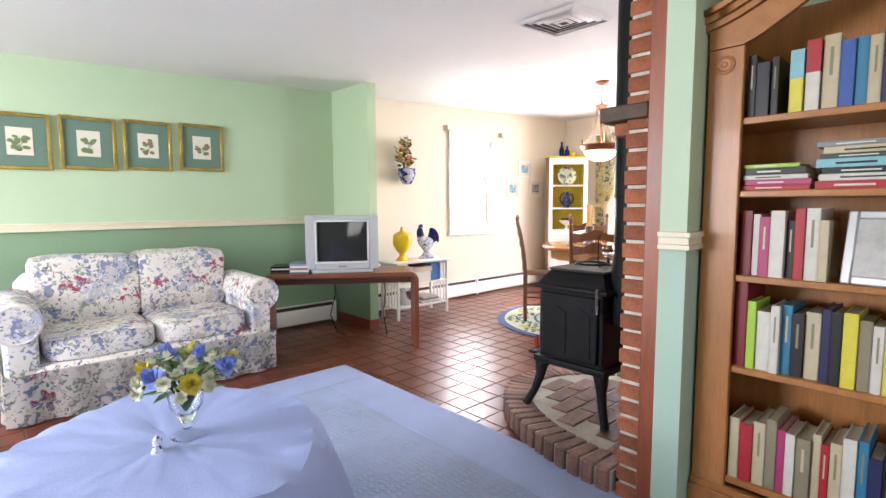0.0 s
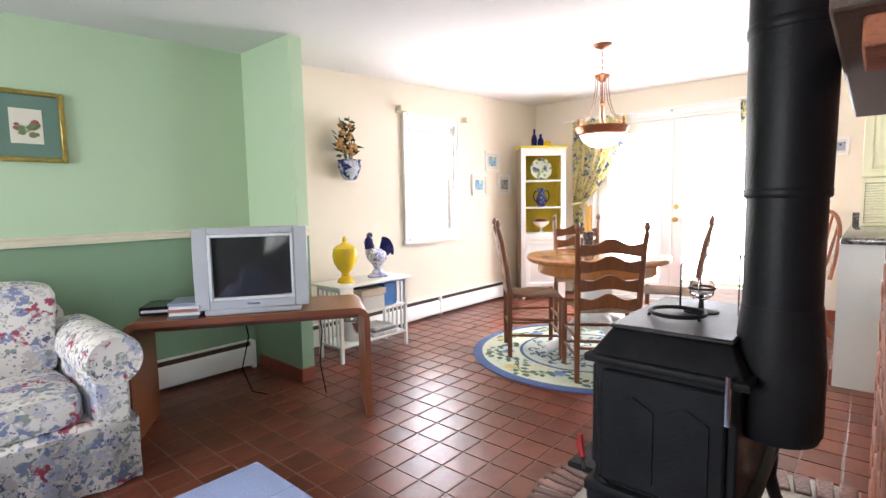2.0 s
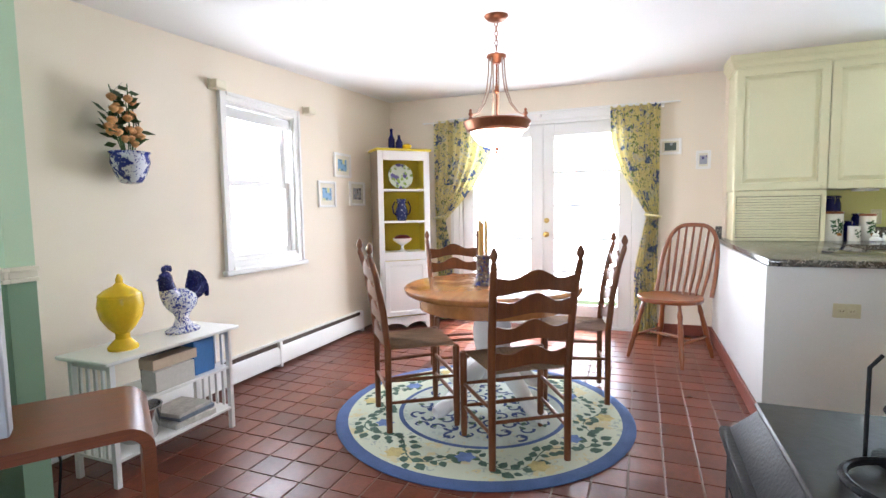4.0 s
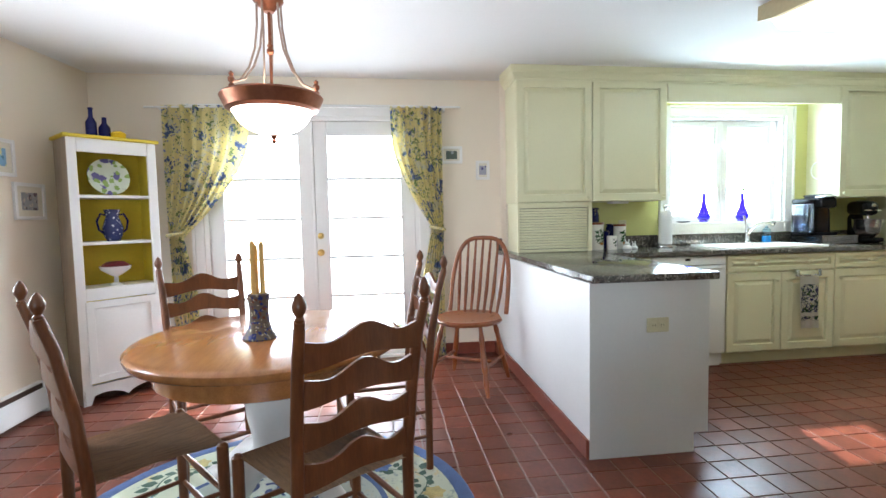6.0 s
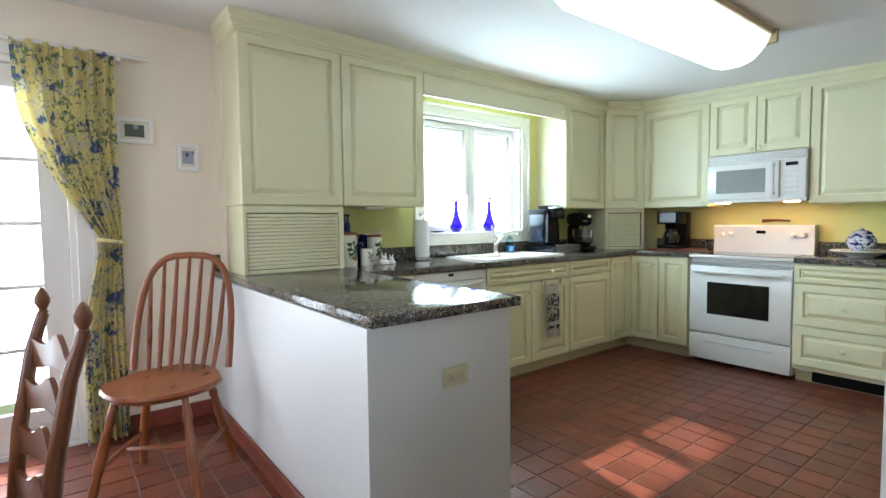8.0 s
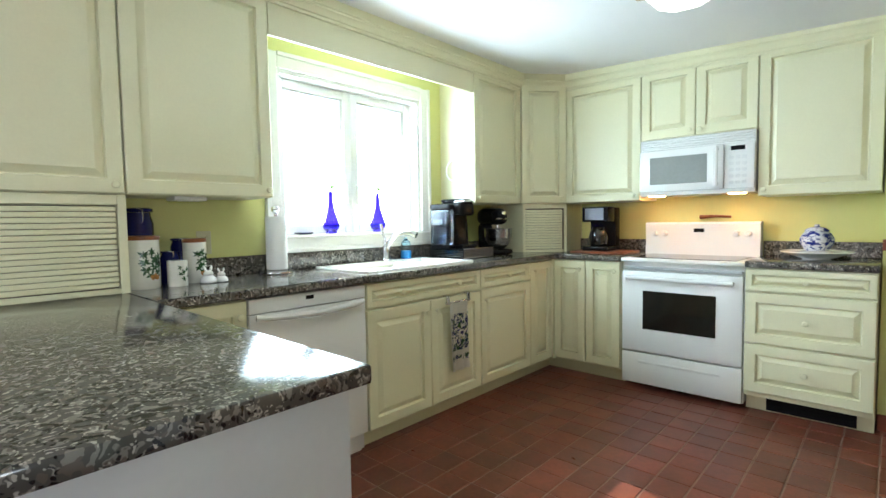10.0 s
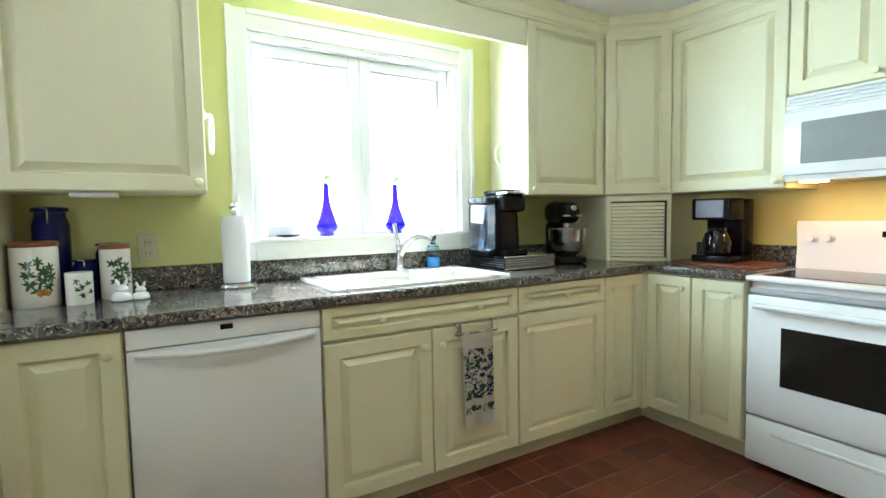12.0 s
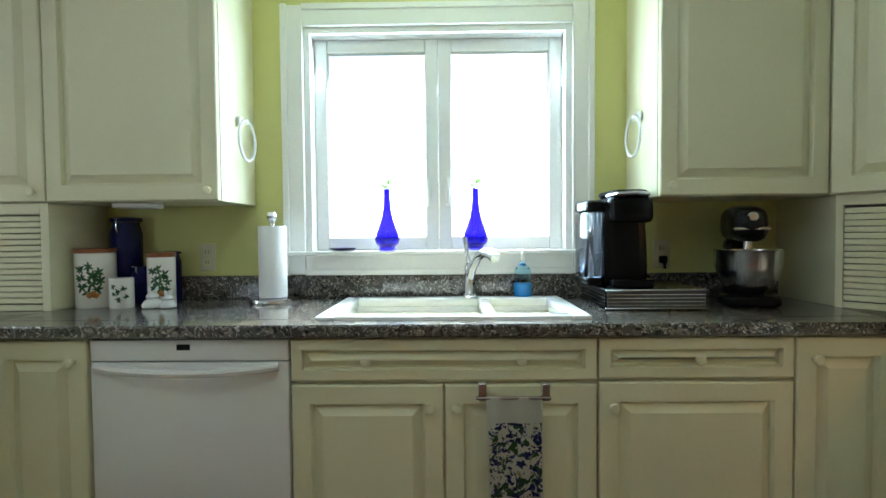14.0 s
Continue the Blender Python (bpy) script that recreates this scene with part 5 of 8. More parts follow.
# windsor chair
wc = thing("windsor_chair", "reddish oak hoop-back Windsor chair", "chair", pose(5.62, 1.44, 0, 0, 0, math.degrees(math.atan2(0.52, -0.85))) @ Matrix.Scale(1.08, 4))
bm = bmesh.new()
n = 28
ring = []
for i in range(n):
    a = 2 * math.pi * i / n
    rx, ry = (0.205, 0.215)
    k = 1 + 0.08 * math.cos(2 * a)
    ring.append((rx * math.cos(a) * k, ry * math.sin(a) * (1 - 0.08 * (math.cos(a) < 0))))
low = [bm.verts.new((x * 0.93, y * 0.93, 0.425)) for x, y in ring]
mid = [bm.verts.new((x, y, 0.445)) for x, y in ring]
top = [bm.verts.new((x * 0.97, y * 0.97, 0.458)) for x, y in ring]
dip = [bm.verts.new((x * 0.6 - 0.02, y * 0.6, 0.446)) for x, y in ring]
for a, b in ((low, mid), (mid, top), (top, dip)):
    for i in range(n):
        bm.faces.new((a[i], a[(i + 1) % n], b[(i + 1) % n], b[i]))
bm.faces.new(low[::-1]), bm.faces.new(dip)
bmesh.ops.scale(bm, vec=(1.08, 1.1, 1), verts=bm.verts)
part("seat", bm, OAKCHAIR, wc, "saddled oak seat")
feet = {}
for sx, sy in ((1, 1), (1, -1), (-1, 1), (-1, -1)):
    t0, t1 = Vector((0.13 * sx, 0.13 * sy, 0.43)), Vector((0.215 * sx, 0.205 * sy, 0.0))
    feet[sx, sy] = (t0, t1)
    pts = [t0.lerp(t1, u) for u in (0, 0.12, 0.2, 0.26, 0.5, 0.62, 0.68, 0.8, 1)]
    part("leg", TU(pts, [0.012, 0.014, 0.019, 0.015, 0.02, 0.021, 0.015, 0.019, 0.012], 10), OAKCHAIR, wc)
for sy in (1, -1):
    a, b = feet[1, sy][0].lerp(feet[1, sy][1], 0.62), feet[-1, sy][0].lerp(feet[-1, sy][1], 0.62)
    part("stretcher", TU([a, (a + b) / 2, b], [0.009, 0.013, 0.009], 8), OAKCHAIR, wc)
a = (feet[1, 1][0].lerp(feet[1, 1][1], 0.62) + feet[-1, 1][0].lerp(feet[-1, 1][1], 0.62)) / 2
b = Vector((a.x, -a.y, a.z))
part("stretcher", TU([a, (a + b) / 2, b], [0.009, 0.013, 0.009], 8), OAKCHAIR, wc)
hoop = []
for i in range(25):
    a = math.pi * i / 24
    zz = 0.45 + 0.515 * math.sin(a) ** 0.72
    yy = 0.208 * math.copysign(abs(math.cos(a)) ** 0.62, math.cos(a)) * (1 + 0.1 * math.sin(a))
    hoop.append((-0.17 - 0.15 * (zz - 0.45) / 0.515, yy, zz))
part("hoop", TU(hoop, 0.0155, 10), OAKCHAIR, wc, "bent oak hoop back")
for k in range(-3, 4):
    yb, yt = k * 0.047, k * 0.056
    zt = 0.45 + 0.515 * (1 - (abs(yt) / 0.228) ** 2.8) ** 0.42
    part("spindle", TU([(-0.165, yb, 0.45), (-0.17 - 0.05, (yb + yt) / 2, 0.60), (-0.17 - 0.15 * (zt - 0.45) / 0.515, yt, zt)], [0.010, 0.0135, 0.008], 8), OAKCHAIR, wc)

# curtains and rod; local x along world -y
rod = thing("curtain_rod", "white curtain rod above the French doors", "curtain rod", pose(EX - 0.075, 3.86, 2.115, 0, 0, -90))
part("rod", TU([(0, 0, 0), (2.5, 0, 0.012)], 0.009, 10), TRIM, rod)
for x in (0.12, 1.25, 2.36):
    part("bracket", BX(x - 0.012, x + 0.012, -0.008, 0.075, -0.02, 0.005, 0.003), TRIM, rod)


def curtain(label, y_outer, width, sign, m_x=EX - 0.075):
    """Gathered panel tied back near its outer edge; s=0 is the outer edge, 1 the inner edge."""
    bm = bmesh.new()
    ns, nz = 56, 40
    rows = []
    ztop, ztie = 2.13, 1.12
    for j in range(nz + 1):
        z = ztop + (0.012 - ztop) * j / nz
        if z > ztie:
            q = (ztop - z) / (ztop - ztie)
            inner = width * (1 - 0.08 * q) if q < 0.25 else width * (0.98 - 0.86 * ((q - 0.25) / 0.75) ** 1.7)
            inner = max(inner, 0.10)
        else:
            inner = 0.10 + 0.10 * min(1, (ztie - z) / 0.5)
        amp = 0.022 * (0.55 + 0.45 * abs(z - ztie))
        row = []
        for i in range(ns + 1):
            s = i / ns
            wob = math.sin(s * 2 * math.pi * 7 + 0.7 * math.sin(z * 3 + s * 4)) + 0.4 * math.sin(s * 31 + z * 2)
            off = amp * wob
            droop = 0.06 * s * (1 - min(1, abs(z - ztie) / 0.4)) if z > ztie else 0
            row.append(bm.verts.new((m_x + off, y_outer - sign * inner * s, z - droop)))
        rows.append(row)
    for a, b in zip(rows, rows[1:]):
        for i in range(ns):
            bm.faces.new((a[i], a[i + 1], b[i + 1], b[i]))
    bmesh.ops.solidify(bm, geom=bm.faces[:], thickness=0.003)
    c = thing("curtain", label, "curtain", None, "curtains at the French doors")
    part("panel", bm, CURTAIN, c)
    pts = [(m_x + 0.04 * math.cos(a), y_outer - sign * (0.05 + 0.062 * math.sin(a)), 1.115 + 0.012 * math.sin(a)) for a in [2 * math.pi * k / 18 for k in range(18)]]
    part("tie_back", TU(pts, 0.012, 8, closed=True), CURTAIN, c)
    return c


curtain("yellow floral curtain with blue flowers, tied back", 3.73, 0.66, 1)
curtain("yellow floral curtain with blue flowers, tied back", 1.52, 0.43, -1)

# small white-framed pictures
def small_picture(label, m, w, h, art, group):
    f = thing("picture", label, "picture", m, group)
    bm = bmesh.new()
    t = 0.022
    box(bm, -w / 2, -w / 2 + t, -0.02, 0, -h / 2, h / 2, 0.002), box(bm, w / 2 - t, w / 2, -0.02, 0, -h / 2, h / 2, 0.002)
    box(bm, -w / 2 + t, w / 2 - t, -0.019, 0, -h / 2, -h / 2 + t, 0.002), box(bm, -w / 2 + t, w / 2 - t, -0.019, 0, h / 2 - t, h / 2, 0.002)
    part("frame", bm, TRIM, f)
    part("mat", BX(-w / 2 + t, w / 2 - t, -0.008, -0.002, -h / 2 + t, h / 2 - t), PRINTPAPER, f)
    part("print", BX(-w * 0.26, w * 0.26, -0.010, -0.007, -h * 0.24, h * 0.24), art, f)
    return f


ART1 = spotted("blue_seaside_print", (0.22, 0.40, 0.58), [((0.60, 0.60, 0.30), 14, 0.4, 0), ((0.10, 0.22, 0.30), 25, 0.35, 3)], 0.6, 0.0)
ART2 = spotted("grey_beach_print", (0.32, 0.33, 0.34), [((0.12, 0.10, 0.12), 22, 0.4, 0), ((0.50, 0.44, 0.38), 30, 0.33, 3)], 0.6, 0.0)
ART3 = spotted("dark_landscape_print", (0.10, 0.13, 0.11), [((0.30, 0.34, 0.36), 20, 0.36, 0)], 0.6, 0.0)
ART4 = spotted("violet_flower_print", (0.34, 0.35, 0.42), [((0.08, 0.07, 0.20), 30, 0.42, 0)], 0.6, 0.0)
small_picture("small white-framed seaside print on the cream wall", pose(5.405, NY, 1.625), 0.28, 0.225, ART1, "small framed prints")
small_picture("small white-framed beach print on the cream wall", pose(5.145, NY, 1.35), 0.265, 0.235, ART1, "small framed prints")
small_picture("small white-framed grey print on the cream wall", pose(5.655, NY, 1.365), 0.28, 0.235, ART2, "small framed prints")
small_picture("small white-framed dark landscape print", pose(EX, 1.43, 1.737, 0, 0, -90), 0.185, 0.145, ART3, "small framed prints")
small_picture("small white-framed violet flower print", pose(EX, 1.16, 1.605, 0, 0, -90), 0.118, 0.162, ART4, "small framed prints")

# baseboard heaters
def heater(label, m, w, joint=None):
    h = thing("baseboard_heater", label, "heater", m, "baseboard heaters")
    prof = [(-0.062, 0.025), (-0.066, 0.03), (-0.066, 0.135), (-0.05, 0.160), (-0.044, 0.160), (-0.058, 0.133), (-0.058, 0.025)]
    part("front_panel", PR(prof, "x", 0, w), TRIM, h)
    part("back_panel", PR([(0.0, 0.02), (-0.008, 0.02), (-0.008, 0.185), (-0.04, 0.192), (-0.04, 0.198), (0.0, 0.198)], "x", 0, w), TRIM, h)
    # dark filler stands in for the shade inside the open slot
    part("slot", BX(0.03, w - 0.03, -0.043, -0.0085, 0.131, 0.189), DARKWOOD_AND_SHADE, h, "dark strip painted as the shade in the top slot")
    part("fins", BX(0.03, w - 0.03, -0.05, -0.012, 0.05, 0.13), DARKWOOD_AND_SHADE, h)
    for x in [0, w - 0.03] + ([joint] if joint else []):
        part("end_cap", BX(x, x + 0.03, -0.070, 0, 0.0, 0.20, 0.004), TRIM, h)
    return h


heater("long white baseboard heater under the dining window", pose(2.60, NY, 0), 3.02, 1.78)
heater("short white baseboard heater behind the desk", pose(1.30, NY, 0), 1.06)

# white slatted side table with its things
st = thing("side_table", "white slatted two-shelf side table", "table", pose(2.76, 3.76, 0))
SWd, SDp, SHt = 0.70, 0.30, 0.575
for x in (0.012, SWd - 0.037):
    for y in (0.01, SDp - 0.035):
        part("leg", BX(x, x + 0.025, y, y + 0.025, 0, SHt - 0.018, 0.002), TRIM, st)
part("tabletop", BX(-0.02, SWd + 0.02, -0.02, SDp + 0.02, SHt - 0.018, SHt, 0.004), TRIM, st)
for z in (0.11, 0.34):
    part("shelf", BX(0.014, SWd - 0.014, 0.012, SDp - 0.012, z, z + 0.014, 0.002), TRIM, st)
for x in (0.016, SWd - 0.032):
    part("rail", BX(x, x + 0.016, 0.035, SDp - 0.035, SHt - 0.05, SHt - 0.019, 0.002), TRIM, st)
    for k in range(4):
        y = 0.065 + k * 0.05
        part("slat", BX(x + 0.002, x + 0.013, y, y + 0.016, 0.124, SHt - 0.05, 0.001), TRIM, st)
jar = thing("lidded_urn", "yellow glazed footed urn with a lid", "urn", pose(2.93, 3.90, SHt))
part("body", LA([(0.062, 0), (0.064, 0.012), (0.05, 0.03), (0.03, 0.05), (0.03, 0.075), (0.055, 0.10), (0.085, 0.15), (0.095, 0.20), (0.088, 0.245), (0.08, 0.25), (0, 0.25)], 32), YELLOWCER, jar)
part("lid", LA([(0.09, 0.248), (0.088, 0.258), (0.06, 0.28), (0.03, 0.295), (0.014, 0.31), (0.016, 0.325), (0.008, 0.345), (0, 0.352)], 28), YELLOWCER, jar)
rs = bmesh.new()
lathe(rs, [(0.085, 0), (0.088, 0.012), (0.072, 0.022), (0.05, 0.035), (0.032, 0.07), (0.042, 0.10), (0.075, 0.135), (0.082, 0.165), (0.07, 0.195), (0.03, 0.225), (0, 0.23)], 22, (0, 0, 0), None, 1.1, 0.75)
tube(rs, [(-0.045, 0, 0.17), (-0.072, 0, 0.215), (-0.08, 0, 0.245)], [0.052, 0.044, 0.038], 14)
breast_faces = len(rs.faces)
tube(rs, [(-0.078, 0, 0.24), (-0.086, 0, 0.275), (-0.085, 0, 0.31), (-0.078, 0, 0.328)], [0.040, 0.036, 0.030, 0.012], 14)
tube(rs, [(-0.11, 0, 0.295), (-0.135, 0, 0.287)], [0.013, 0.003], 8)
for q in range(4):
    lathe(rs, [(0, -0.016), (0.010, -0.006), (0.011, 0.006), (0.004, 0.020), (0, 0.022)], 8, (-0.098 + 0.014 * q, 0, 0.336 + 0.006 * (q in (1, 2))), None, 1.0, 0.5)
for q in range(6):
    a0 = 0.25 + 0.26 * q
    tube(rs, [(0.055, 0, 0.16), (0.055 + 0.05 * math.cos(a0), 0, 0.17 + 0.06 * math.sin(a0)), (0.075 + 0.085 * math.cos(a0), 0, 0.185 + 0.115 * math.sin(a0)), (0.10 + 0.07 * math.cos(a0 - 0.5), 0, 0.19 + 0.105 * math.sin(a0 - 0.5))], [0.016, 0.024, 0.026, 0.010], 8)
rooster = solo("rooster_figurine", rs, DELFT, "blue and white china rooster with navy head and tail", "figurine", pose(3.27, 3.92, SHt))
rooster.data.materials.append(NAVYCER)
for face in rooster.data.polygons:
    face.material_index = 1 if face.index >= breast_faces else 0
tb2 = thing("bucket", "grey metal bucket on the lower shelf", "bucket", pose(2.98, 3.90, 0.124))
part("pail", LA([(0.075, 0), (0.078, 0.004), (0.1, 0.15), (0.104, 0.155), (0.096, 0.155), (0.072, 0.01), (0, 0.01)], 28), CHROME, tb2)
for k, (x, z, col, w, d, h) in enumerate(((3.22, 0.124, (0.62, 0.60, 0.54), 0.24, 0.22, 0.03), (3.23, 0.154, (0.20, 0.24, 0.30), 0.22, 0.20, 0.022), (3.21, 0.176, (0.58, 0.56, 0.52), 0.21, 0.20, 0.02))):
    bk = thing("magazine", "flat stacked magazine on the lower shelf", "magazine", pose(x, 3.90, z, 0, 0, 4 * k - 4), "magazines on the side table")
    part("cover", BX(-w / 2, w / 2, -d / 2, d / 2, 0, h, 0.003), mat("magazine_cover", col, 0.4, vary=0.2, scale=14), bk)
for x, y, w, h, col, nm in ((3.30, 3.86, 0.13, 0.18, (0.06, 0.24, 0.62), "bright blue box file"), (3.14, 3.93, 0.16, 0.20, (0.03, 0.045, 0.05), "dark green box file"), (3.12, 3.85, 0.25, 0.05, (0.62, 0.5, 0.36), "flat tan box"), (3.10, 3.83, 0.22, 0.10, (0.68, 0.66, 0.6), "white and red box")):
    z0 = 0.354
    if nm == "flat tan box":
        z0 = 0.455
    if nm == "white and red box":
        z0 = 0.354
    bx = thing("box", nm + " on the upper shelf of the side table", "box", pose(x, y, z0))
    part("carton", BX(-w / 2, w / 2, -0.05, 0.05, 0, h, 0.003), mat("carton", col, 0.5, vary=0.08), bx)

# wall pot with orange blossoms
wp = thing("wall_pot", "blue and white china wall pot with silk orange blossoms", "wall planter", pose(3.24, NY, 1.36))
part("pot", LA([(0.03, 0.0), (0.05, 0.005), (0.075, 0.05), (0.095, 0.11), (0.09, 0.15), (0.1, 0.165), (0.09, 0.168), (0, 0.15)], 24, at=(0, -0.102, 0)), POTDELFT, wp)
random.seed(11)
stems, leaves, blooms = bmesh.new(), bmesh.new(), bmesh.new()
for k in range(13):
    a = random.uniform(0, 2 * math.pi)
    r = random.uniform(0.02, 0.13)
    tip = Vector((r * math.cos(a) * 1.1, -0.11 + 0.05 * math.sin(a), random.uniform(0.28, 0.52)))
    base = Vector((0.3 * tip.x, -0.10, 0.15))
    tube(stems, [base, base.lerp(tip, 0.5) + Vector((0.01, 0, 0.02)), tip], 0.003, 5)
    for q in range(5):
        p = base.lerp(tip, random.uniform(0.35, 1.0))
        d = Vector((random.uniform(-1, 1), random.uniform(-0.7, 0.5), random.uniform(-0.3, 0.7))).normalized()
        s = d.orthogonal().normalized() * 0.023
        L_ = random.uniform(0.055, 0.09)
        vs = [leaves.verts.new(p), leaves.verts.new(p + d * L_ * 0.5 + s), leaves.verts.new(p + d * L_), leaves.verts.new(p + d * L_ * 0.5 - s)]
        leaves.faces.new(vs)
    for q in range(2):
        p = base.lerp(tip, random.uniform(0.4, 0.95)) + Vector((random.uniform(-0.02, 0.02), -0.015, 0))
        lathe(blooms, [(0.004, -0.018), (0.02, -0.005), (0.024, 0.008), (0.012, 0.02), (0, 0.022)], 8, p)
part("stem_tuft", stems, LEAF, wp)
bmesh.ops.solidify(leaves, geom=leaves.faces[:], thickness=0.001)
tagged(part("foliage", leaves, LEAF, wp), kind="stuff")
part("blossom_spray", blooms, mat("orange_petals", (0.72, 0.36, 0.14), 0.7, vary=0.25, scale=40), wp)


# ---- living room ----
def soft_box(bm, x0, x1, y0, y1, z0, z1, n=5.0, cuts=7, puff=0.0, seed=0):
    """A stuffed cushion: a box rounded to a superellipsoid, a little lumpy."""
    tmp = bmesh.new()
    bmesh.ops.create_cube(tmp, size=2.0)
    bmesh.ops.subdivide_edges(tmp, edges=tmp.edges[:], cuts=cuts, use_grid_fill=True)
    c = Vector(((x0 + x1) / 2, (y0 + y1) / 2, (z0 + z1) / 2))
    h = Vector(((x1 - x0) / 2, (y1 - y0) / 2, (z1 - z0) / 2))
    for v in tmp.verts:
        p = v.co.copy()
        s = (abs(p.x) ** n + abs(p.y) ** n + abs(p.z) ** n) ** (1 / n)
        p = p / s
        q = Vector((p.x * h.x, p.y * h.y, p.z * h.z))
        w = noise.noise(q * 6 + Vector((seed, seed * 2, 0))) * 0.012
        v.co = c + q * (1 + puff * (1 - abs(p.x)) * (1 - abs(p.y))) + q.normalized() * w
    me = bpy.data.meshes.new("soft")
    tmp.to_mesh(me)
    tmp.free()
    bm.from_mesh(me)
    bpy.data.meshes.remove(me)
    return bm


def SB(*a, **k):
    return soft_box(bmesh.new(), *a, **k)


so = thing("sofa", "two-seat sofa in white floral chintz with rolled arms", "sofa", pose(-0.12, 3.26, 0))
SOW, SOD = 1.43, 0.88
part("base", SB(0.03, SOW - 0.03, 0.02, SOD, 0.05, 0.30, n=12), FLORAL, so)
bm = bmesh.new()
n = 80
per = [(0.0, SOD), (0.0, 0.0), (SOW, 0.0), (SOW, SOD)]
line = []
for (ax, ay), (bx, by) in zip(per, per[1:]):
    k = 40 if ax != bx else 22
    for i in range(k):
        line.append((ax + (bx - ax) * i / k, ay + (by - ay) * i / k))
line.append(per[-1])
rows = []
for j, z in enumerate((0.27, 0.20, 0.12, 0.05, 0.008)):
    row = []
    for i, (x, y) in enumerate(line):
        w = (0.004 + 0.012 * (0.27 - z) / 0.27) * math.sin(i * 1.1) + 0.02 * (0.27 - z)
        nx, ny = (-1, 0) if i < 22 else ((0, -1) if i < 62 else (1, 0))
        row.append(bm.verts.new((x + nx * w, y + ny * w, z)))
    rows.append(row)
for a, b in zip(rows, rows[1:]):
    for i in range(len(line) - 1):
        bm.faces.new((a[i], a[i + 1], b[i + 1], b[i]))
bmesh.ops.solidify(bm, geom=bm.faces[:], thickness=0.006)
part("skirt", bm, FLORAL, so, "gathered floral skirt")
for x0, x1, sd in ((0.17, 0.712, 1), (0.718, 1.26, 2)):
    part("seat_cushion", SB(x0, x1, 0.03, 0.62, 0.28, 0.435, n=6, puff=0.05, seed=sd), FLORAL, so)
    part("back_cushion", SB(x0 - 0.015, x1 + 0.015, 0.48, 0.80, 0.41, 0.825, n=10, puff=0.03, seed=sd + 5), FLORAL, so)
    part("piping", TU([(x0 + 0.03, 0.032, 0.425), ((x0 + x1) / 2, 0.026, 0.432), (x1 - 0.03, 0.032, 0.425)], 0.005, 6), FLORAL, so)
part("back_frame", SB(0.08, SOW - 0.08, 0.70, SOD, 0.10, 0.74, n=8), FLORAL, so)
for s, cx in ((-1, 0.085), (1, SOW - 0.085)):
    bm = SB(cx - 0.075, cx + 0.075, 0.03, SOD - 0.06, 0.05, 0.55, n=9, seed=cx)
    tube(bm, [(cx + s * 0.015, 0.015, 0.53), (cx + s * 0.015, 0.03, 0.53), (cx + s * 0.015, 0.3, 0.53), (cx + s * 0.015, 0.62, 0.535), (cx + s * 0.01, 0.80, 0.52)], [0.095, 0.112, 0.115, 0.112, 0.09], 20)
    part("rolled_arm", bm, FLORAL, so)
    part("arm_piping", TU([(cx + s * 0.015 + 0.10 * math.cos(a), 0.015, 0.53 + 0.10 * math.sin(a)) for a in [2 * math.pi * i / 20 for i in range(20)]], 0.005, 6, closed=True), FLORAL, so)
solo("navy_cushion", SB(-0.42, -0.16, 3.55, 3.85, 0.0, 0.32, n=4), mat("navy_cloth", (0.02, 0.03, 0.10), 0.9), "navy cushion on the floor beside the sofa", "cushion")

# four botanical prints
GLZ = glass("picture_glass")
for k, (x0, x1, ink) in enumerate(((-0.10, 0.232, LEAFINK), (0.273, 0.605, LEAFINK), (0.648, 0.970, ROSE), (1.025, 1.358, ROSE))):
    z0, z1 = 1.378 + 0.013 * k, 1.748 + 0.013 * k
    w, h = x1 - x0, z1 - z0
    pc = thing("framed_print", "botanical print in a green mat and gilt frame", "picture", pose(x0, NY, z0), "row of botanical prints")
    bm = bmesh.new()
    t = 0.024
    for a in ((0, t, -0.03, 0, 0, h), (w - t, w, -0.03, 0, 0, h), (t, w - t, -0.029, 0, 0, t), (t, w - t, -0.029, 0, h - t, h)):
        box(bm, *a, bevel=0.005)
    part("frame", bm, GILT, pc, "gilt wooden frame")
    part("mat", BX(t, w - t, -0.014, -0.004, t, h - t), MATBOARD, pc, "dark green mat")
    part("print", BX(w / 2 - 0.068, w / 2 + 0.068, -0.017, -0.0135, h / 2 - 0.09, h / 2 + 0.09), PRINTPAPER, pc, "ivory paper")
    random.seed(40 + k)
    stem, bloom = bmesh.new(), bmesh.new()
    for q in range(11):
        a = random.uniform(0, 6.28)
        c0 = Vector((w / 2, -0.0178, h / 2 - 0.03))
        e0 = c0 + Vector((0.05 * math.cos(a), 0, 0.055 * math.sin(a) + 0.02))
        tube(stem, [c0, c0.lerp(e0, 0.5) + Vector((0.006, 0, 0.004)), e0], 0.0012, 4)
        for r in range(3):
            p = c0.lerp(e0, random.uniform(0.4, 1))
            lathe(bloom if (q + r) % 3 == 0 else stem, [(0.0, 0), (random.uniform(0.008, 0.019), 0.0004), (0, 0.0008)], 7, p, pose(0, 0, 0, 90), 1.0, 0.7)
    tagged(part("leaf_drawing", stem, LEAFINK, pc), kind="stuff")
    tagged(part("flower_drawing", bloom, ink, pc), kind="stuff")

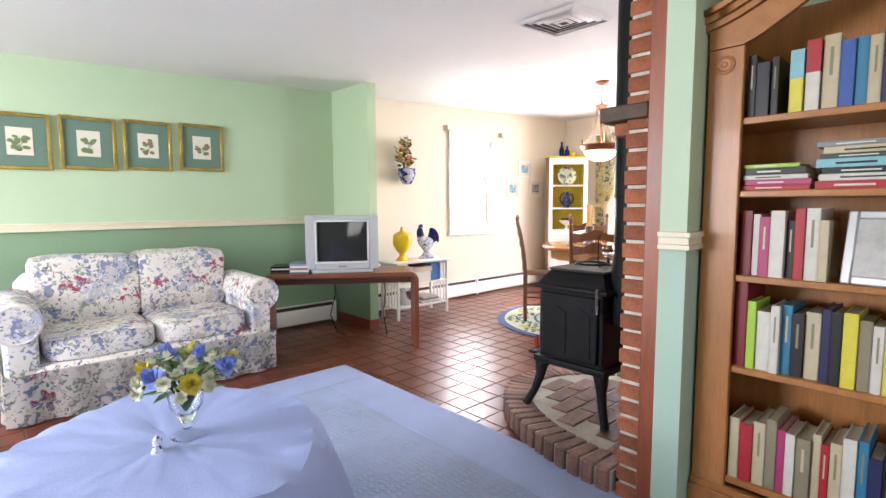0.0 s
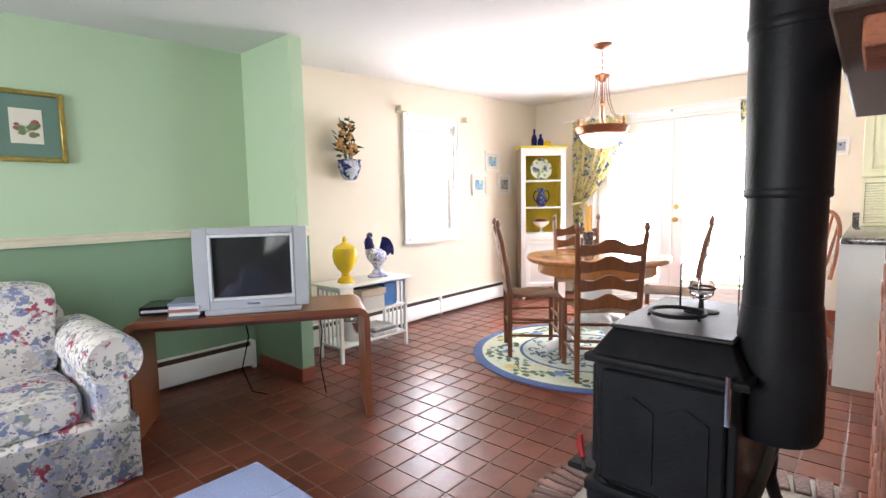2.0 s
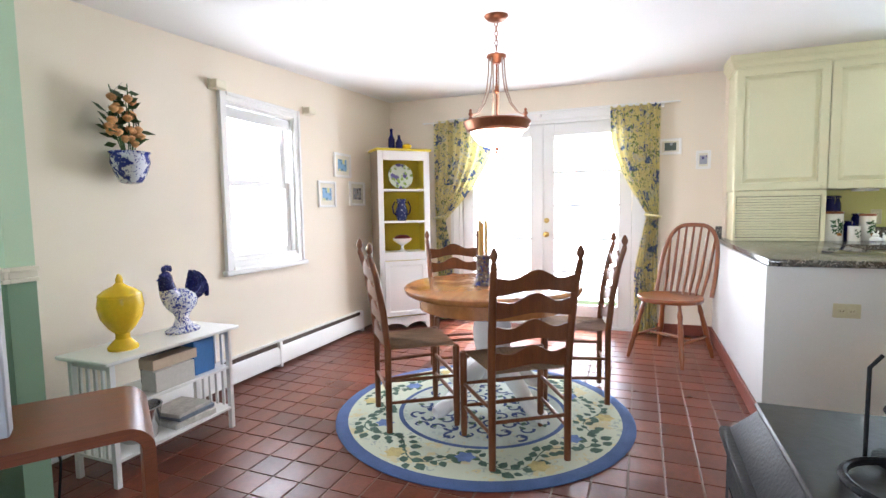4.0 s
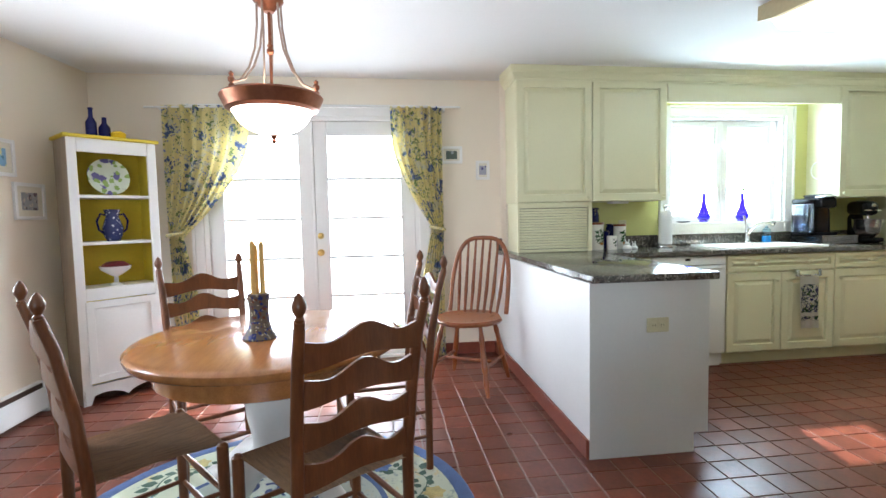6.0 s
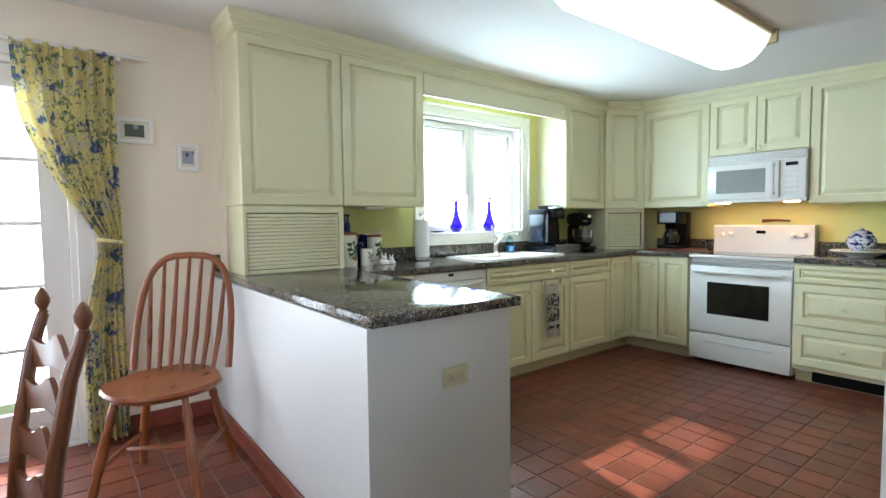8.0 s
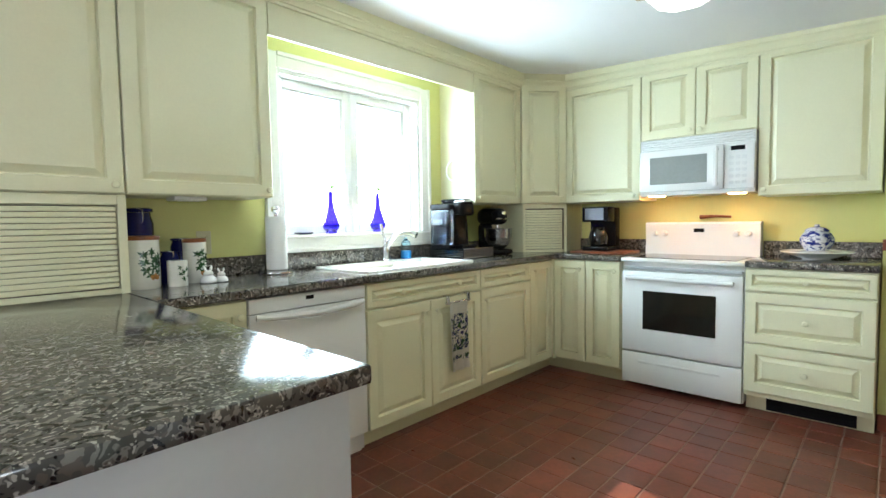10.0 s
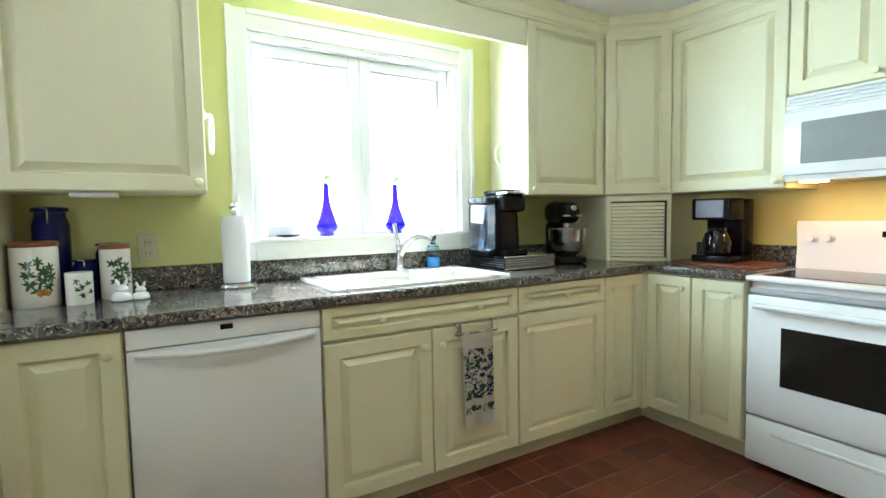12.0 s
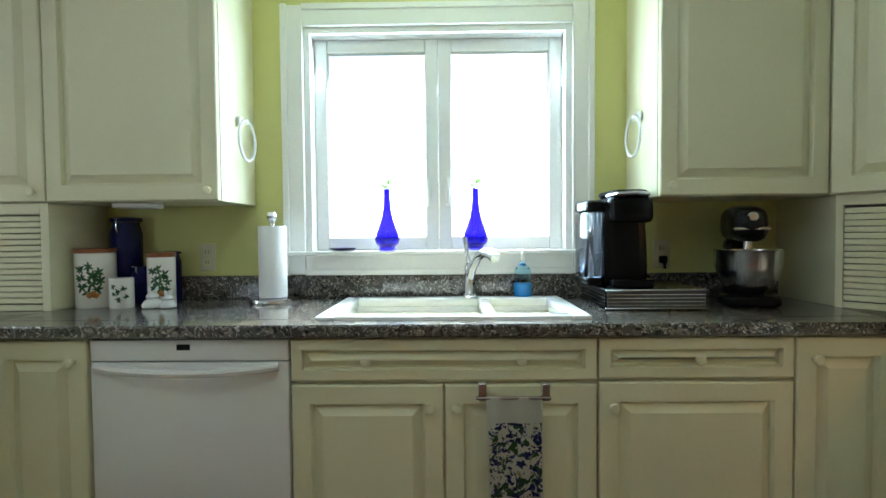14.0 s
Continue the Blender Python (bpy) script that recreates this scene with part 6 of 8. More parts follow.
# waterfall desk, turned to face the room
dm_ = pose(1.35, 3.60, 0, 0, 0, -34.5)
dk = thing("desk", "reddish teak desk with rounded corners and slab ends", "desk", dm_)
DL, DD, DH, DT = 1.19, 0.41, 0.615, 0.032
prof = []
R = 0.07
for cx, a0, a1 in ((R, 180, 90), (DL - R, 90, 0)):
    for i in range(7):
        a = math.radians(a0 + (a1 - a0) * i / 6)
        prof.append((cx + R * math.cos(a), DH - R + R * math.sin(a)))
inner = []
r2 = R - DT
for cx, a0, a1 in ((DL - R, 0, 90), (R, 90, 180)):
    for i in range(7):
        a = math.radians(a0 + (a1 - a0) * i / 6)
        inner.append((cx + r2 * math.cos(a), DH - R + r2 * math.sin(a)))
part("frame", PR([(0, 0)] + prof + [(DL, 0), (DL - DT, 0)] + inner + [(DT, 0)], "y", 0, DD), DESKWOOD, dk)
part("rear_rail", BX(DT, DL - DT, DD - 0.03, DD - 0.01, DH - 0.14, DH - DT - 0.001, 0.002), DESKWOOD, dk)

tv = thing("television", "silver tube television with a grey screen", "television", dm_ @ pose(0.33, 0.035, DH))
TVW, TVH = 0.55, 0.445
bm = bmesh.new()
for x0, x1, z0, z1 in ((0, 0.07, 0.03, TVH), (TVW - 0.07, TVW, 0.03, TVH), (0.07, TVW - 0.07, TVH - 0.035, TVH), (0.07, TVW - 0.07, 0.03, 0.075)):
    box(bm, x0, x1, 0.0, 0.06, z0, z1, 0.004)
part("front_frame", bm, SILVER, tv)
bm = bmesh.new()
for x0, x1, z0, z1 in ((0.07, 0.085, 0.075, TVH - 0.035), (TVW - 0.085, TVW - 0.07, 0.075, TVH - 0.035), (0.085, TVW - 0.085, TVH - 0.05, TVH - 0.035), (0.085, TVW - 0.085, 0.075, 0.09)):
    box(bm, x0, x1, -0.004, 0.05, z0, z1, 0.003)
part("screen_bezel", bm, mat("pale_silver_plastic", (0.62, 0.63, 0.64), 0.35), tv)
bm = bmesh.new()
n = 12
g = [[bm.verts.new((0.085 + (TVW - 0.17) * i / n, 0.03 - 0.022 * (1 - (2 * i / n - 1) ** 2) * (1 - 0.3 * (2 * j / n - 1) ** 2), 0.09 + (TVH - 0.14) * j / n)) for j in range(n + 1)] for i in range(n + 1)]
for i in range(n):
    for j in range(n):
        bm.faces.new((g[i][j], g[i + 1][j], g[i + 1][j + 1], g[i][j + 1]))
part("screen", bm, SCREEN, tv, "dark curved glass screen")
bm = bmesh.new()
ring = lambda y, m_: [bm.verts.new((x, y, z)) for x, z in ((m_, 0.03 + m_ * 0.3), (TVW - m_, 0.03 + m_ * 0.3), (TVW - m_, TVH - m_ * 0.8), (m_, TVH - m_ * 0.8))]
rs_ = [ring(0.06, 0.004), ring(0.16, 0.02), ring(0.34, 0.11), ring(0.345, 0.12)]
for a, b in zip(rs_, rs_[1:]):
    for i in range(4):
        bm.faces.new((a[i], a[(i + 1) % 4], b[(i + 1) % 4], b[i]))
bm.faces.new(rs_[0]), bm.faces.new(rs_[-1])
part("cabinet", bm, SILVER, tv)
part("foot", BX(0.04, TVW - 0.04, 0.005, 0.25, 0.0, 0.032, 0.006), SILVER, tv)
part("badge", BX(TVW / 2 - 0.03, TVW / 2 + 0.03, -0.002, 0.002, 0.05, 0.058), CHROME, tv)

vp = thing("disc_player", "flat black disc player on the desk", "disc player", dm_ @ pose(0.05, 0.12, DH))
part("case", BX(0, 0.21, 0, 0.2, 0.006, 0.05, 0.004), BLACK, vp)
part("front_strip", BX(0.01, 0.20, -0.002, 0.002, 0.022, 0.034), SILVER, vp)
for k in range(5):
    ds = thing("disc_case", "stacked plastic disc case", "disc case", dm_ @ pose(0.205 + 0.006 * (k % 2), 0.02 + 0.004 * k, DH + 0.0155 * k, 0, 0, 3 * (k % 3) - 3), "stack of disc cases")
    part("case", BX(0, 0.14, 0, 0.19, 0, 0.015, 0.001), mat("disc_case_plastic", ((0.10, 0.10, 0.12), (0.62, 0.62, 0.6), (0.35, 0.12, 0.1), (0.6, 0.6, 0.62), (0.2, 0.22, 0.3))[k], 0.35), ds)
cb = thing("cable", "black television cable hanging behind the desk", "cable")
part("cord", TU([dm_ @ Vector(p) for p in ((0.5, 0.38, 0.57), (0.52, 0.42, 0.4), (0.47, 0.45, 0.2), (0.52, 0.46, 0.05), (0.6, 0.5, 0.008))], 0.004, 6), BLACK, cb)
cb2 = thing("cable", "black television cable hanging behind the desk", "cable")
part("cord", TU([dm_ @ Vector(p) for p in ((0.92, 0.38, 0.57), (0.94, 0.42, 0.4), (0.92, 0.43, 0.2), (0.95, 0.42, 0.008))], 0.004, 6), BLACK, cb2)

# blue rug and draped table
rgm = thing("area_rug", "pale blue woven area rug with a plain border", "rug", pose(0, 0, 0.0))
RX0, RX1, RY0, RY1, BW = -1.25, 1.68, 0.35, 2.97, 0.30
bm = bmesh.new()
for a in ((RX0, RX1, RY0, RY0 + BW), (RX0, RX1, RY1 - BW, RY1), (RX0, RX0 + BW, RY0 + BW, RY1 - BW), (RX1 - BW, RX1, RY0 + BW, RY1 - BW)):
    box(bm, *a, 0.0, 0.011, 0.003)
part("border", bm, BLUERUGEDGE, rgm)
part("field", BX(RX0 + BW, RX1 - BW, RY0 + BW, RY1 - BW, 0.0, 0.0095), BLUERUG, rgm)
bm = bmesh.new()
random.seed(4)
for i in range(34):
    for j in range(26):
        if random.random() < 0.75:
            x, y = RX1 - BW - 0.06 - j * 0.026, RY0 + BW + 0.35 + i * 0.04
            box(bm, x, x + 0.015, y, y + 0.026, 0.009, 0.0112)
tagged(part("raised_weave", bm, mat("grey_rug_weave", (0.37, 0.43, 0.57), 0.97, fine=150, bump=0.4), rgm), kind="stuff")

CXc, CYc = 0.20, 1.42
tc_ = thing("coffee_table", "low round table under a pale blue cloth", "table", pose(CXc, CYc, 0.011))
part("tabletop", LA([(0.0, 0.465), (0.36, 0.465), (0.37, 0.475), (0.37, 0.485), (0.0, 0.488)], 40, sx=1.0, sy=1.15), DESKWOOD, tc_)
part("pedestal", LA([(0.2, 0), (0.2, 0.03), (0.05, 0.06), (0.05, 0.44), (0.12, 0.465)], 20), DESKWOOD, tc_)
tcl = thing("tablecloth", "pale blue cotton cloth draped to the floor", "tablecloth", pose(CXc, CYc, 0.011))
bm = bmesh.new()
na, rings_ = 140, []
prof = [(0.0, 0.494), (0.05, 0.494), (0.1, 0.494), (0.15, 0.494), (0.2, 0.4945), (0.25, 0.494), (0.3, 0.494), (0.335, 0.493), (0.365, 0.491), (0.39, 0.478), (0.402, 0.44), (0.418, 0.38), (0.435, 0.30), (0.452, 0.20), (0.468, 0.10), (0.482, 0.012)]
for r, z in prof[1:]:
    ring_ = []
    for i in range(na):
        a = 2 * math.pi * i / na
        d = max(0.0, (0.48 - z) / 0.48)
        f = d * (0.055 * math.sin(a * 9 + 0.8 * math.sin(a * 2)) * abs(math.sin(a * 2.5 + 0.4)) + 0.028 * math.sin(a * 17 + 1.3 + 3 * z)) + (0.010 * math.sin(a * 5 + r * 20) if z > 0.48 else 0)
        ring_.append(bm.verts.new(((r + f) * math.cos(a), (r + f) * 1.15 * math.sin(a), z + (0.014 * abs(noise.noise(Vector((r * 9 * math.cos(a), r * 9 * math.sin(a), 3)))) ** 0.6 + 0.012 * (r / 0.36) * (1 - abs(noise.noise(Vector((r * 5 * math.cos(a) + r * 3 * math.sin(a), r * 11 * math.sin(a), 7))))) ** 5 if z > 0.48 else 0))))
    rings_.append(ring_)
mid_ = bm.verts.new((0, 0, 0.494))
for i in range(na):
    bm.faces.new((mid_, rings_[0][i], rings_[0][(i + 1) % na]))
for a, b in zip(rings_, rings_[1:]):
    for i in range(na):
        bm.faces.new((a[i], b[i], b[(i + 1) % na], a[(i + 1) % na]))
part("cloth", bm, CLOTH, tcl)

fv = thing("flower_vase", "clear glass vase with blue and yellow silk flowers", "vase", pose(0.24, 1.42, 0.507) @ Matrix.Scale(0.84, 4))
part("vase", LA([(0.045, 0.0), (0.05, 0.006), (0.035, 0.018), (0.014, 0.03), (0.014, 0.05), (0.03, 0.075), (0.05, 0.11), (0.055, 0.15), (0.065, 0.17), (0.062, 0.17), (0.05, 0.15), (0.046, 0.115), (0.024, 0.082), (0.0, 0.078)], 28), CLEAR, fv, "clear footed glass vase")
random.seed(21)
stems, leaves = bmesh.new(), bmesh.new()
blossom_list = []
for k in range(30):
    a = k * 2.4
    r = 0.02 + 0.13 * math.sqrt((k + 0.5) / 30)
    tip = Vector((r * math.cos(a), r * math.sin(a), 0.275 - 0.55 * r + random.uniform(-0.015, 0.02)))
    tube(stems, [(0.004 * math.cos(a), 0.004 * math.sin(a), 0.09), Vector((0.35 * tip.x, 0.35 * tip.y, 0.18)), tip], 0.0025, 5)
    bmk = bmesh.new()
    blossom_list.append((("blue", "white", "white", "yellow", "white", "white")[k % 6], bmk))
    size = (0.040, 0.022, 0.026, 0.040, 0.022, 0.024)[k % 6]
    out_ = (tip - Vector((0, 0, 0.12))).normalized()
    for layer, (rr, zz, cnt) in enumerate(((1.0, 0.0, 7), (0.72, 0.25, 6), (0.4, 0.45, 5))):
        for q in range(cnt):
            b_ = 2 * math.pi * q / cnt + layer
            s1 = out_.orthogonal().normalized()
            s2 = out_.cross(s1)
            d = (s1 * math.cos(b_) + s2 * math.sin(b_))
            base = tip + out_ * size * zz * 0.6
            e = base + d * size * rr + out_ * size * (0.25 + 0.5 * layer)
            sd_ = out_.cross(d) * size * 0.42
            m1 = base.lerp(e, 0.6)
            bmk.faces.new([bmk.verts.new(v) for v in (base, m1 + sd_, e, m1 - sd_)])
for k in range(46):
    a = k * 1.9
    p = Vector((0.05 * math.cos(a), 0.05 * math.sin(a), random.uniform(0.16, 0.24)))
    d = Vector((math.cos(a), math.sin(a), random.uniform(0.0, 0.7))).normalized()
    s1 = d.cross(Vector((0, 0, 1))).normalized() * 0.016
    L_ = random.uniform(0.06, 0.10)
    leaves.faces.new([leaves.verts.new(v) for v in (p, p + d * L_ * 0.5 + s1, p + d * L_ - Vector((0, 0, 0.01)), p + d * L_ * 0.5 - s1)])
part("stem_bunch", stems, LEAF, fv)
tagged(part("foliage", leaves, SPRIG, fv), kind="stuff")
PETAL = {"blue": mat("blue_petals", (0.20, 0.30, 0.72), 0.7, vary=0.2, scale=40), "yellow": mat("yellow_petals", (0.72, 0.60, 0.10), 0.7, vary=0.2, scale=40), "white": mat("white_petals", (0.70, 0.72, 0.55), 0.7, vary=0.1, scale=40)}
for tint_, bmk in blossom_list:
    part("blossom", bmk, PETAL[tint_], fv, tint_ + " silk blossom")
eg = thing("figurine", "tiny blue and white china figurine by the vase", "figurine", pose(0.155, 1.365, 0.507))
part("body", LA([(0.014, 0), (0.016, 0.01), (0.01, 0.025), (0.012, 0.04), (0, 0.052)], 12), DELFT, eg)

# bookcase; faces -x, local x runs to world -y
bc = thing("bookcase", "honey pine bookcase with arched top, full of books", "bookcase", pose(1.66, 0.622, 0, 0, 0, -90))
BWd, BD, BHt = 0.98, 0.295, 1.70
part("side_panel", BX(0, 0.022, 0.02, BD, 0, BHt), PINE, bc)
part("side_panel", BX(BWd - 0.022, BWd, 0.02, BD, 0, BHt), PINE, bc)
part("back_panel", BX(0.022, BWd - 0.022, BD - 0.01, BD, 0.06, BHt + 0.1), PINE, bc)
for x in (0, BWd - 0.105):
    stl = part("stile", BX(x, x + 0.105, 0, 0.02, 0.10, 1.638, 0.003), PINE, bc)
    part("rosette", lathe(bmesh.new(), [(0.03, 0), (0.03, 0.004), (0.022, 0.007), (0.019, 0.004), (0.01, 0.004), (0.006, 0.008), (0, 0.008)], 24, (x + 0.05, 0.0, 1.585), pose(0, 0, 0, 90)), PINE, stl)
def arch(u):
    return 0.16 * math.sin(math.pi * max(0.0, min(1.0, u))) ** 1.5


bm = bmesh.new()
n = 30
for i in range(n):
    u0, u1 = i / n, (i + 1) / n
    f0, f1 = (1.64 + (0.0 if not 0.1 < u < 0.9 else 0.17 * math.sin(math.pi * (u - 0.1) / 0.8) ** 1.3) for u in (u0, u1))
    prism(bm, [(u0 * BWd, f0), (u1 * BWd, f1), (u1 * BWd, 1.70 + arch(u1)), (u0 * BWd, 1.70 + arch(u0))], "y", 0.0, 0.021)
bmesh.ops.remove_doubles(bm, verts=bm.verts, dist=1e-5)
part("arched_fascia", bm, PINE_SHELF, bc)
bm = bmesh.new()
for off, z0, z1 in ((0.012, 0.0, 0.02), (0.024, 0.02, 0.04), (0.036, 0.04, 0.058)):
    for i in range(n):
        u0, u1 = i / n, (i + 1) / n
        x0, x1 = -off + u0 * (BWd + 2 * off), -off + u1 * (BWd + 2 * off)
        prism(bm, [(x0, 1.70 + arch(u0) + z0), (x1, 1.70 + arch(u1) + z0), (x1, 1.70 + arch(u1) + z1), (x0, 1.70 + arch(u0) + z1)], "y", -off, 0.06)
bmesh.ops.remove_doubles(bm, verts=bm.verts, dist=1e-5)
part("cornice", bm, PINE_SHELF, bc, "stepped arched cornice")
part("plinth", box(BX(-0.008, BWd + 0.008, -0.012, BD, 0, 0.155, 0.004), -0.004, BWd + 0.004, -0.006, 0.02, 0.155, 0.178, 0.003), PINE_SHELF, bc)
SHELVES = (0.212, 0.598, 0.905, 1.18, 1.412)
for z in SHELVES:
    part("shelf", BX(0.022, BWd - 0.022, 0.012, BD - 0.01, z - 0.022, z, 0.003), PINE_SHELF, bc)

BOOKMATS = {}
def book_mat(col):
    if col not in BOOKMATS:
        BOOKMATS[col] = mat("book_cloth", col, 0.45, vary=0.06, scale=20, bump=0.03)
    return BOOKMATS[col]


PAL = {"k": (0.012, 0.012, 0.014), "w": (0.62, 0.60, 0.54), "r": (0.42, 0.02, 0.03), "d": (0.20, 0.01, 0.015), "b": (0.03, 0.10, 0.36), "n": (0.02, 0.025, 0.09), "y": (0.66, 0.58, 0.06), "c": (0.52, 0.45, 0.29), "t": (0.02, 0.20, 0.34), "g": (0.08, 0.16, 0.06), "l": (0.34, 0.56, 0.05), "o": (0.42, 0.08, 0.02), "p": (0.42, 0.04, 0.14), "v": (0.20, 0.14, 0.38), "s": (0.24, 0.25, 0.26), "e": (0.05, 0.06, 0.06), "h": (0.20, 0.48, 0.54), "m": (0.25, 0.22, 0.14)}
bm_local = bc.matrix_basis


def book(x, z, w, h, d, col, lean=0.0, flat=False, second=None, title="w", off=0.03):
    """A hardback with pages and a title bar on the spine; x is its left edge along the shelf."""
    m = bm_local @ pose(x, off, z) @ (pose(0, 0, 0, 0, lean, 0) if lean else Matrix())
    k = thing("book", "upright book on a pine bookcase shelf" if not flat else "flat stacked book on a pine bookcase shelf", "book", m, "books in the pine bookcase")
    dims = (w, d, h) if not flat else (h, d, w)
    bm = bmesh.new()
    if not flat:
        box(bm, 0, 0.003, 0.0, d, 0, h, 0.0008), box(bm, w - 0.003, w, 0.0, d, 0, h, 0.0008), box(bm, 0.003, w - 0.003, 0, 0.004, 0, h)
        pages = BX(0.003, w - 0.003, 0.004, d - 0.006, 0.003, h - 0.005)
        bar = BX(w * 0.40, w * 0.60, -0.0006, 0.0005, h * 0.46, h * 0.84)
    else:
        box(bm, 0, h, 0, d, 0, 0.003, 0.0008), box(bm, 0, h, 0, d, w - 0.003, w, 0.0008), box(bm, 0, h, 0, 0.004, 0.003, w - 0.003)
        pages = BX(0.004, h - 0.004, 0.004, d - 0.006, 0.003, w - 0.003)
        bar = BX(h * 0.2, h * 0.6, -0.0008, 0.0005, w * 0.36, w * 0.6)
    cv = part("cover", bm, book_mat(PAL[col]), k)
    part("page_block", pages, PAPER, k)
    if title:
        part("title_bar", bar, book_mat(PAL[title]), cv)
    if second:
        part("spine_band", BX(-0.0002, w + 0.0002, -0.0006, 0.03, h * 0.55, h + 0.0004), book_mat(PAL[second]), cv)
    return k


def shelf_row(z, text, x=0.030, hmax=0.21, seed=0, step=None):
    """text: letters of the palette, one a book."""
    rnd = random.Random(seed)
    for c in text:
        w = rnd.uniform(0.020, 0.040)
        h = hmax * rnd.uniform(0.82, 1.0)
        if x + w > BWd - 0.03:
            break
        if c == " ":
            x += 0.02
            continue
        dark = c in "kndebrvgtpm"
        book(x, z, w, h, rnd.uniform(0.15, 0.19), c, title=("c" if rnd.random() < 0.6 else "m") if dark and rnd.random() < 0.6 else "m" if not dark and rnd.random() < 0.4 else None, off=rnd.uniform(0.022, 0.045))
        x += w + rnd.uniform(0.0005, 0.002)


shelf_row(SHELVES[4], "kkk", 0.108, 0.20, 1)
book(0.222, SHELVES[4], 0.034, 0.185, 0.17, "y", second="h", title=None)
book(0.262, SHELVES[4], 0.034, 0.205, 0.17, "w", second="r", title=None)
shelf_row(SHELVES[4], "cbtcnkntwknkcnb", 0.300, 0.215, 2)
for k, (w, h, c) in enumerate(((0.016, 0.178, "r"), (0.018, 0.175, "p"), (0.014, 0.172, "w"), (0.022, 0.16, "k"), (0.012, 0.15, "l"))):
    book(0.110 + 0.006 * (k % 2), SHELVES[3] + sum((0.016, 0.018, 0.014, 0.022, 0.012)[:k]), w, h, 0.15, c, flat=True, title="w" if c not in "w" else "k")
for k, (w, h, c) in enumerate(((0.024, 0.23, "r"), (0.020, 0.25, "w"), (0.018, 0.22, "k"), (0.026, 0.23, "h"), (0.014, 0.22, "e"), (0.020, 0.24, "c"), (0.016, 0.22, "s"))):
    book(0.30 + 0.008 * (k % 3), SHELVES[3] + sum((0.024, 0.020, 0.018, 0.026, 0.014, 0.020, 0.016)[:k]), w, h, 0.16, c, flat=True, title="k" if c in "wch" else "w")
shelf_row(SHELVES[3], "gwbkrncywt", 0.58, 0.20, 3)
shelf_row(SHELVES[2], "dwpwkrwc", 0.108, 0.22, 5)
fr = thing("photo_frame", "silver photo frame leaning on a bookcase shelf", "photo frame", bm_local @ pose(0.375, 0.03, SHELVES[2], -12, 0, -8))
bm = bmesh.new()
for a in ((0, 0.025, -0.012, 0, 0, 0.215), (0.135, 0.16, -0.012, 0, 0, 0.215), (0.025, 0.135, -0.0118, 0, 0, 0.025), (0.025, 0.135, -0.0118, 0, 0.19, 0.215)):
    box(bm, *a, bevel=0.004)
part("frame", bm, SILVER, fr)
part("photo", BX(0.024, 0.136, -0.006, -0.003, 0.024, 0.191), mat("faded_print", (0.45, 0.44, 0.42), 0.2, vary=0.15, scale=12), fr)
shelf_row(SHELVES[2], "kwrbgcnwyk", 0.56, 0.20, 6)
book(0.106, SHELVES[1], 0.034, 0.285, 0.20, "d", title=None)
shelf_row(SHELVES[1], "lwwtkcnkymwykgo kwrbncwtk", 0.143, 0.225, 8)
shelf_row(SHELVES[0], "crcmpwmcrcwtnkcgrtckwb", 0.108, 0.235, 9)

# ---- brick chimney, hearth and stove ----
structure("chimney_core", BX(1.613, 3.00, 0.722, 0.868, 0, CZ), MORTAR, "grey mortar core of the brick chimney", "chimney")
mn = thing("mantel_shelf", "dark rough wooden mantel shelf on the brick chimney", "mantel", pose(1.605, 0.79, 1.44) @ Matrix.Scale(0.8, 4, (0, 0, 1)))
part("beam", BX(0, 1.32, 0.075, 0.19, 0, 0.072, 0.006), BEAM, mn)
part("return", BX(-0.012, 0.05, 0.0, 0.19, 0.001, 0.071, 0.006), BEAM, mn)
part("corbel", BX(0.03, 0.24, 0.085, 0.15, -0.06, -0.001, 0.004), BRICK, mn, "projecting brick under the beam")

# cast-iron stove; front to the north
sv = thing("wood_stove", "black cast-iron wood stove on curved legs", "stove", pose(1.93, 1.12, 0.10))
SVX, SVY, SZ0, SZ1 = 0.60, 0.38, 0.25, 0.63
part("firebox", BX(0.012, SVX - 0.012, 0.012, SVY - 0.012, SZ0, SZ1, 0.006), IRON, sv)
part("base_moulding", BX(-0.012, SVX + 0.012, -0.012, SVY + 0.012, SZ0 - 0.02, SZ0 + 0.015, 0.008, seg=2), IRON, sv)
part("top_moulding", BX(-0.015, SVX + 0.015, -0.015, SVY + 0.015, SZ1 - 0.015, SZ1 + 0.008, 0.007, seg=2), IRON, sv)
bm = bmesh.new()
lo = [bm.verts.new((x, y, SZ1 + 0.008)) for x, y in ((0, 0), (SVX, 0), (SVX, SVY), (0, SVY))]
hi = [bm.verts.new((x, y, SZ1 + 0.075)) for x, y in ((0.055, 0.04), (SVX - 0.055, 0.04), (SVX - 0.055, SVY - 0.04), (0.055, SVY - 0.04))]
for i in range(4):
    bm.faces.new((lo[i], lo[(i + 1) % 4], hi[(i + 1) % 4], hi[i]))
bm.faces.new(hi), bm.faces.new(lo[::-1])
bmesh.ops.bevel(bm, geom=bm.edges[:], offset=0.006, segments=2, affect="EDGES", profile=0.5)
part("hood", bm, IRON, sv)
part("top_plate", BX(0.05, SVX - 0.05, 0.035, SVY - 0.035, SZ1 + 0.076, SZ1 + 0.088, 0.004), STONE, sv, "grey stone top plate")
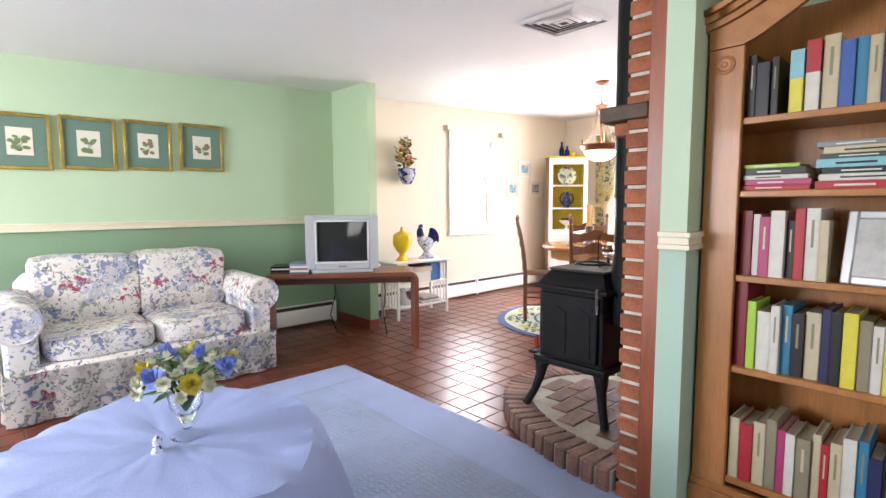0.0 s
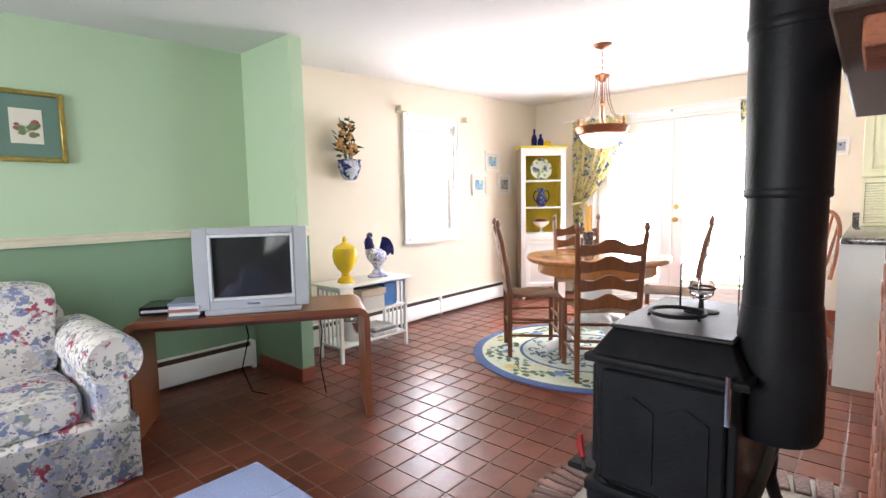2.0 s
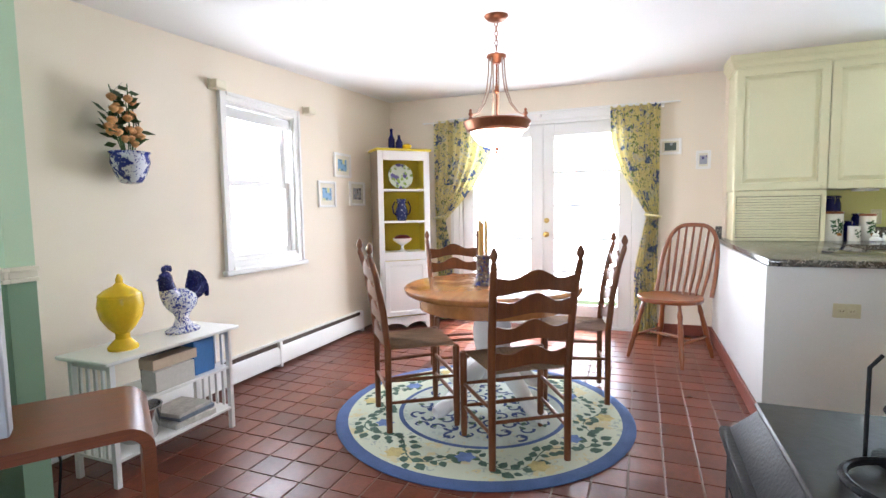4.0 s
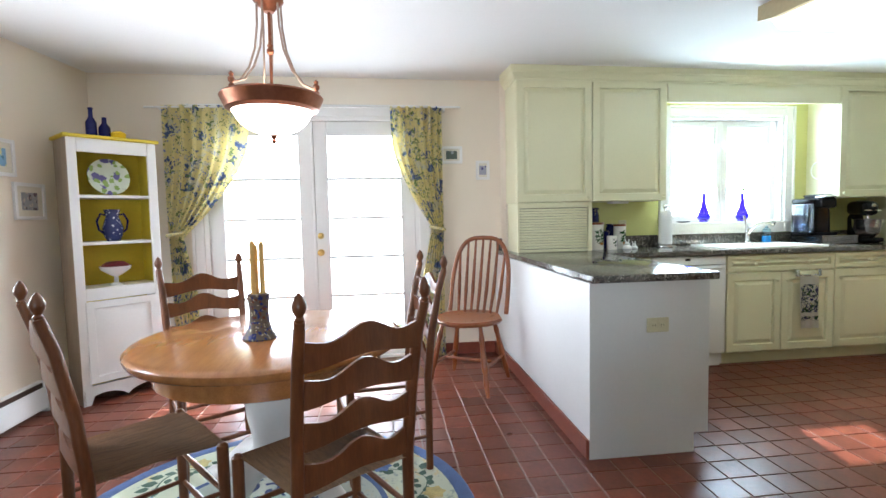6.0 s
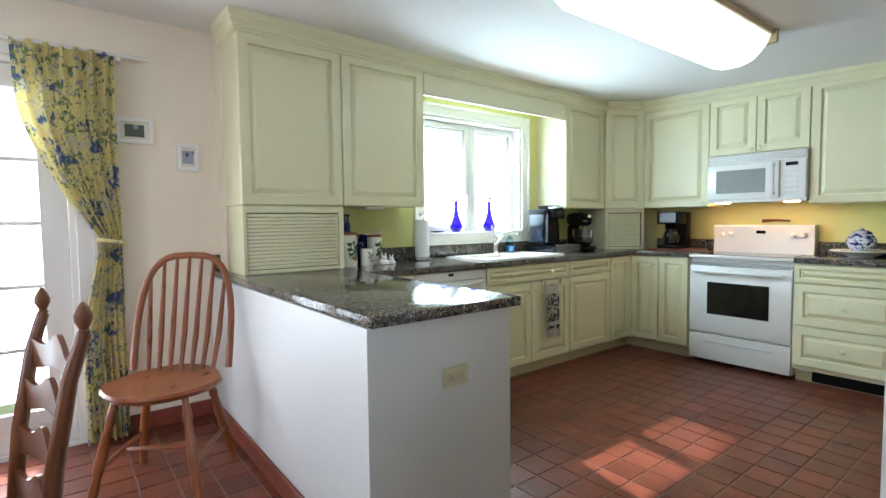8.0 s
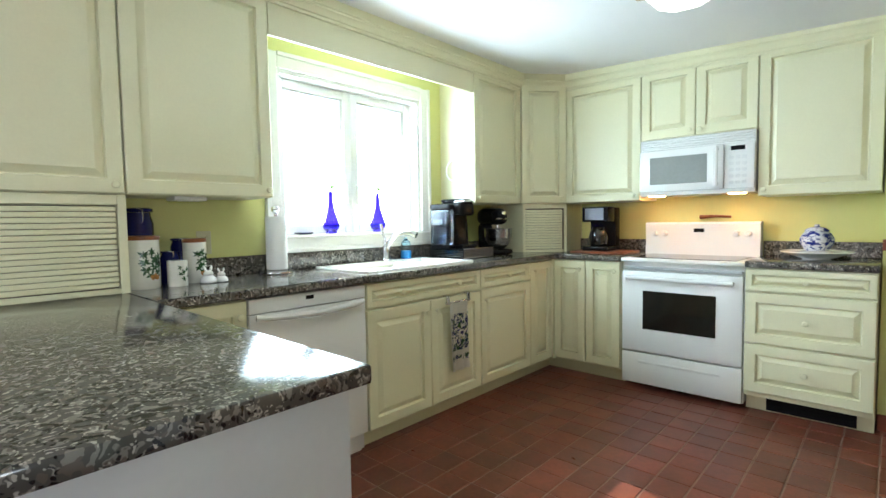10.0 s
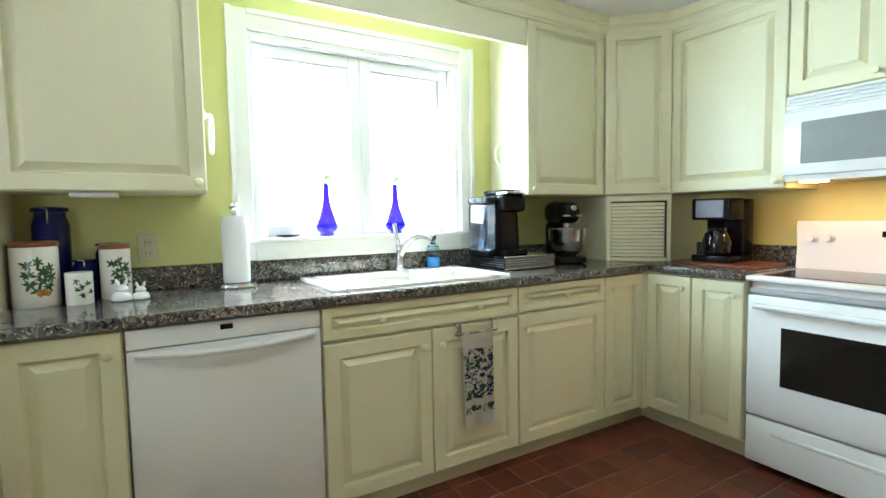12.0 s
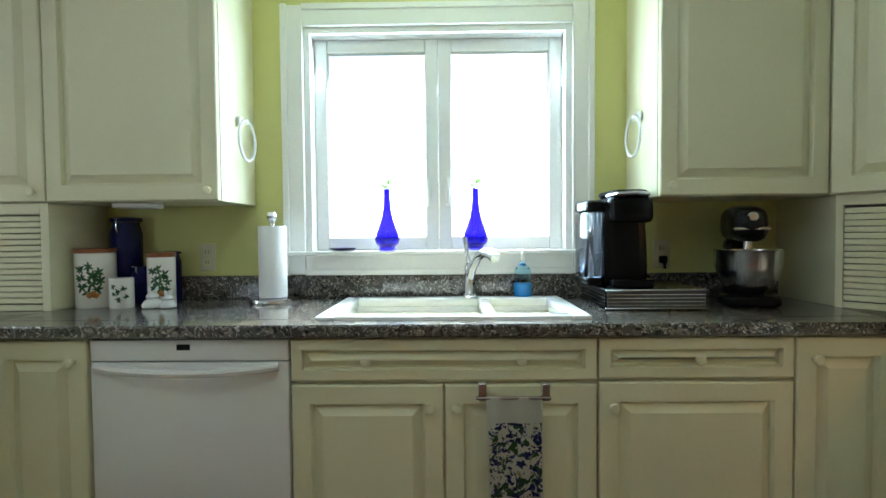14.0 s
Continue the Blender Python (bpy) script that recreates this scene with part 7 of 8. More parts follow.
# side door facing west with an arched panel
dr = part("side_door", BX(-0.006, 0.012, 0.035, SVY - 0.035, SZ0 + 0.03, SZ1 - 0.03, 0.006), IRON, sv)
for y0, y1 in ((0.07, SVY / 2 - 0.012), (SVY / 2 + 0.012, SVY - 0.07)):
    part("panel", PR([(y0, SZ0 + 0.06), (y1, SZ0 + 0.06), (y1, SZ1 - 0.12), ((y0 + y1) / 2, SZ1 - 0.09), (y0, SZ1 - 0.12)], "x", -0.011, -0.005), IRON, dr)
for x0, x1 in ((0.03, SVX / 2 - 0.004), (SVX / 2 + 0.004, SVX - 0.03)):
    d2 = part("front_door", BX(x0, x1, SVY - 0.012, SVY + 0.006, SZ0 + 0.05, SZ1 - 0.03, 0.006), IRON, sv)
    part("door_glass", BX(x0 + 0.05, x1 - 0.05, SVY + 0.004, SVY + 0.008, SZ0 + 0.12, SZ1 - 0.08), DARKGLASS, d2)
part("latch", TU([(-0.02, 0.03, SZ1 - 0.10), (-0.022, 0.03, SZ1 - 0.02), (-0.02, 0.03, SZ1 + 0.02)], 0.007, 8), CHROME, sv, "bright coiled latch handle")
part("ash_lip", BX(0.06, SVX - 0.06, SVY, SVY + 0.10, SZ0 - 0.015, SZ0 + 0.005, 0.006), IRON, sv)
for sx in (0, 1):
    for sy in (0, 1):
        x0, y0 = (0.04 if not sx else SVX - 0.04), (0.04 if not sy else SVY - 0.04)
        dx, dy = (-1 if not sx else 1), (-1 if not sy else 1)
        part("leg", TU([(x0, y0, SZ0 + 0.01), (x0 + dx * 0.02, y0 + dy * 0.02, SZ0 - 0.04), (x0 + dx * 0.025, y0 + dy * 0.025, SZ0 - 0.10), (x0 + dx * 0.045, y0 + dy * 0.045, SZ0 - 0.18), (x0 + dx * 0.07, y0 + dy * 0.07, SZ0 - 0.236), (x0 + dx * 0.075, y0 + dy * 0.075, SZ0 - 0.25)], [0.04, 0.034, 0.024, 0.019, 0.02, 0.023], 10), IRON, sv)
part("flue_collar", LA([(0.09, SZ1 - 0.16), (0.098, SZ1 - 0.14), (0.098, SZ1 + 0.03), (0.092, SZ1 + 0.10), (0.0855, SZ1 + 0.17)], 28, at=(0.16, -0.045, 0)), IRON, sv)
PIPE_Z = ceil_z(2.09, 1.075) + 0.004
sp = thing("stove_pipe", "black metal stove pipe rising to the ceiling", "stove pipe", pose(2.09, 1.075, 0.0))
part("lower_pipe", LA([(0.084, 0.89), (0.084, 1.17)], 32), PIPE, sp)
part("joint_band", LA([(0.088, 1.165), (0.091, 1.17), (0.091, 1.185), (0.088, 1.19)], 32), PIPE, sp)
part("upper_pipe", LA([(0.090, 1.188), (0.092, 1.55)], 32), PIPE, sp)
part("joint_band", LA([(0.093, 1.548), (0.096, 1.553), (0.096, 1.57), (0.093, 1.575)], 32), PIPE, sp)
part("top_pipe", LA([(0.093, 1.573), (0.093, PIPE_Z - 0.012)], 32), PIPE, sp)
part("ceiling_collar", LA([(0.14, PIPE_Z - 0.013), (0.14, PIPE_Z - 0.001), (0.0, PIPE_Z - 0.001)], 32), PIPE, sp)
SVT = 0.10 + SZ1 + 0.088
tr = thing("trivet", "round black iron trivet on the stove top", "trivet", pose(2.18, 1.34, SVT))
part("ring", TU([(0.075 * math.cos(a), 0.075 * math.sin(a), 0.012) for a in [2 * math.pi * i / 28 for i in range(28)]], 0.006, 8, closed=True), IRON, tr)
for k in range(3):
    a = 2.1 * k
    part("foot", TU([(0.075 * math.cos(a), 0.075 * math.sin(a), 0.012), (0.082 * math.cos(a), 0.082 * math.sin(a), 0.0)], 0.005, 6), IRON, tr)
ln = thing("hanging_candle_stand", "black wire stand holding a small glass candle pot", "candle stand", pose(2.28, 1.30, SVT))
part("hook", TU([(0.0, -0.10, 0.0), (0.0, -0.10, 0.19), (0.0, -0.085, 0.225), (0.0, -0.05, 0.235), (0.0, -0.02, 0.22), (0.0, -0.015, 0.20)], 0.0025, 8), CHROME, ln)
part("wire", TU([(0.0, 0.06, 0.0), (0.0, 0.06, 0.14), (0.0, 0.045, 0.16)], 0.003, 8), IRON, ln)
part("holder_ring", TU([(0.036 * math.cos(a), 0.036 * math.sin(a), 0.075) for a in [2 * math.pi * i / 20 for i in range(20)]], 0.004, 6, closed=True), IRON, ln)
part("foot_plate", LA([(0.05, 0), (0.05, 0.004), (0.03, 0.008), (0.008, 0.012), (0.006, 0.04), (0, 0.041)], 20), IRON, ln)
part("glass_pot", LA([(0.018, 0.04), (0.034, 0.055), (0.036, 0.08), (0.03, 0.10), (0.027, 0.10), (0.032, 0.08), (0.03, 0.058), (0, 0.046)], 20), CLEAR, ln)
tl = thing("red_handled_tool", "small red-handled stove tool on the ash lip", "tool", pose(2.02, 1.56, 0.10 + SZ0 + 0.005))
part("handle", TU([(0, 0, 0.012), (0.02, 0.02, 0.04), (0.03, 0.025, 0.07)], [0.011, 0.013, 0.009], 8), mat("red_enamel", (0.35, 0.02, 0.02), 0.35), tl)
part("blade", TU([(0, 0, 0.012), (-0.06, -0.03, 0.008)], 0.005, 6), IRON, tl)

# ceiling register
cv = thing("ceiling_vent", "white square ceiling vent with stepped louvres", "vent", pose(2.41, 1.69, ceil_z(2.41, 1.69), 0, -2.4, 0))
for k in range(5):
    a, b = 0.20 - k * 0.038, 0.20 - k * 0.038 - 0.022
    z0, z1 = -0.004 - 0.006 * (k > 0), -0.012 - 0.012 * (k > 0)
    bm = bmesh.new()
    o_ = [[bm.verts.new((s * r, t * r, z)) for s, t in ((-1, -1), (1, -1), (1, 1), (-1, 1))] for r, z in ((a, -0.002 - 0.003 * k), (b, -0.018), (b - 0.003, -0.017), (a - 0.003, -0.001 - 0.003 * k))]
    o_.append(o_[0])
    for p_, q_ in zip(o_, o_[1:]):
        for i in range(4):
            bm.faces.new((p_[i], p_[(i + 1) % 4], q_[(i + 1) % 4], q_[i]))
    part("louvre", bm, TRIM, cv)
# dark sheet paints the shade seen between the louvres
part("backing", BX(-0.19, 0.19, -0.19, 0.19, -0.0012, -0.0005), DARKWOOD_AND_SHADE, cv)

# ---- kitchen small things ----
Z = CT
def printed_leaves(c, r, h, turn, count, seed, rust=True):
    """A painted spray of leaves wrapped round a canister's side."""
    rl = random.Random(seed)
    green, tan = bmesh.new(), bmesh.new()

    def wrapped(bm, u, v, a, size, fat, lift):
        vs = []
        for p, q in ((0, 0), (0.3, fat), (0.65, fat * 0.8), (1.0, 0), (0.65, -fat * 0.8), (0.3, -fat)):
            uu, vv = u + size * (p * math.cos(a) - q * math.sin(a)), v + size * (p * math.sin(a) + q * math.cos(a))
            vs.append(bm.verts.new(((r + lift) * math.cos(turn + uu / r), (r + lift) * math.sin(turn + uu / r), vv)))
        bm.faces.new(vs)
    for n_ in range(count):
        u0, v0 = (0.5 * math.sin(n_ * 2.1) + rl.uniform(-0.15, 0.15)) * r, h * (0.26 + 0.52 * (n_ + 0.5) / count)
        k0 = rl.randint(5, 7)
        for q in range(k0):
            wrapped(green, u0, v0, 2 * math.pi * q / k0 + n_ + rl.uniform(-0.3, 0.3), h * rl.uniform(0.08, 0.135), 0.2, 0.0006 + 0.0001 * n_)
    for n_ in range(3 if rust else 0):
        wrapped(tan, 0.1 * r, h * 0.2, 0.5 + n_, h * 0.13, 0.4, 0.0012 + 0.0001 * n_)
    tagged(part("leaf_print", green, PRINTLEAF, c, "printed green leaves"), kind="stuff")
    if rust:
        part("butterfly_print", tan, PRINTRUST, c, "printed orange butterfly")


def canister(label, x, y, r, h, top, count, seed):
    c = thing("canister", label, "canister", pose(x, y, Z), "canisters on the counter")
    part("body", LA([(r * 0.96, 0), (r, 0.006), (r, h - 0.004), (r * 0.97, h), (0, h)], 36), IVORYCER, c)
    printed_leaves(c, r, h, math.radians(200), count, seed, top is not None)
    if top:
        part("lid", LA([(r * 1.02, h + 0.0005), (r * 1.04, h + 0.004), (r * 1.04, h + 0.014), (r * 0.95, h + 0.018), (0, h + 0.018)], 28), top, c)
    return c


def clamp_jar(label, x, y, r, h):
    j = thing("jar", label, "jar", pose(x, y, Z), "dark jars on the counter")
    part("body", LA([(r * 0.93, 0), (r, 0.01), (r, h * 0.8), (r * 0.82, h * 0.9), (r * 0.82, h * 0.94), (0, h * 0.94)], 28), BLUECER, j)
    part("lid", LA([(r * 0.95, h * 0.945), (r * 1.0, h * 0.955), (r * 0.98, h * 0.985), (r * 0.7, h), (0, h * 1.005)], 28), BLUECER, j)
    part("clamp", TU([(-r * 0.84, 0.0, h * 0.78), (-r * 1.12, 0.0, h * 0.86), (-r * 1.05, 0.0, h * 0.97), (-r * 0.9, 0.02, h * 0.99)], 0.003, 6), CHROME, j)
    return j


IVORYCER = mat("ivory_china", (0.76, 0.73, 0.64), 0.18, vary=0.03, bump=0.0)
canister("large leaf-printed canister with a wooden lid", 6.02, 0.305, 0.068, 0.205, OAKCHAIR, 10, 1)
canister("leaf-printed canister with a wooden lid", 6.06, 0.075, 0.050, 0.185, OAKCHAIR, 10, 5)
canister("small white leaf-printed cup without a lid", 5.98, 0.18, 0.041, 0.112, None, 6, 9)
clamp_jar("tall dark blue glass jar with a clamp lid", 6.155, 0.272, 0.058, 0.345)
clamp_jar("small dark blue jar with a wire clamp", 6.095, 0.17, 0.040, 0.15)
clamp_jar("dark jar standing behind a printed canister", 6.16, 0.10, 0.044, 0.205)
for x, y, s, lb in ((5.965, 0.055, 0.88, "white china rabbit salt shaker"), (5.965, -0.003, 0.72, "small white china rabbit pepper shaker")):
    bm = bmesh.new()
    lathe(bm, [(0.028, 0), (0.033, 0.006), (0.033, 0.022), (0.026, 0.04), (0.017, 0.050), (0.021, 0.062), (0.018, 0.072), (0.01, 0.084), (0, 0.086)], 14)
    for q in (-1, 1):
        tube(bm, [(0, q * 0.008, 0.078), (0.003, q * 0.013, 0.10), (0.006, q * 0.015, 0.115)], [0.005, 0.006, 0.003], 6)
    bmesh.ops.scale(bm, vec=(s * 1.25, s * 1.25, s * 0.78), verts=bm.verts)
    solo("shaker", bm, WHITECER, lb + " on the counter", "shaker", pose(x, y, Z), "rabbit shakers")
po = thing("paper_towel_holder", "paper towel roll on a metal stand", "paper towel", pose(6.09, -0.352, Z))
part("base", LA([(0.088, 0), (0.09, 0.006), (0.086, 0.018), (0.02, 0.022), (0, 0.022)], 30), CHROME, po)
part("roll", LA([(0.053, 0.023), (0.054, 0.03), (0.054, 0.295), (0.052, 0.302), (0.022, 0.302), (0.022, 0.25), (0, 0.25)], 30), mat("paper_towel", (0.80, 0.80, 0.78), 0.95, vary=0.03, fine=200, bump=0.3), po, "white paper roll")
part("finial", LA([(0.008, 0.25), (0.008, 0.318), (0.018, 0.328), (0.022, 0.342), (0.016, 0.356), (0, 0.36)], 18), CHROME, po)
wo = thing("wall_outlet", "ivory wall outlet above the counter", "outlet", pose(KX, -0.03, 1.09, 0, 0, -90))
part("plate", BX(-0.036, 0.036, -0.006, 0, -0.058, 0.058, 0.003), IVORY, wo)
for k in (-0.022, 0.022):
    so_ = part("socket", BX(-0.014, 0.014, -0.009, -0.005, k - 0.016, k + 0.016, 0.004), IVORY, wo)
    part("slot", box(BX(-0.007, -0.005, -0.0097, -0.0087, k - 0.006, k + 0.007), 0.005, 0.007, -0.0097, -0.0087, k - 0.006, k + 0.007), BLACK, so_)
wo2 = copy_thing(wo, pose(KX, -1.93, 1.09, 0, 0, -90))
wo2["label"] = "ivory wall outlet with a black plug"
part("plug", box(BX(-0.014, 0.014, -0.035, -0.009, -0.038, -0.008, 0.004), -0.004, 0.004, -0.045, -0.03, -0.06, -0.02, 0.002), BLACK, wo2)
ul = thing("under_cabinet_light", "slim white puck light under the wall cabinet", "light", pose(6.0, 0.12, UZ0))
part("case", BX(-0.05, 0.05, -0.07, 0.07, -0.018, 0.0, 0.004), TRIM, ul)
SILL = 1.113
for y, lb in ((-0.79, "blue glass bottle vase on the window sill"), (-1.16, "blue glass bottle vase with a green sprig")):
    bv = thing("bottle_vase", lb, "vase", pose(KX - 0.0, y, SILL) @ Matrix.Diagonal((1.05, 1.05, 0.92, 1.0)), "blue bottle vases")
    part("glass", LA([(0.030, 0), (0.036, 0.004), (0.030, 0.014), (0.044, 0.03), (0.050, 0.05), (0.047, 0.075), (0.036, 0.11), (0.025, 0.145), (0.017, 0.19), (0.013, 0.27), (0.016, 0.278), (0.013, 0.278), (0.009, 0.268), (0.013, 0.19), (0.021, 0.145), (0.032, 0.11), (0.043, 0.075), (0.045, 0.05), (0.038, 0.032), (0.0, 0.02)], 28), COBALT, bv)
    sprig = bmesh.new()
    for q in range(7):
        a = q * 0.9
        p = Vector((0, 0, 0.272 + 0.006 * q))
        d = Vector((math.cos(a), math.sin(a), 0.7)).normalized()
        s1 = d.orthogonal().normalized() * 0.013
        sprig.faces.new([sprig.verts.new(v) for v in (p, p + d * 0.018 + s1, p + d * 0.042, p + d * 0.018 - s1)])
    tube(sprig, [(0, 0, 0.20), (0, 0, 0.315)], 0.002, 5)
    part("sprig", sprig, SPRIG, bv)
ds = thing("soap_dish", "small dark shallow dish on the window sill", "dish", pose(KX + 0.005, -0.60, SILL))
part("dish", LA([(0.02, 0), (0.05, 0.004), (0.06, 0.012), (0.055, 0.012), (0.0, 0.006)], 20), BLUECER, ds)
sd = thing("soap_bottle", "blue liquid soap bottle with a clear pump", "soap bottle", pose(6.15, -1.345, CT + 0.012))
part("bottle", LA([(0.034, 0), (0.036, 0.006), (0.036, 0.05), (0.03, 0.056), (0, 0.056)], 20), mat("blue_liquid_soap", (0.02, 0.22, 0.60), 0.15), sd)
part("upper_bottle", LA([(0.033, 0.057), (0.032, 0.11), (0.012, 0.13), (0.010, 0.145), (0, 0.145)], 20), glass("clear_blue_plastic", (0.6, 0.85, 0.95), 0.1), sd)
part("pump", TU([(0, 0, 0.145), (0, 0, 0.175), (-0.03, 0, 0.172)], 0.006, 8), TRIM, sd)

# pod coffee machine on a drawer
dw_ = thing("pod_drawer", "black wire-mesh pod drawer under the coffee machine", "drawer", pose(5.985, -1.75, Z))
part("case", BX(-0.15, 0.16, -0.17, 0.17, 0.004, 0.072, 0.004), BLACK, dw_)
part("front", BX(-0.156, -0.15, -0.165, 0.165, 0.008, 0.068, 0.002), mat("dark_grey_mesh", (0.05, 0.05, 0.055), 0.4), dw_)
for z in (0.004, 0.066):
    part("edge_bar", BX(-0.160, -0.15, -0.172, 0.172, z, z + 0.006, 0.002), CHROME, dw_)
cm = thing("coffee_machine", "black single-cup pod coffee machine with chrome trim", "coffee machine", pose(5.99, -1.69, Z + 0.072, 0, 0, -90))
part("body", SB(-0.085, 0.075, -0.055, 0.14, 0.0, 0.30, n=10), BLACK, cm)
part("brew_head", SB(-0.083, 0.078, -0.12, 0.10, 0.225, 0.325, n=6), BLACK, cm)
part("lid", SB(-0.075, 0.068, -0.115, 0.11, 0.318, 0.348, n=3.5), BLACK, cm)
part("chrome_handle", TU([(-0.07, -0.05, 0.322), (-0.055, -0.115, 0.326), (0.0, -0.130, 0.328), (0.05, -0.115, 0.326), (0.065, -0.05, 0.322)], 0.008, 8), CHROME, cm, "chrome lid handle")
part("drip_tray", BX(-0.075, 0.07, -0.13, -0.05, 0.0, 0.03, 0.006), BLACK, cm)
part("water_tank", BX(-0.145, -0.088, -0.06, 0.12, 0.03, 0.27, 0.012, seg=2), glass("smoky_tank", (0.24, 0.29, 0.38), 0.05), cm, "clear side water tank")
part("tank_base", BX(-0.145, -0.088, -0.06, 0.12, 0.0, 0.029, 0.006), BLACK, cm)
part("tank_lid", SB(-0.150, -0.084, -0.075, 0.13, 0.268, 0.312, n=5), BLACK, cm)
for k in range(4):
    part("wire", BX(-0.1585, -0.156, -0.165, 0.165, 0.017 + k * 0.012, 0.0195 + k * 0.012), CHROME, dw_)
    part("side_wire", BX(-0.15, 0.16, 0.170, 0.1725, 0.017 + k * 0.012, 0.0195 + k * 0.012), CHROME, dw_)

mx = thing("stand_mixer", "black stand mixer with a steel bowl", "stand mixer", pose(6.0, -2.14, Z, 0, 0, -110))
part("base", SB(-0.10, 0.10, -0.16, 0.16, 0.0, 0.045, n=5), BLACK, mx)
part("column", SB(-0.05, 0.05, 0.06, 0.16, 0.02, 0.24, n=5), BLACK, mx)
part("motor_head", SB(-0.065, 0.065, -0.15, 0.18, 0.225, 0.36, n=3.2), BLACK, mx)
part("band", BX(-0.055, 0.055, -0.150, -0.12, 0.268, 0.280, 0.004), CHROME, mx)
part("hub_cap", lathe(bmesh.new(), [(0.017, 0), (0.017, 0.010), (0.012, 0.016), (0, 0.016)], 18, (0, -0.143, 0.315), pose(0, 0, 0, 90)), CHROME, mx)
part("bowl", LA([(0.05, 0.046), (0.055, 0.05), (0.085, 0.08), (0.105, 0.14), (0.108, 0.195), (0.112, 0.2), (0.104, 0.198), (0.10, 0.14), (0.0, 0.06)], 32, at=(0, -0.07, 0)), CHROME, mx, "polished steel bowl")
part("beater_shaft", TU([(0, -0.07, 0.24), (0, -0.07, 0.16)], 0.014, 10), CHROME, mx)

cf = thing("coffee_maker", "black and steel drip coffee maker on a wooden board", "coffee maker", pose(5.36, -2.68, Z + 0.018, 0, 0, 180))
part("base", BX(-0.10, 0.10, -0.12, 0.12, 0.0, 0.035, 0.008, seg=2), BLACK, cf)
part("tower", BX(-0.10, 0.10, 0.02, 0.12, 0.035, 0.33, 0.01, seg=2), BLACK, cf)
part("brew_head", BX(-0.102, 0.102, -0.12, 0.02, 0.22, 0.335, 0.01, seg=2), BLACK, cf)
part("steel_panel", BX(-0.075, 0.075, -0.124, -0.119, 0.235, 0.325, 0.003), mat("dark_steel", (0.16, 0.16, 0.17), 0.4, metal=0.8, vary=0.05, bump=0.0), cf, "steel control panel")
part("carafe", LA([(0.055, 0.036), (0.07, 0.05), (0.075, 0.10), (0.06, 0.15), (0.05, 0.165), (0.052, 0.18), (0, 0.182)], 26, at=(0, -0.045, 0)), DARKGLASS, cf, "dark glass carafe")
part("carafe_handle", TU([(0.0, -0.10, 0.16), (0.0, -0.145, 0.15), (0.0, -0.145, 0.08), (0.0, -0.115, 0.07)], 0.009, 8), BLACK, cf)
solo("cutting_board", BX(-0.22, 0.20, -0.16, 0.16, 0, 0.018, 0.005), DESKWOOD, "reddish wooden board on the counter", "cutting board", pose(5.33, -2.66, Z))
bj = thing("ginger_jar", "blue and white china jar with a lid on a platter", "jar", pose(4.02, -2.72, Z + 0.052) @ Matrix.Diagonal((1.08, 1.08, 0.74, 1.0)))
part("body", LA([(0.05, 0), (0.055, 0.006), (0.078, 0.06), (0.080, 0.10), (0.064, 0.14), (0.05, 0.155), (0, 0.155)], 28), POTDELFT, bj)
part("lid", LA([(0.056, 0.156), (0.058, 0.165), (0.04, 0.185), (0.012, 0.195), (0.014, 0.21), (0, 0.216)], 24), POTDELFT, bj)
pb = solo("platter", LA([(0.07, 0), (0.075, 0.006), (0.15, 0.032), (0.185, 0.045), (0.18, 0.05), (0.13, 0.035), (0.07, 0.052), (0, 0.052)], 36), WHITECER, "wide white china platter on the counter", "plate", pose(4.02, -2.72, Z))
bd = thing("wooden_spoon", "wooden spoon lying on the range back", "spoon", pose(4.62, -2.92, 1.17))
part("spoon", TU([(-0.10, 0, 0.008), (0.0, 0, 0.014), (0.10, 0, 0.008)], [0.008, 0.010, 0.016], 8), OAKCHAIR, bd)

tw = thing("dish_towel", "white dish towel with a grape print on a chrome bar", "towel", pose(BF - 0.0, -1.245, 0.0, 0, 0, -90))
def towel_sheet(u0, u1, v0, v1, lift, thick):
    """A hanging sheet; u across, v down from the bar, with soft vertical folds."""
    bm = bmesh.new()
    n, k_ = 16, 20
    g = []
    for j in range(k_ + 1):
        v = v0 + (v1 - v0) * j / k_
        row = []
        for i in range(n + 1):
            u = u0 + (u1 - u0) * i / n
            row.append(bm.verts.new((u * (1 - 0.10 * v) + 0.05 * v * v, -0.034 - lift - 0.008 * math.sin(u * 75 + v * 3) * (0.3 + v * 2), 0.703 - v - 0.06 * u * v)))
        g.append(row)
    for j in range(k_):
        for i in range(n):
            bm.faces.new((g[j][i], g[j][i + 1], g[j + 1][i + 1], g[j + 1][i]))
    bmesh.ops.solidify(bm, geom=bm.faces[:], thickness=thick)
    return bm


part("cloth", towel_sheet(-0.088, 0.075, 0.0, 0.42, 0.0, -0.002), mat("white_towel_cotton", (0.80, 0.78, 0.70), 0.95, vary=0.04, fine=200, bump=0.03), tw)
part("grape_print", towel_sheet(-0.085, 0.072, 0.075, 0.295, 0.004, -0.0005), TOWEL, tw, "printed grapes and vine leaves")
part("border_print", towel_sheet(-0.085, 0.072, 0.325, 0.36, 0.004, -0.0005), TOWEL, tw, "printed grape border")
part("bar", TU([(-0.12, -0.03, 0.70), (0.10, -0.03, 0.70)], 0.006, 8), CHROME, tw, "chrome over-door bar")
for x in (-0.10, 0.085):
    part("hook", box(BX(x - 0.012, x + 0.012, -0.034, -0.024, 0.69, 0.742, 0.002), x - 0.012, x + 0.012, -0.028, -0.001, 0.738, 0.743, 0.001), CHROME, tw)

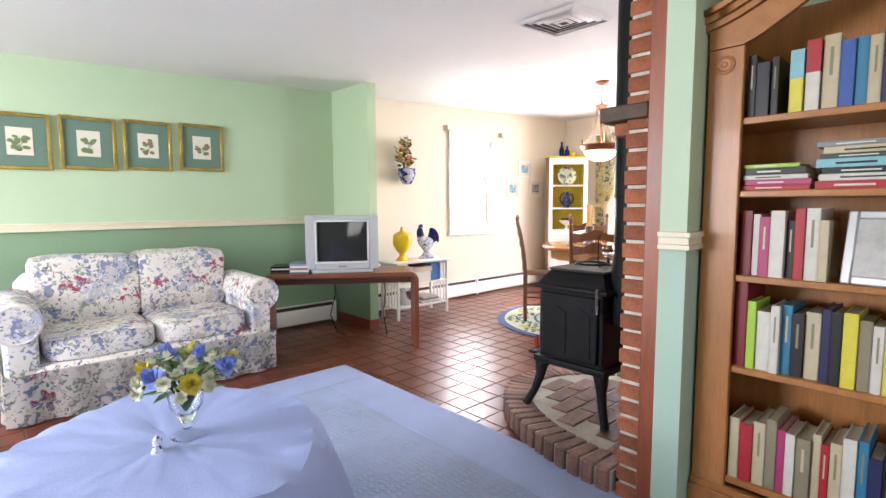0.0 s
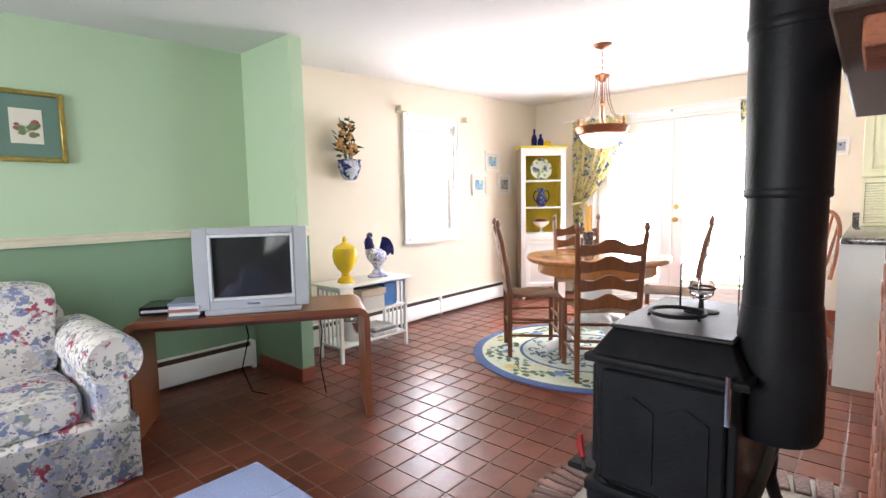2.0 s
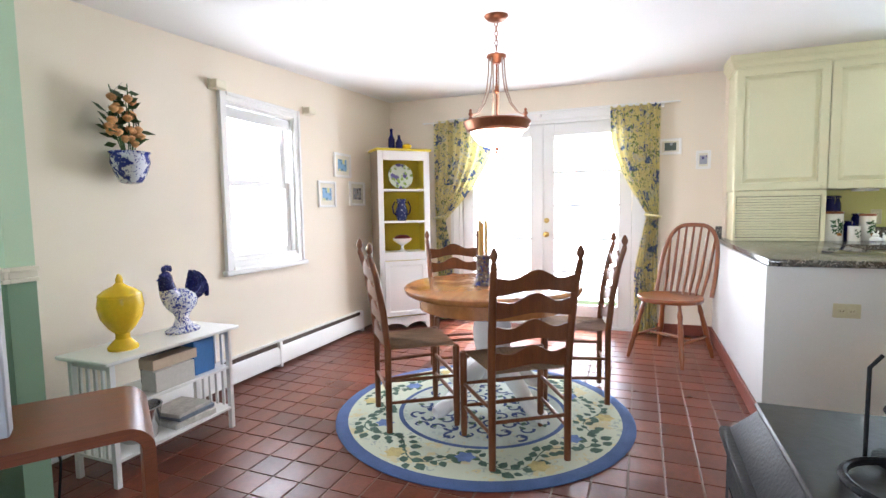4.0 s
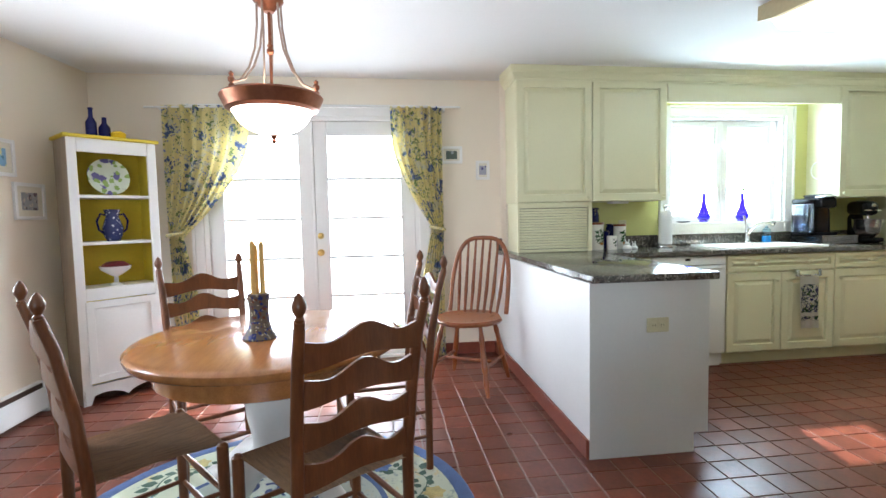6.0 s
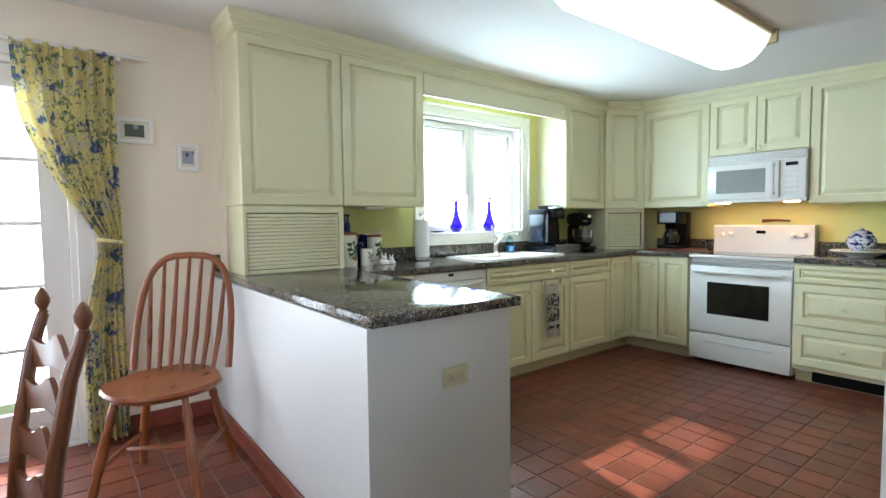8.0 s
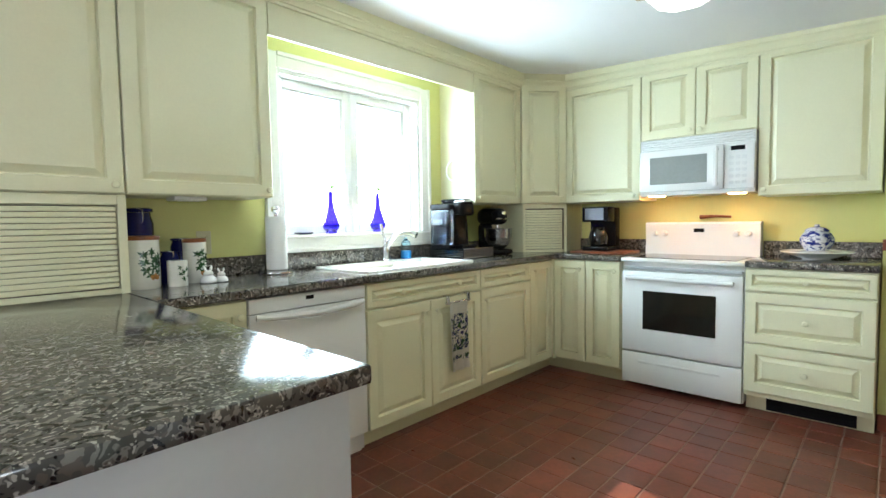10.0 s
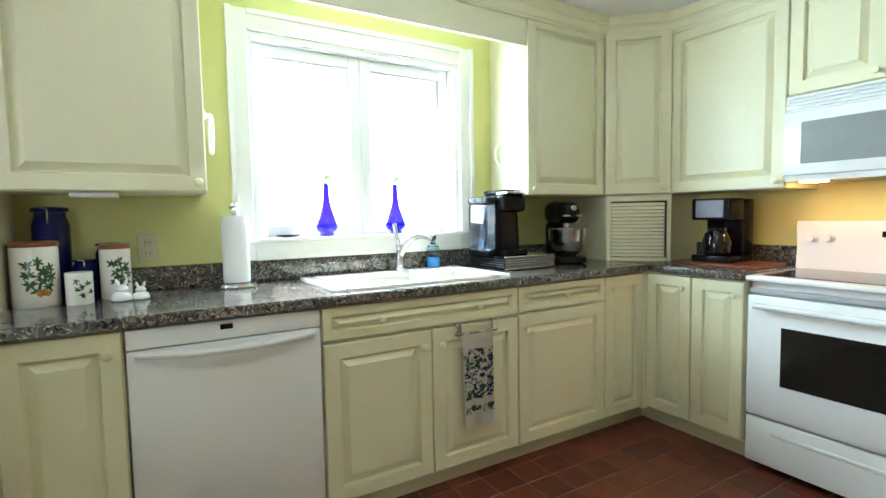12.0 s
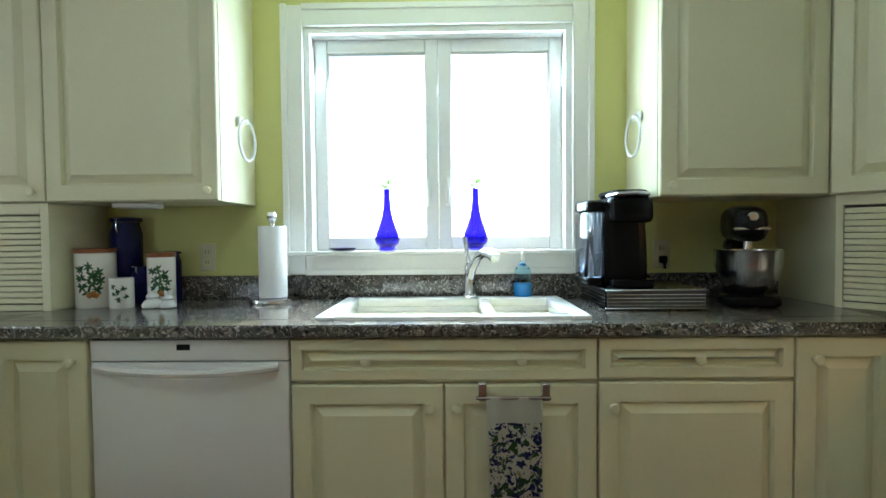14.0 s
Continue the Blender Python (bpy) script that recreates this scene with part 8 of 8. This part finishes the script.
for y, s, lb in ((-0.247, -1, "white towel ring on the cabinet side"), (-1.780, 1, "white towel ring on the cabinet side")):
    rr = thing("towel_ring", lb, "towel ring", pose(6.06, y, 1.62), "towel rings beside the window")
    part("mount", LA([(0.022, 0), (0.022, 0.006), (0.01, 0.012), (0.01, 0.03), (0, 0.03)], 16, m=pose(0, 0, 0, 90 if s < 0 else -90)), TRIM, rr)
    part("ring", TU([(0.075 * math.sin(a), s * 0.027, -0.075 + 0.075 * math.cos(a)) for a in [2 * math.pi * i / 28 for i in range(28)]], 0.0055, 8, closed=True), TRIM, rr)

# ---- outdoors ----
# roof, eave and posts are invented, sized to trim the sun coming indoors
pr = tagged(thing("porch_roof", "unseen pale roof added outside to block the sun", "porch"), kind="structure")
part("roof", PR([(6.60, 2.50), (7.95, 2.33), (7.95, 2.43), (6.60, 2.62)], "y", 1.1, 4.6), SUN_BLOCKER, pr)
part("eave", PR([(6.40, 2.56), (6.97, 2.43), (6.97, 2.55), (6.40, 2.68)], "y", -5.0, 1.08), SUN_BLOCKER, pr)
for y in (1.2, 4.3):
    part("post", BX(7.78, 7.92, y - 0.06, y + 0.06, -0.36, 2.345, 0.006), SUN_BLOCKER, pr)


def tree(x, y, h, spread, seed):
    rnd = random.Random(seed)
    t = thing("tree", "leafy tree beyond the lawn", "tree", pose(x, y, -0.36), "trees behind the house")
    trunk = TU([(0, 0, 0), (0.05, 0.02, h * 0.25), (-0.04, 0.05, h * 0.55), (0.03, 0, h * 0.9)], [h * 0.03, h * 0.024, h * 0.016, h * 0.004], 9)
    tips = []
    for k in range(14):
        a = k * 2.4
        z = h * (0.35 + 0.5 * k / 14)
        r = spread * (0.9 - 0.4 * k / 14) * rnd.uniform(0.7, 1.1)
        e = Vector((r * math.cos(a), r * math.sin(a), z + h * 0.14))
        tube(trunk, [(0, 0, z), Vector((e.x * 0.5, e.y * 0.5, z + h * 0.05)), e], [h * 0.009, h * 0.006, h * 0.002], 6)
        tips.append(e)
        tips.append(e * 0.75 + Vector((0, 0, z * 0.25)))
    part("trunk", trunk, BARK, t)
    vs, fs = [], []
    for e in tips:
        for q in range(70):
            p = e + Vector((rnd.gauss(0, spread * 0.2), rnd.gauss(0, spread * 0.2), rnd.gauss(0, h * 0.05)))
            d = Vector((rnd.uniform(-1, 1), rnd.uniform(-1, 1), rnd.uniform(-1, 1))).normalized()
            s = d.orthogonal().normalized()
            b = len(vs)
            sz = 0.10
            vs += [p, p + d * sz + s * sz * 0.5, p + d * sz * 2, p + d * sz - s * sz * 0.5]
            fs.append((b, b + 1, b + 2, b + 3))
    me = bpy.data.meshes.new("crown")
    me.from_pydata([tuple(v) for v in vs], [], fs)
    me.materials.append(FOLIAGE)
    o = new("crown", me)
    o.parent = t
    return t


for x, y, h, s, k in ((24, 9, 9, 3.2, 1), (30, 24, 11, 3.6, 2), (20, 27, 9, 3.2, 3), (31, 16, 10, 3.4, 4), (9, 22, 9, 3.0, 5), (14, 25, 10, 3.4, 6)):
    tree(x, y, h, s, k)


# ---- pieces: bricks, hearth stones, floor tiles ----
def pyramid_block(name, sx, sy, sz, bev, material):
    """A block with softened edges, centred on the origin."""
    bm = BX(-sx / 2, sx / 2, -sy / 2, sy / 2, -sz / 2, sz / 2, bevel=bev)
    return mesh_of(name, bm, material)


rnd = random.Random(3)
core = bpy.data.objects["chimney_core"]
CH, BL, BWB, BHB = 0.0665, 0.196, 0.095, 0.054
stretch_mesh = pyramid_block("brick", BL, 0.03, BHB, 0.004, BRICK)
head_mesh = pyramid_block("brick", 0.092, 0.03, BHB, 0.004, BRICK)
end_mesh = pyramid_block("brick", 0.06, 0.098, BHB, 0.004, BRICK)
half_mesh = pyramid_block("brick", 0.07, 0.088, BHB, 0.004, BRICK)
for c in range(35):
    z = 0.036 + c * CH
    o = new("brick", end_mesh if c % 2 else half_mesh)
    o.parent = core
    o.location = (1.638 + rnd.uniform(-0.003, 0.003), 0.827 + rnd.uniform(-0.002, 0.002) + (0.0 if c % 2 else 0.006), z)
    x = 1.675 + (0.05 if c % 2 else 0.0)
    k = 0
    while x < 2.99:
        use_head = (k == 0 and c % 2 == 0)
        w = 0.092 if use_head else BL
        if x + w > 3.01:
            break
        o = new("brick", head_mesh if use_head else stretch_mesh)
        o.parent = core
        o.location = (x + w / 2, 0.861 + rnd.uniform(-0.003, 0.003), z)
        x += w + 0.011
        k += 1

# raised hearth: brick rim round an oval of paving
hearth = structure("hearth_bed", PR([(2.25 + 0.645 * math.cos(a), 0.895 + 0.925 * math.sin(a)) for a in [math.pi * i / 40 for i in range(41)]], "z", 0.0, 0.092), mat("sooty_hearth_mortar", (0.46, 0.41, 0.35), 0.95, vary=0.2, scale=12, fine=120, bump=0.5), "raised half-oval brick hearth", "hearth")
n = 40
for i in range(n):
    a = math.pi * (i + 0.5) / n
    x, y = 2.25 + 0.585 * math.cos(a), 0.895 + 0.865 * math.sin(a)
    tx, ty = -0.585 * math.sin(a), 0.865 * math.cos(a)
    arc = math.hypot(tx, ty) * math.pi / n
    bm = BX(-0.075, 0.075, -arc * 0.40, arc * 0.40, -0.05, 0.05, bevel=0.006)
    o = new("brick", mesh_of("brick", bm, HEARTH))
    o.parent = hearth
    nx, ny = 0.865 * math.cos(a), 0.585 * math.sin(a)
    o.matrix_basis = pose(x, y, 0.05 + rnd.uniform(-0.002, 0.003), 0, 0, math.degrees(math.atan2(ny, nx)))
paver = pyramid_block("paver", 0.196, 0.096, 0.03, 0.004, HEARTH)
for i in range(-5, 6):
    for j in range(8):
        x, y = 2.25 + i * 0.205 + (0.1 if j % 2 else 0), 0.95 + j * 0.105
        if ((abs(x - 2.25) + 0.07) / 0.50) ** 2 + ((y - 0.895 + 0.04) / 0.77) ** 2 < 1:
            o = new("paver", paver)
            o.parent = hearth
            o.matrix_basis = pose(x, y, 0.083 + rnd.uniform(-0.002, 0.002), 0, 0, rnd.uniform(-2, 2))

# quarry tiles on a 0.15 m module
PITCH, GAP = 0.15, 0.008
def tile_mesh(name, sx, sy, material):
    h = 0.004
    a, b = sx / 2, 0.0016
    c = sy / 2
    vs = [(-a, -c, -0.008), (a, -c, -0.008), (a, c, -0.008), (-a, c, -0.008), (-a, -c, -0.0012), (a, -c, -0.0012), (a, c, -0.0012), (-a, c, -0.0012), (-a + b, -c + b, 0), (a - b, -c + b, 0), (a - b, c - b, 0), (-a + b, c - b, 0)]
    fs = [(0, 1, 5, 4), (1, 2, 6, 5), (2, 3, 7, 6), (3, 0, 4, 7), (4, 5, 9, 8), (5, 6, 10, 9), (6, 7, 11, 10), (7, 4, 8, 11), (8, 9, 10, 11)]
    return vs, fs


TV_, TF_ = tile_mesh("tile", PITCH - GAP, PITCH - GAP, TILE)
tme = bpy.data.meshes.new("tile")
tme.from_pydata(TV_, [], TF_)
tme.materials.append(TILE)
floor = bpy.data.objects["floor_slab"]
allv, allf = [], []
count = 0
i0, i1 = -28, 32
for i in range(i0, i1 + 1):
    for j in range(-37, 18):
        x, y = 1.673 + i * PITCH, 2.682 + j * PITCH
        if x < -2.6 or x > EX - 0.0 or y > NY - 0.0 or y < -5.2:
            continue
        if x + 0.075 > EX:
            continue
        if (-1.2 < x < 1.5 and 0.45 < y < 2.85):
            continue
        z = rnd.uniform(-0.0006, 0.0006)
        tl_ = (rnd.uniform(-0.0009, 0.0009), rnd.uniform(-0.0009, 0.0009))
        near = (1.62 < x < 3.95 and 1.95 < y < 3.95) or (3.4 < x < 4.4 and -0.9 < y < 0.4)
        if near and count < 300:
            o = new("tile", tme)
            o.parent = floor
            o.matrix_basis = pose(x, y, z, math.degrees(tl_[0]), math.degrees(tl_[1]), rnd.uniform(-0.4, 0.4))
            count += 1
        else:
            b = len(allv)
            allv += [(x + u, y + v, z + w + u * tl_[0] + v * tl_[1]) for u, v, w in TV_]
            allf += [tuple(b + q for q in f) for f in TF_]
me = bpy.data.meshes.new("floor_tiles")
me.from_pydata(allv, [], allf)
me.materials.append(TILES)
ft = new("floor_tiles", me)
ft.parent = floor
tagged(ft, "red quarry floor tiles", "", "", "stuff")
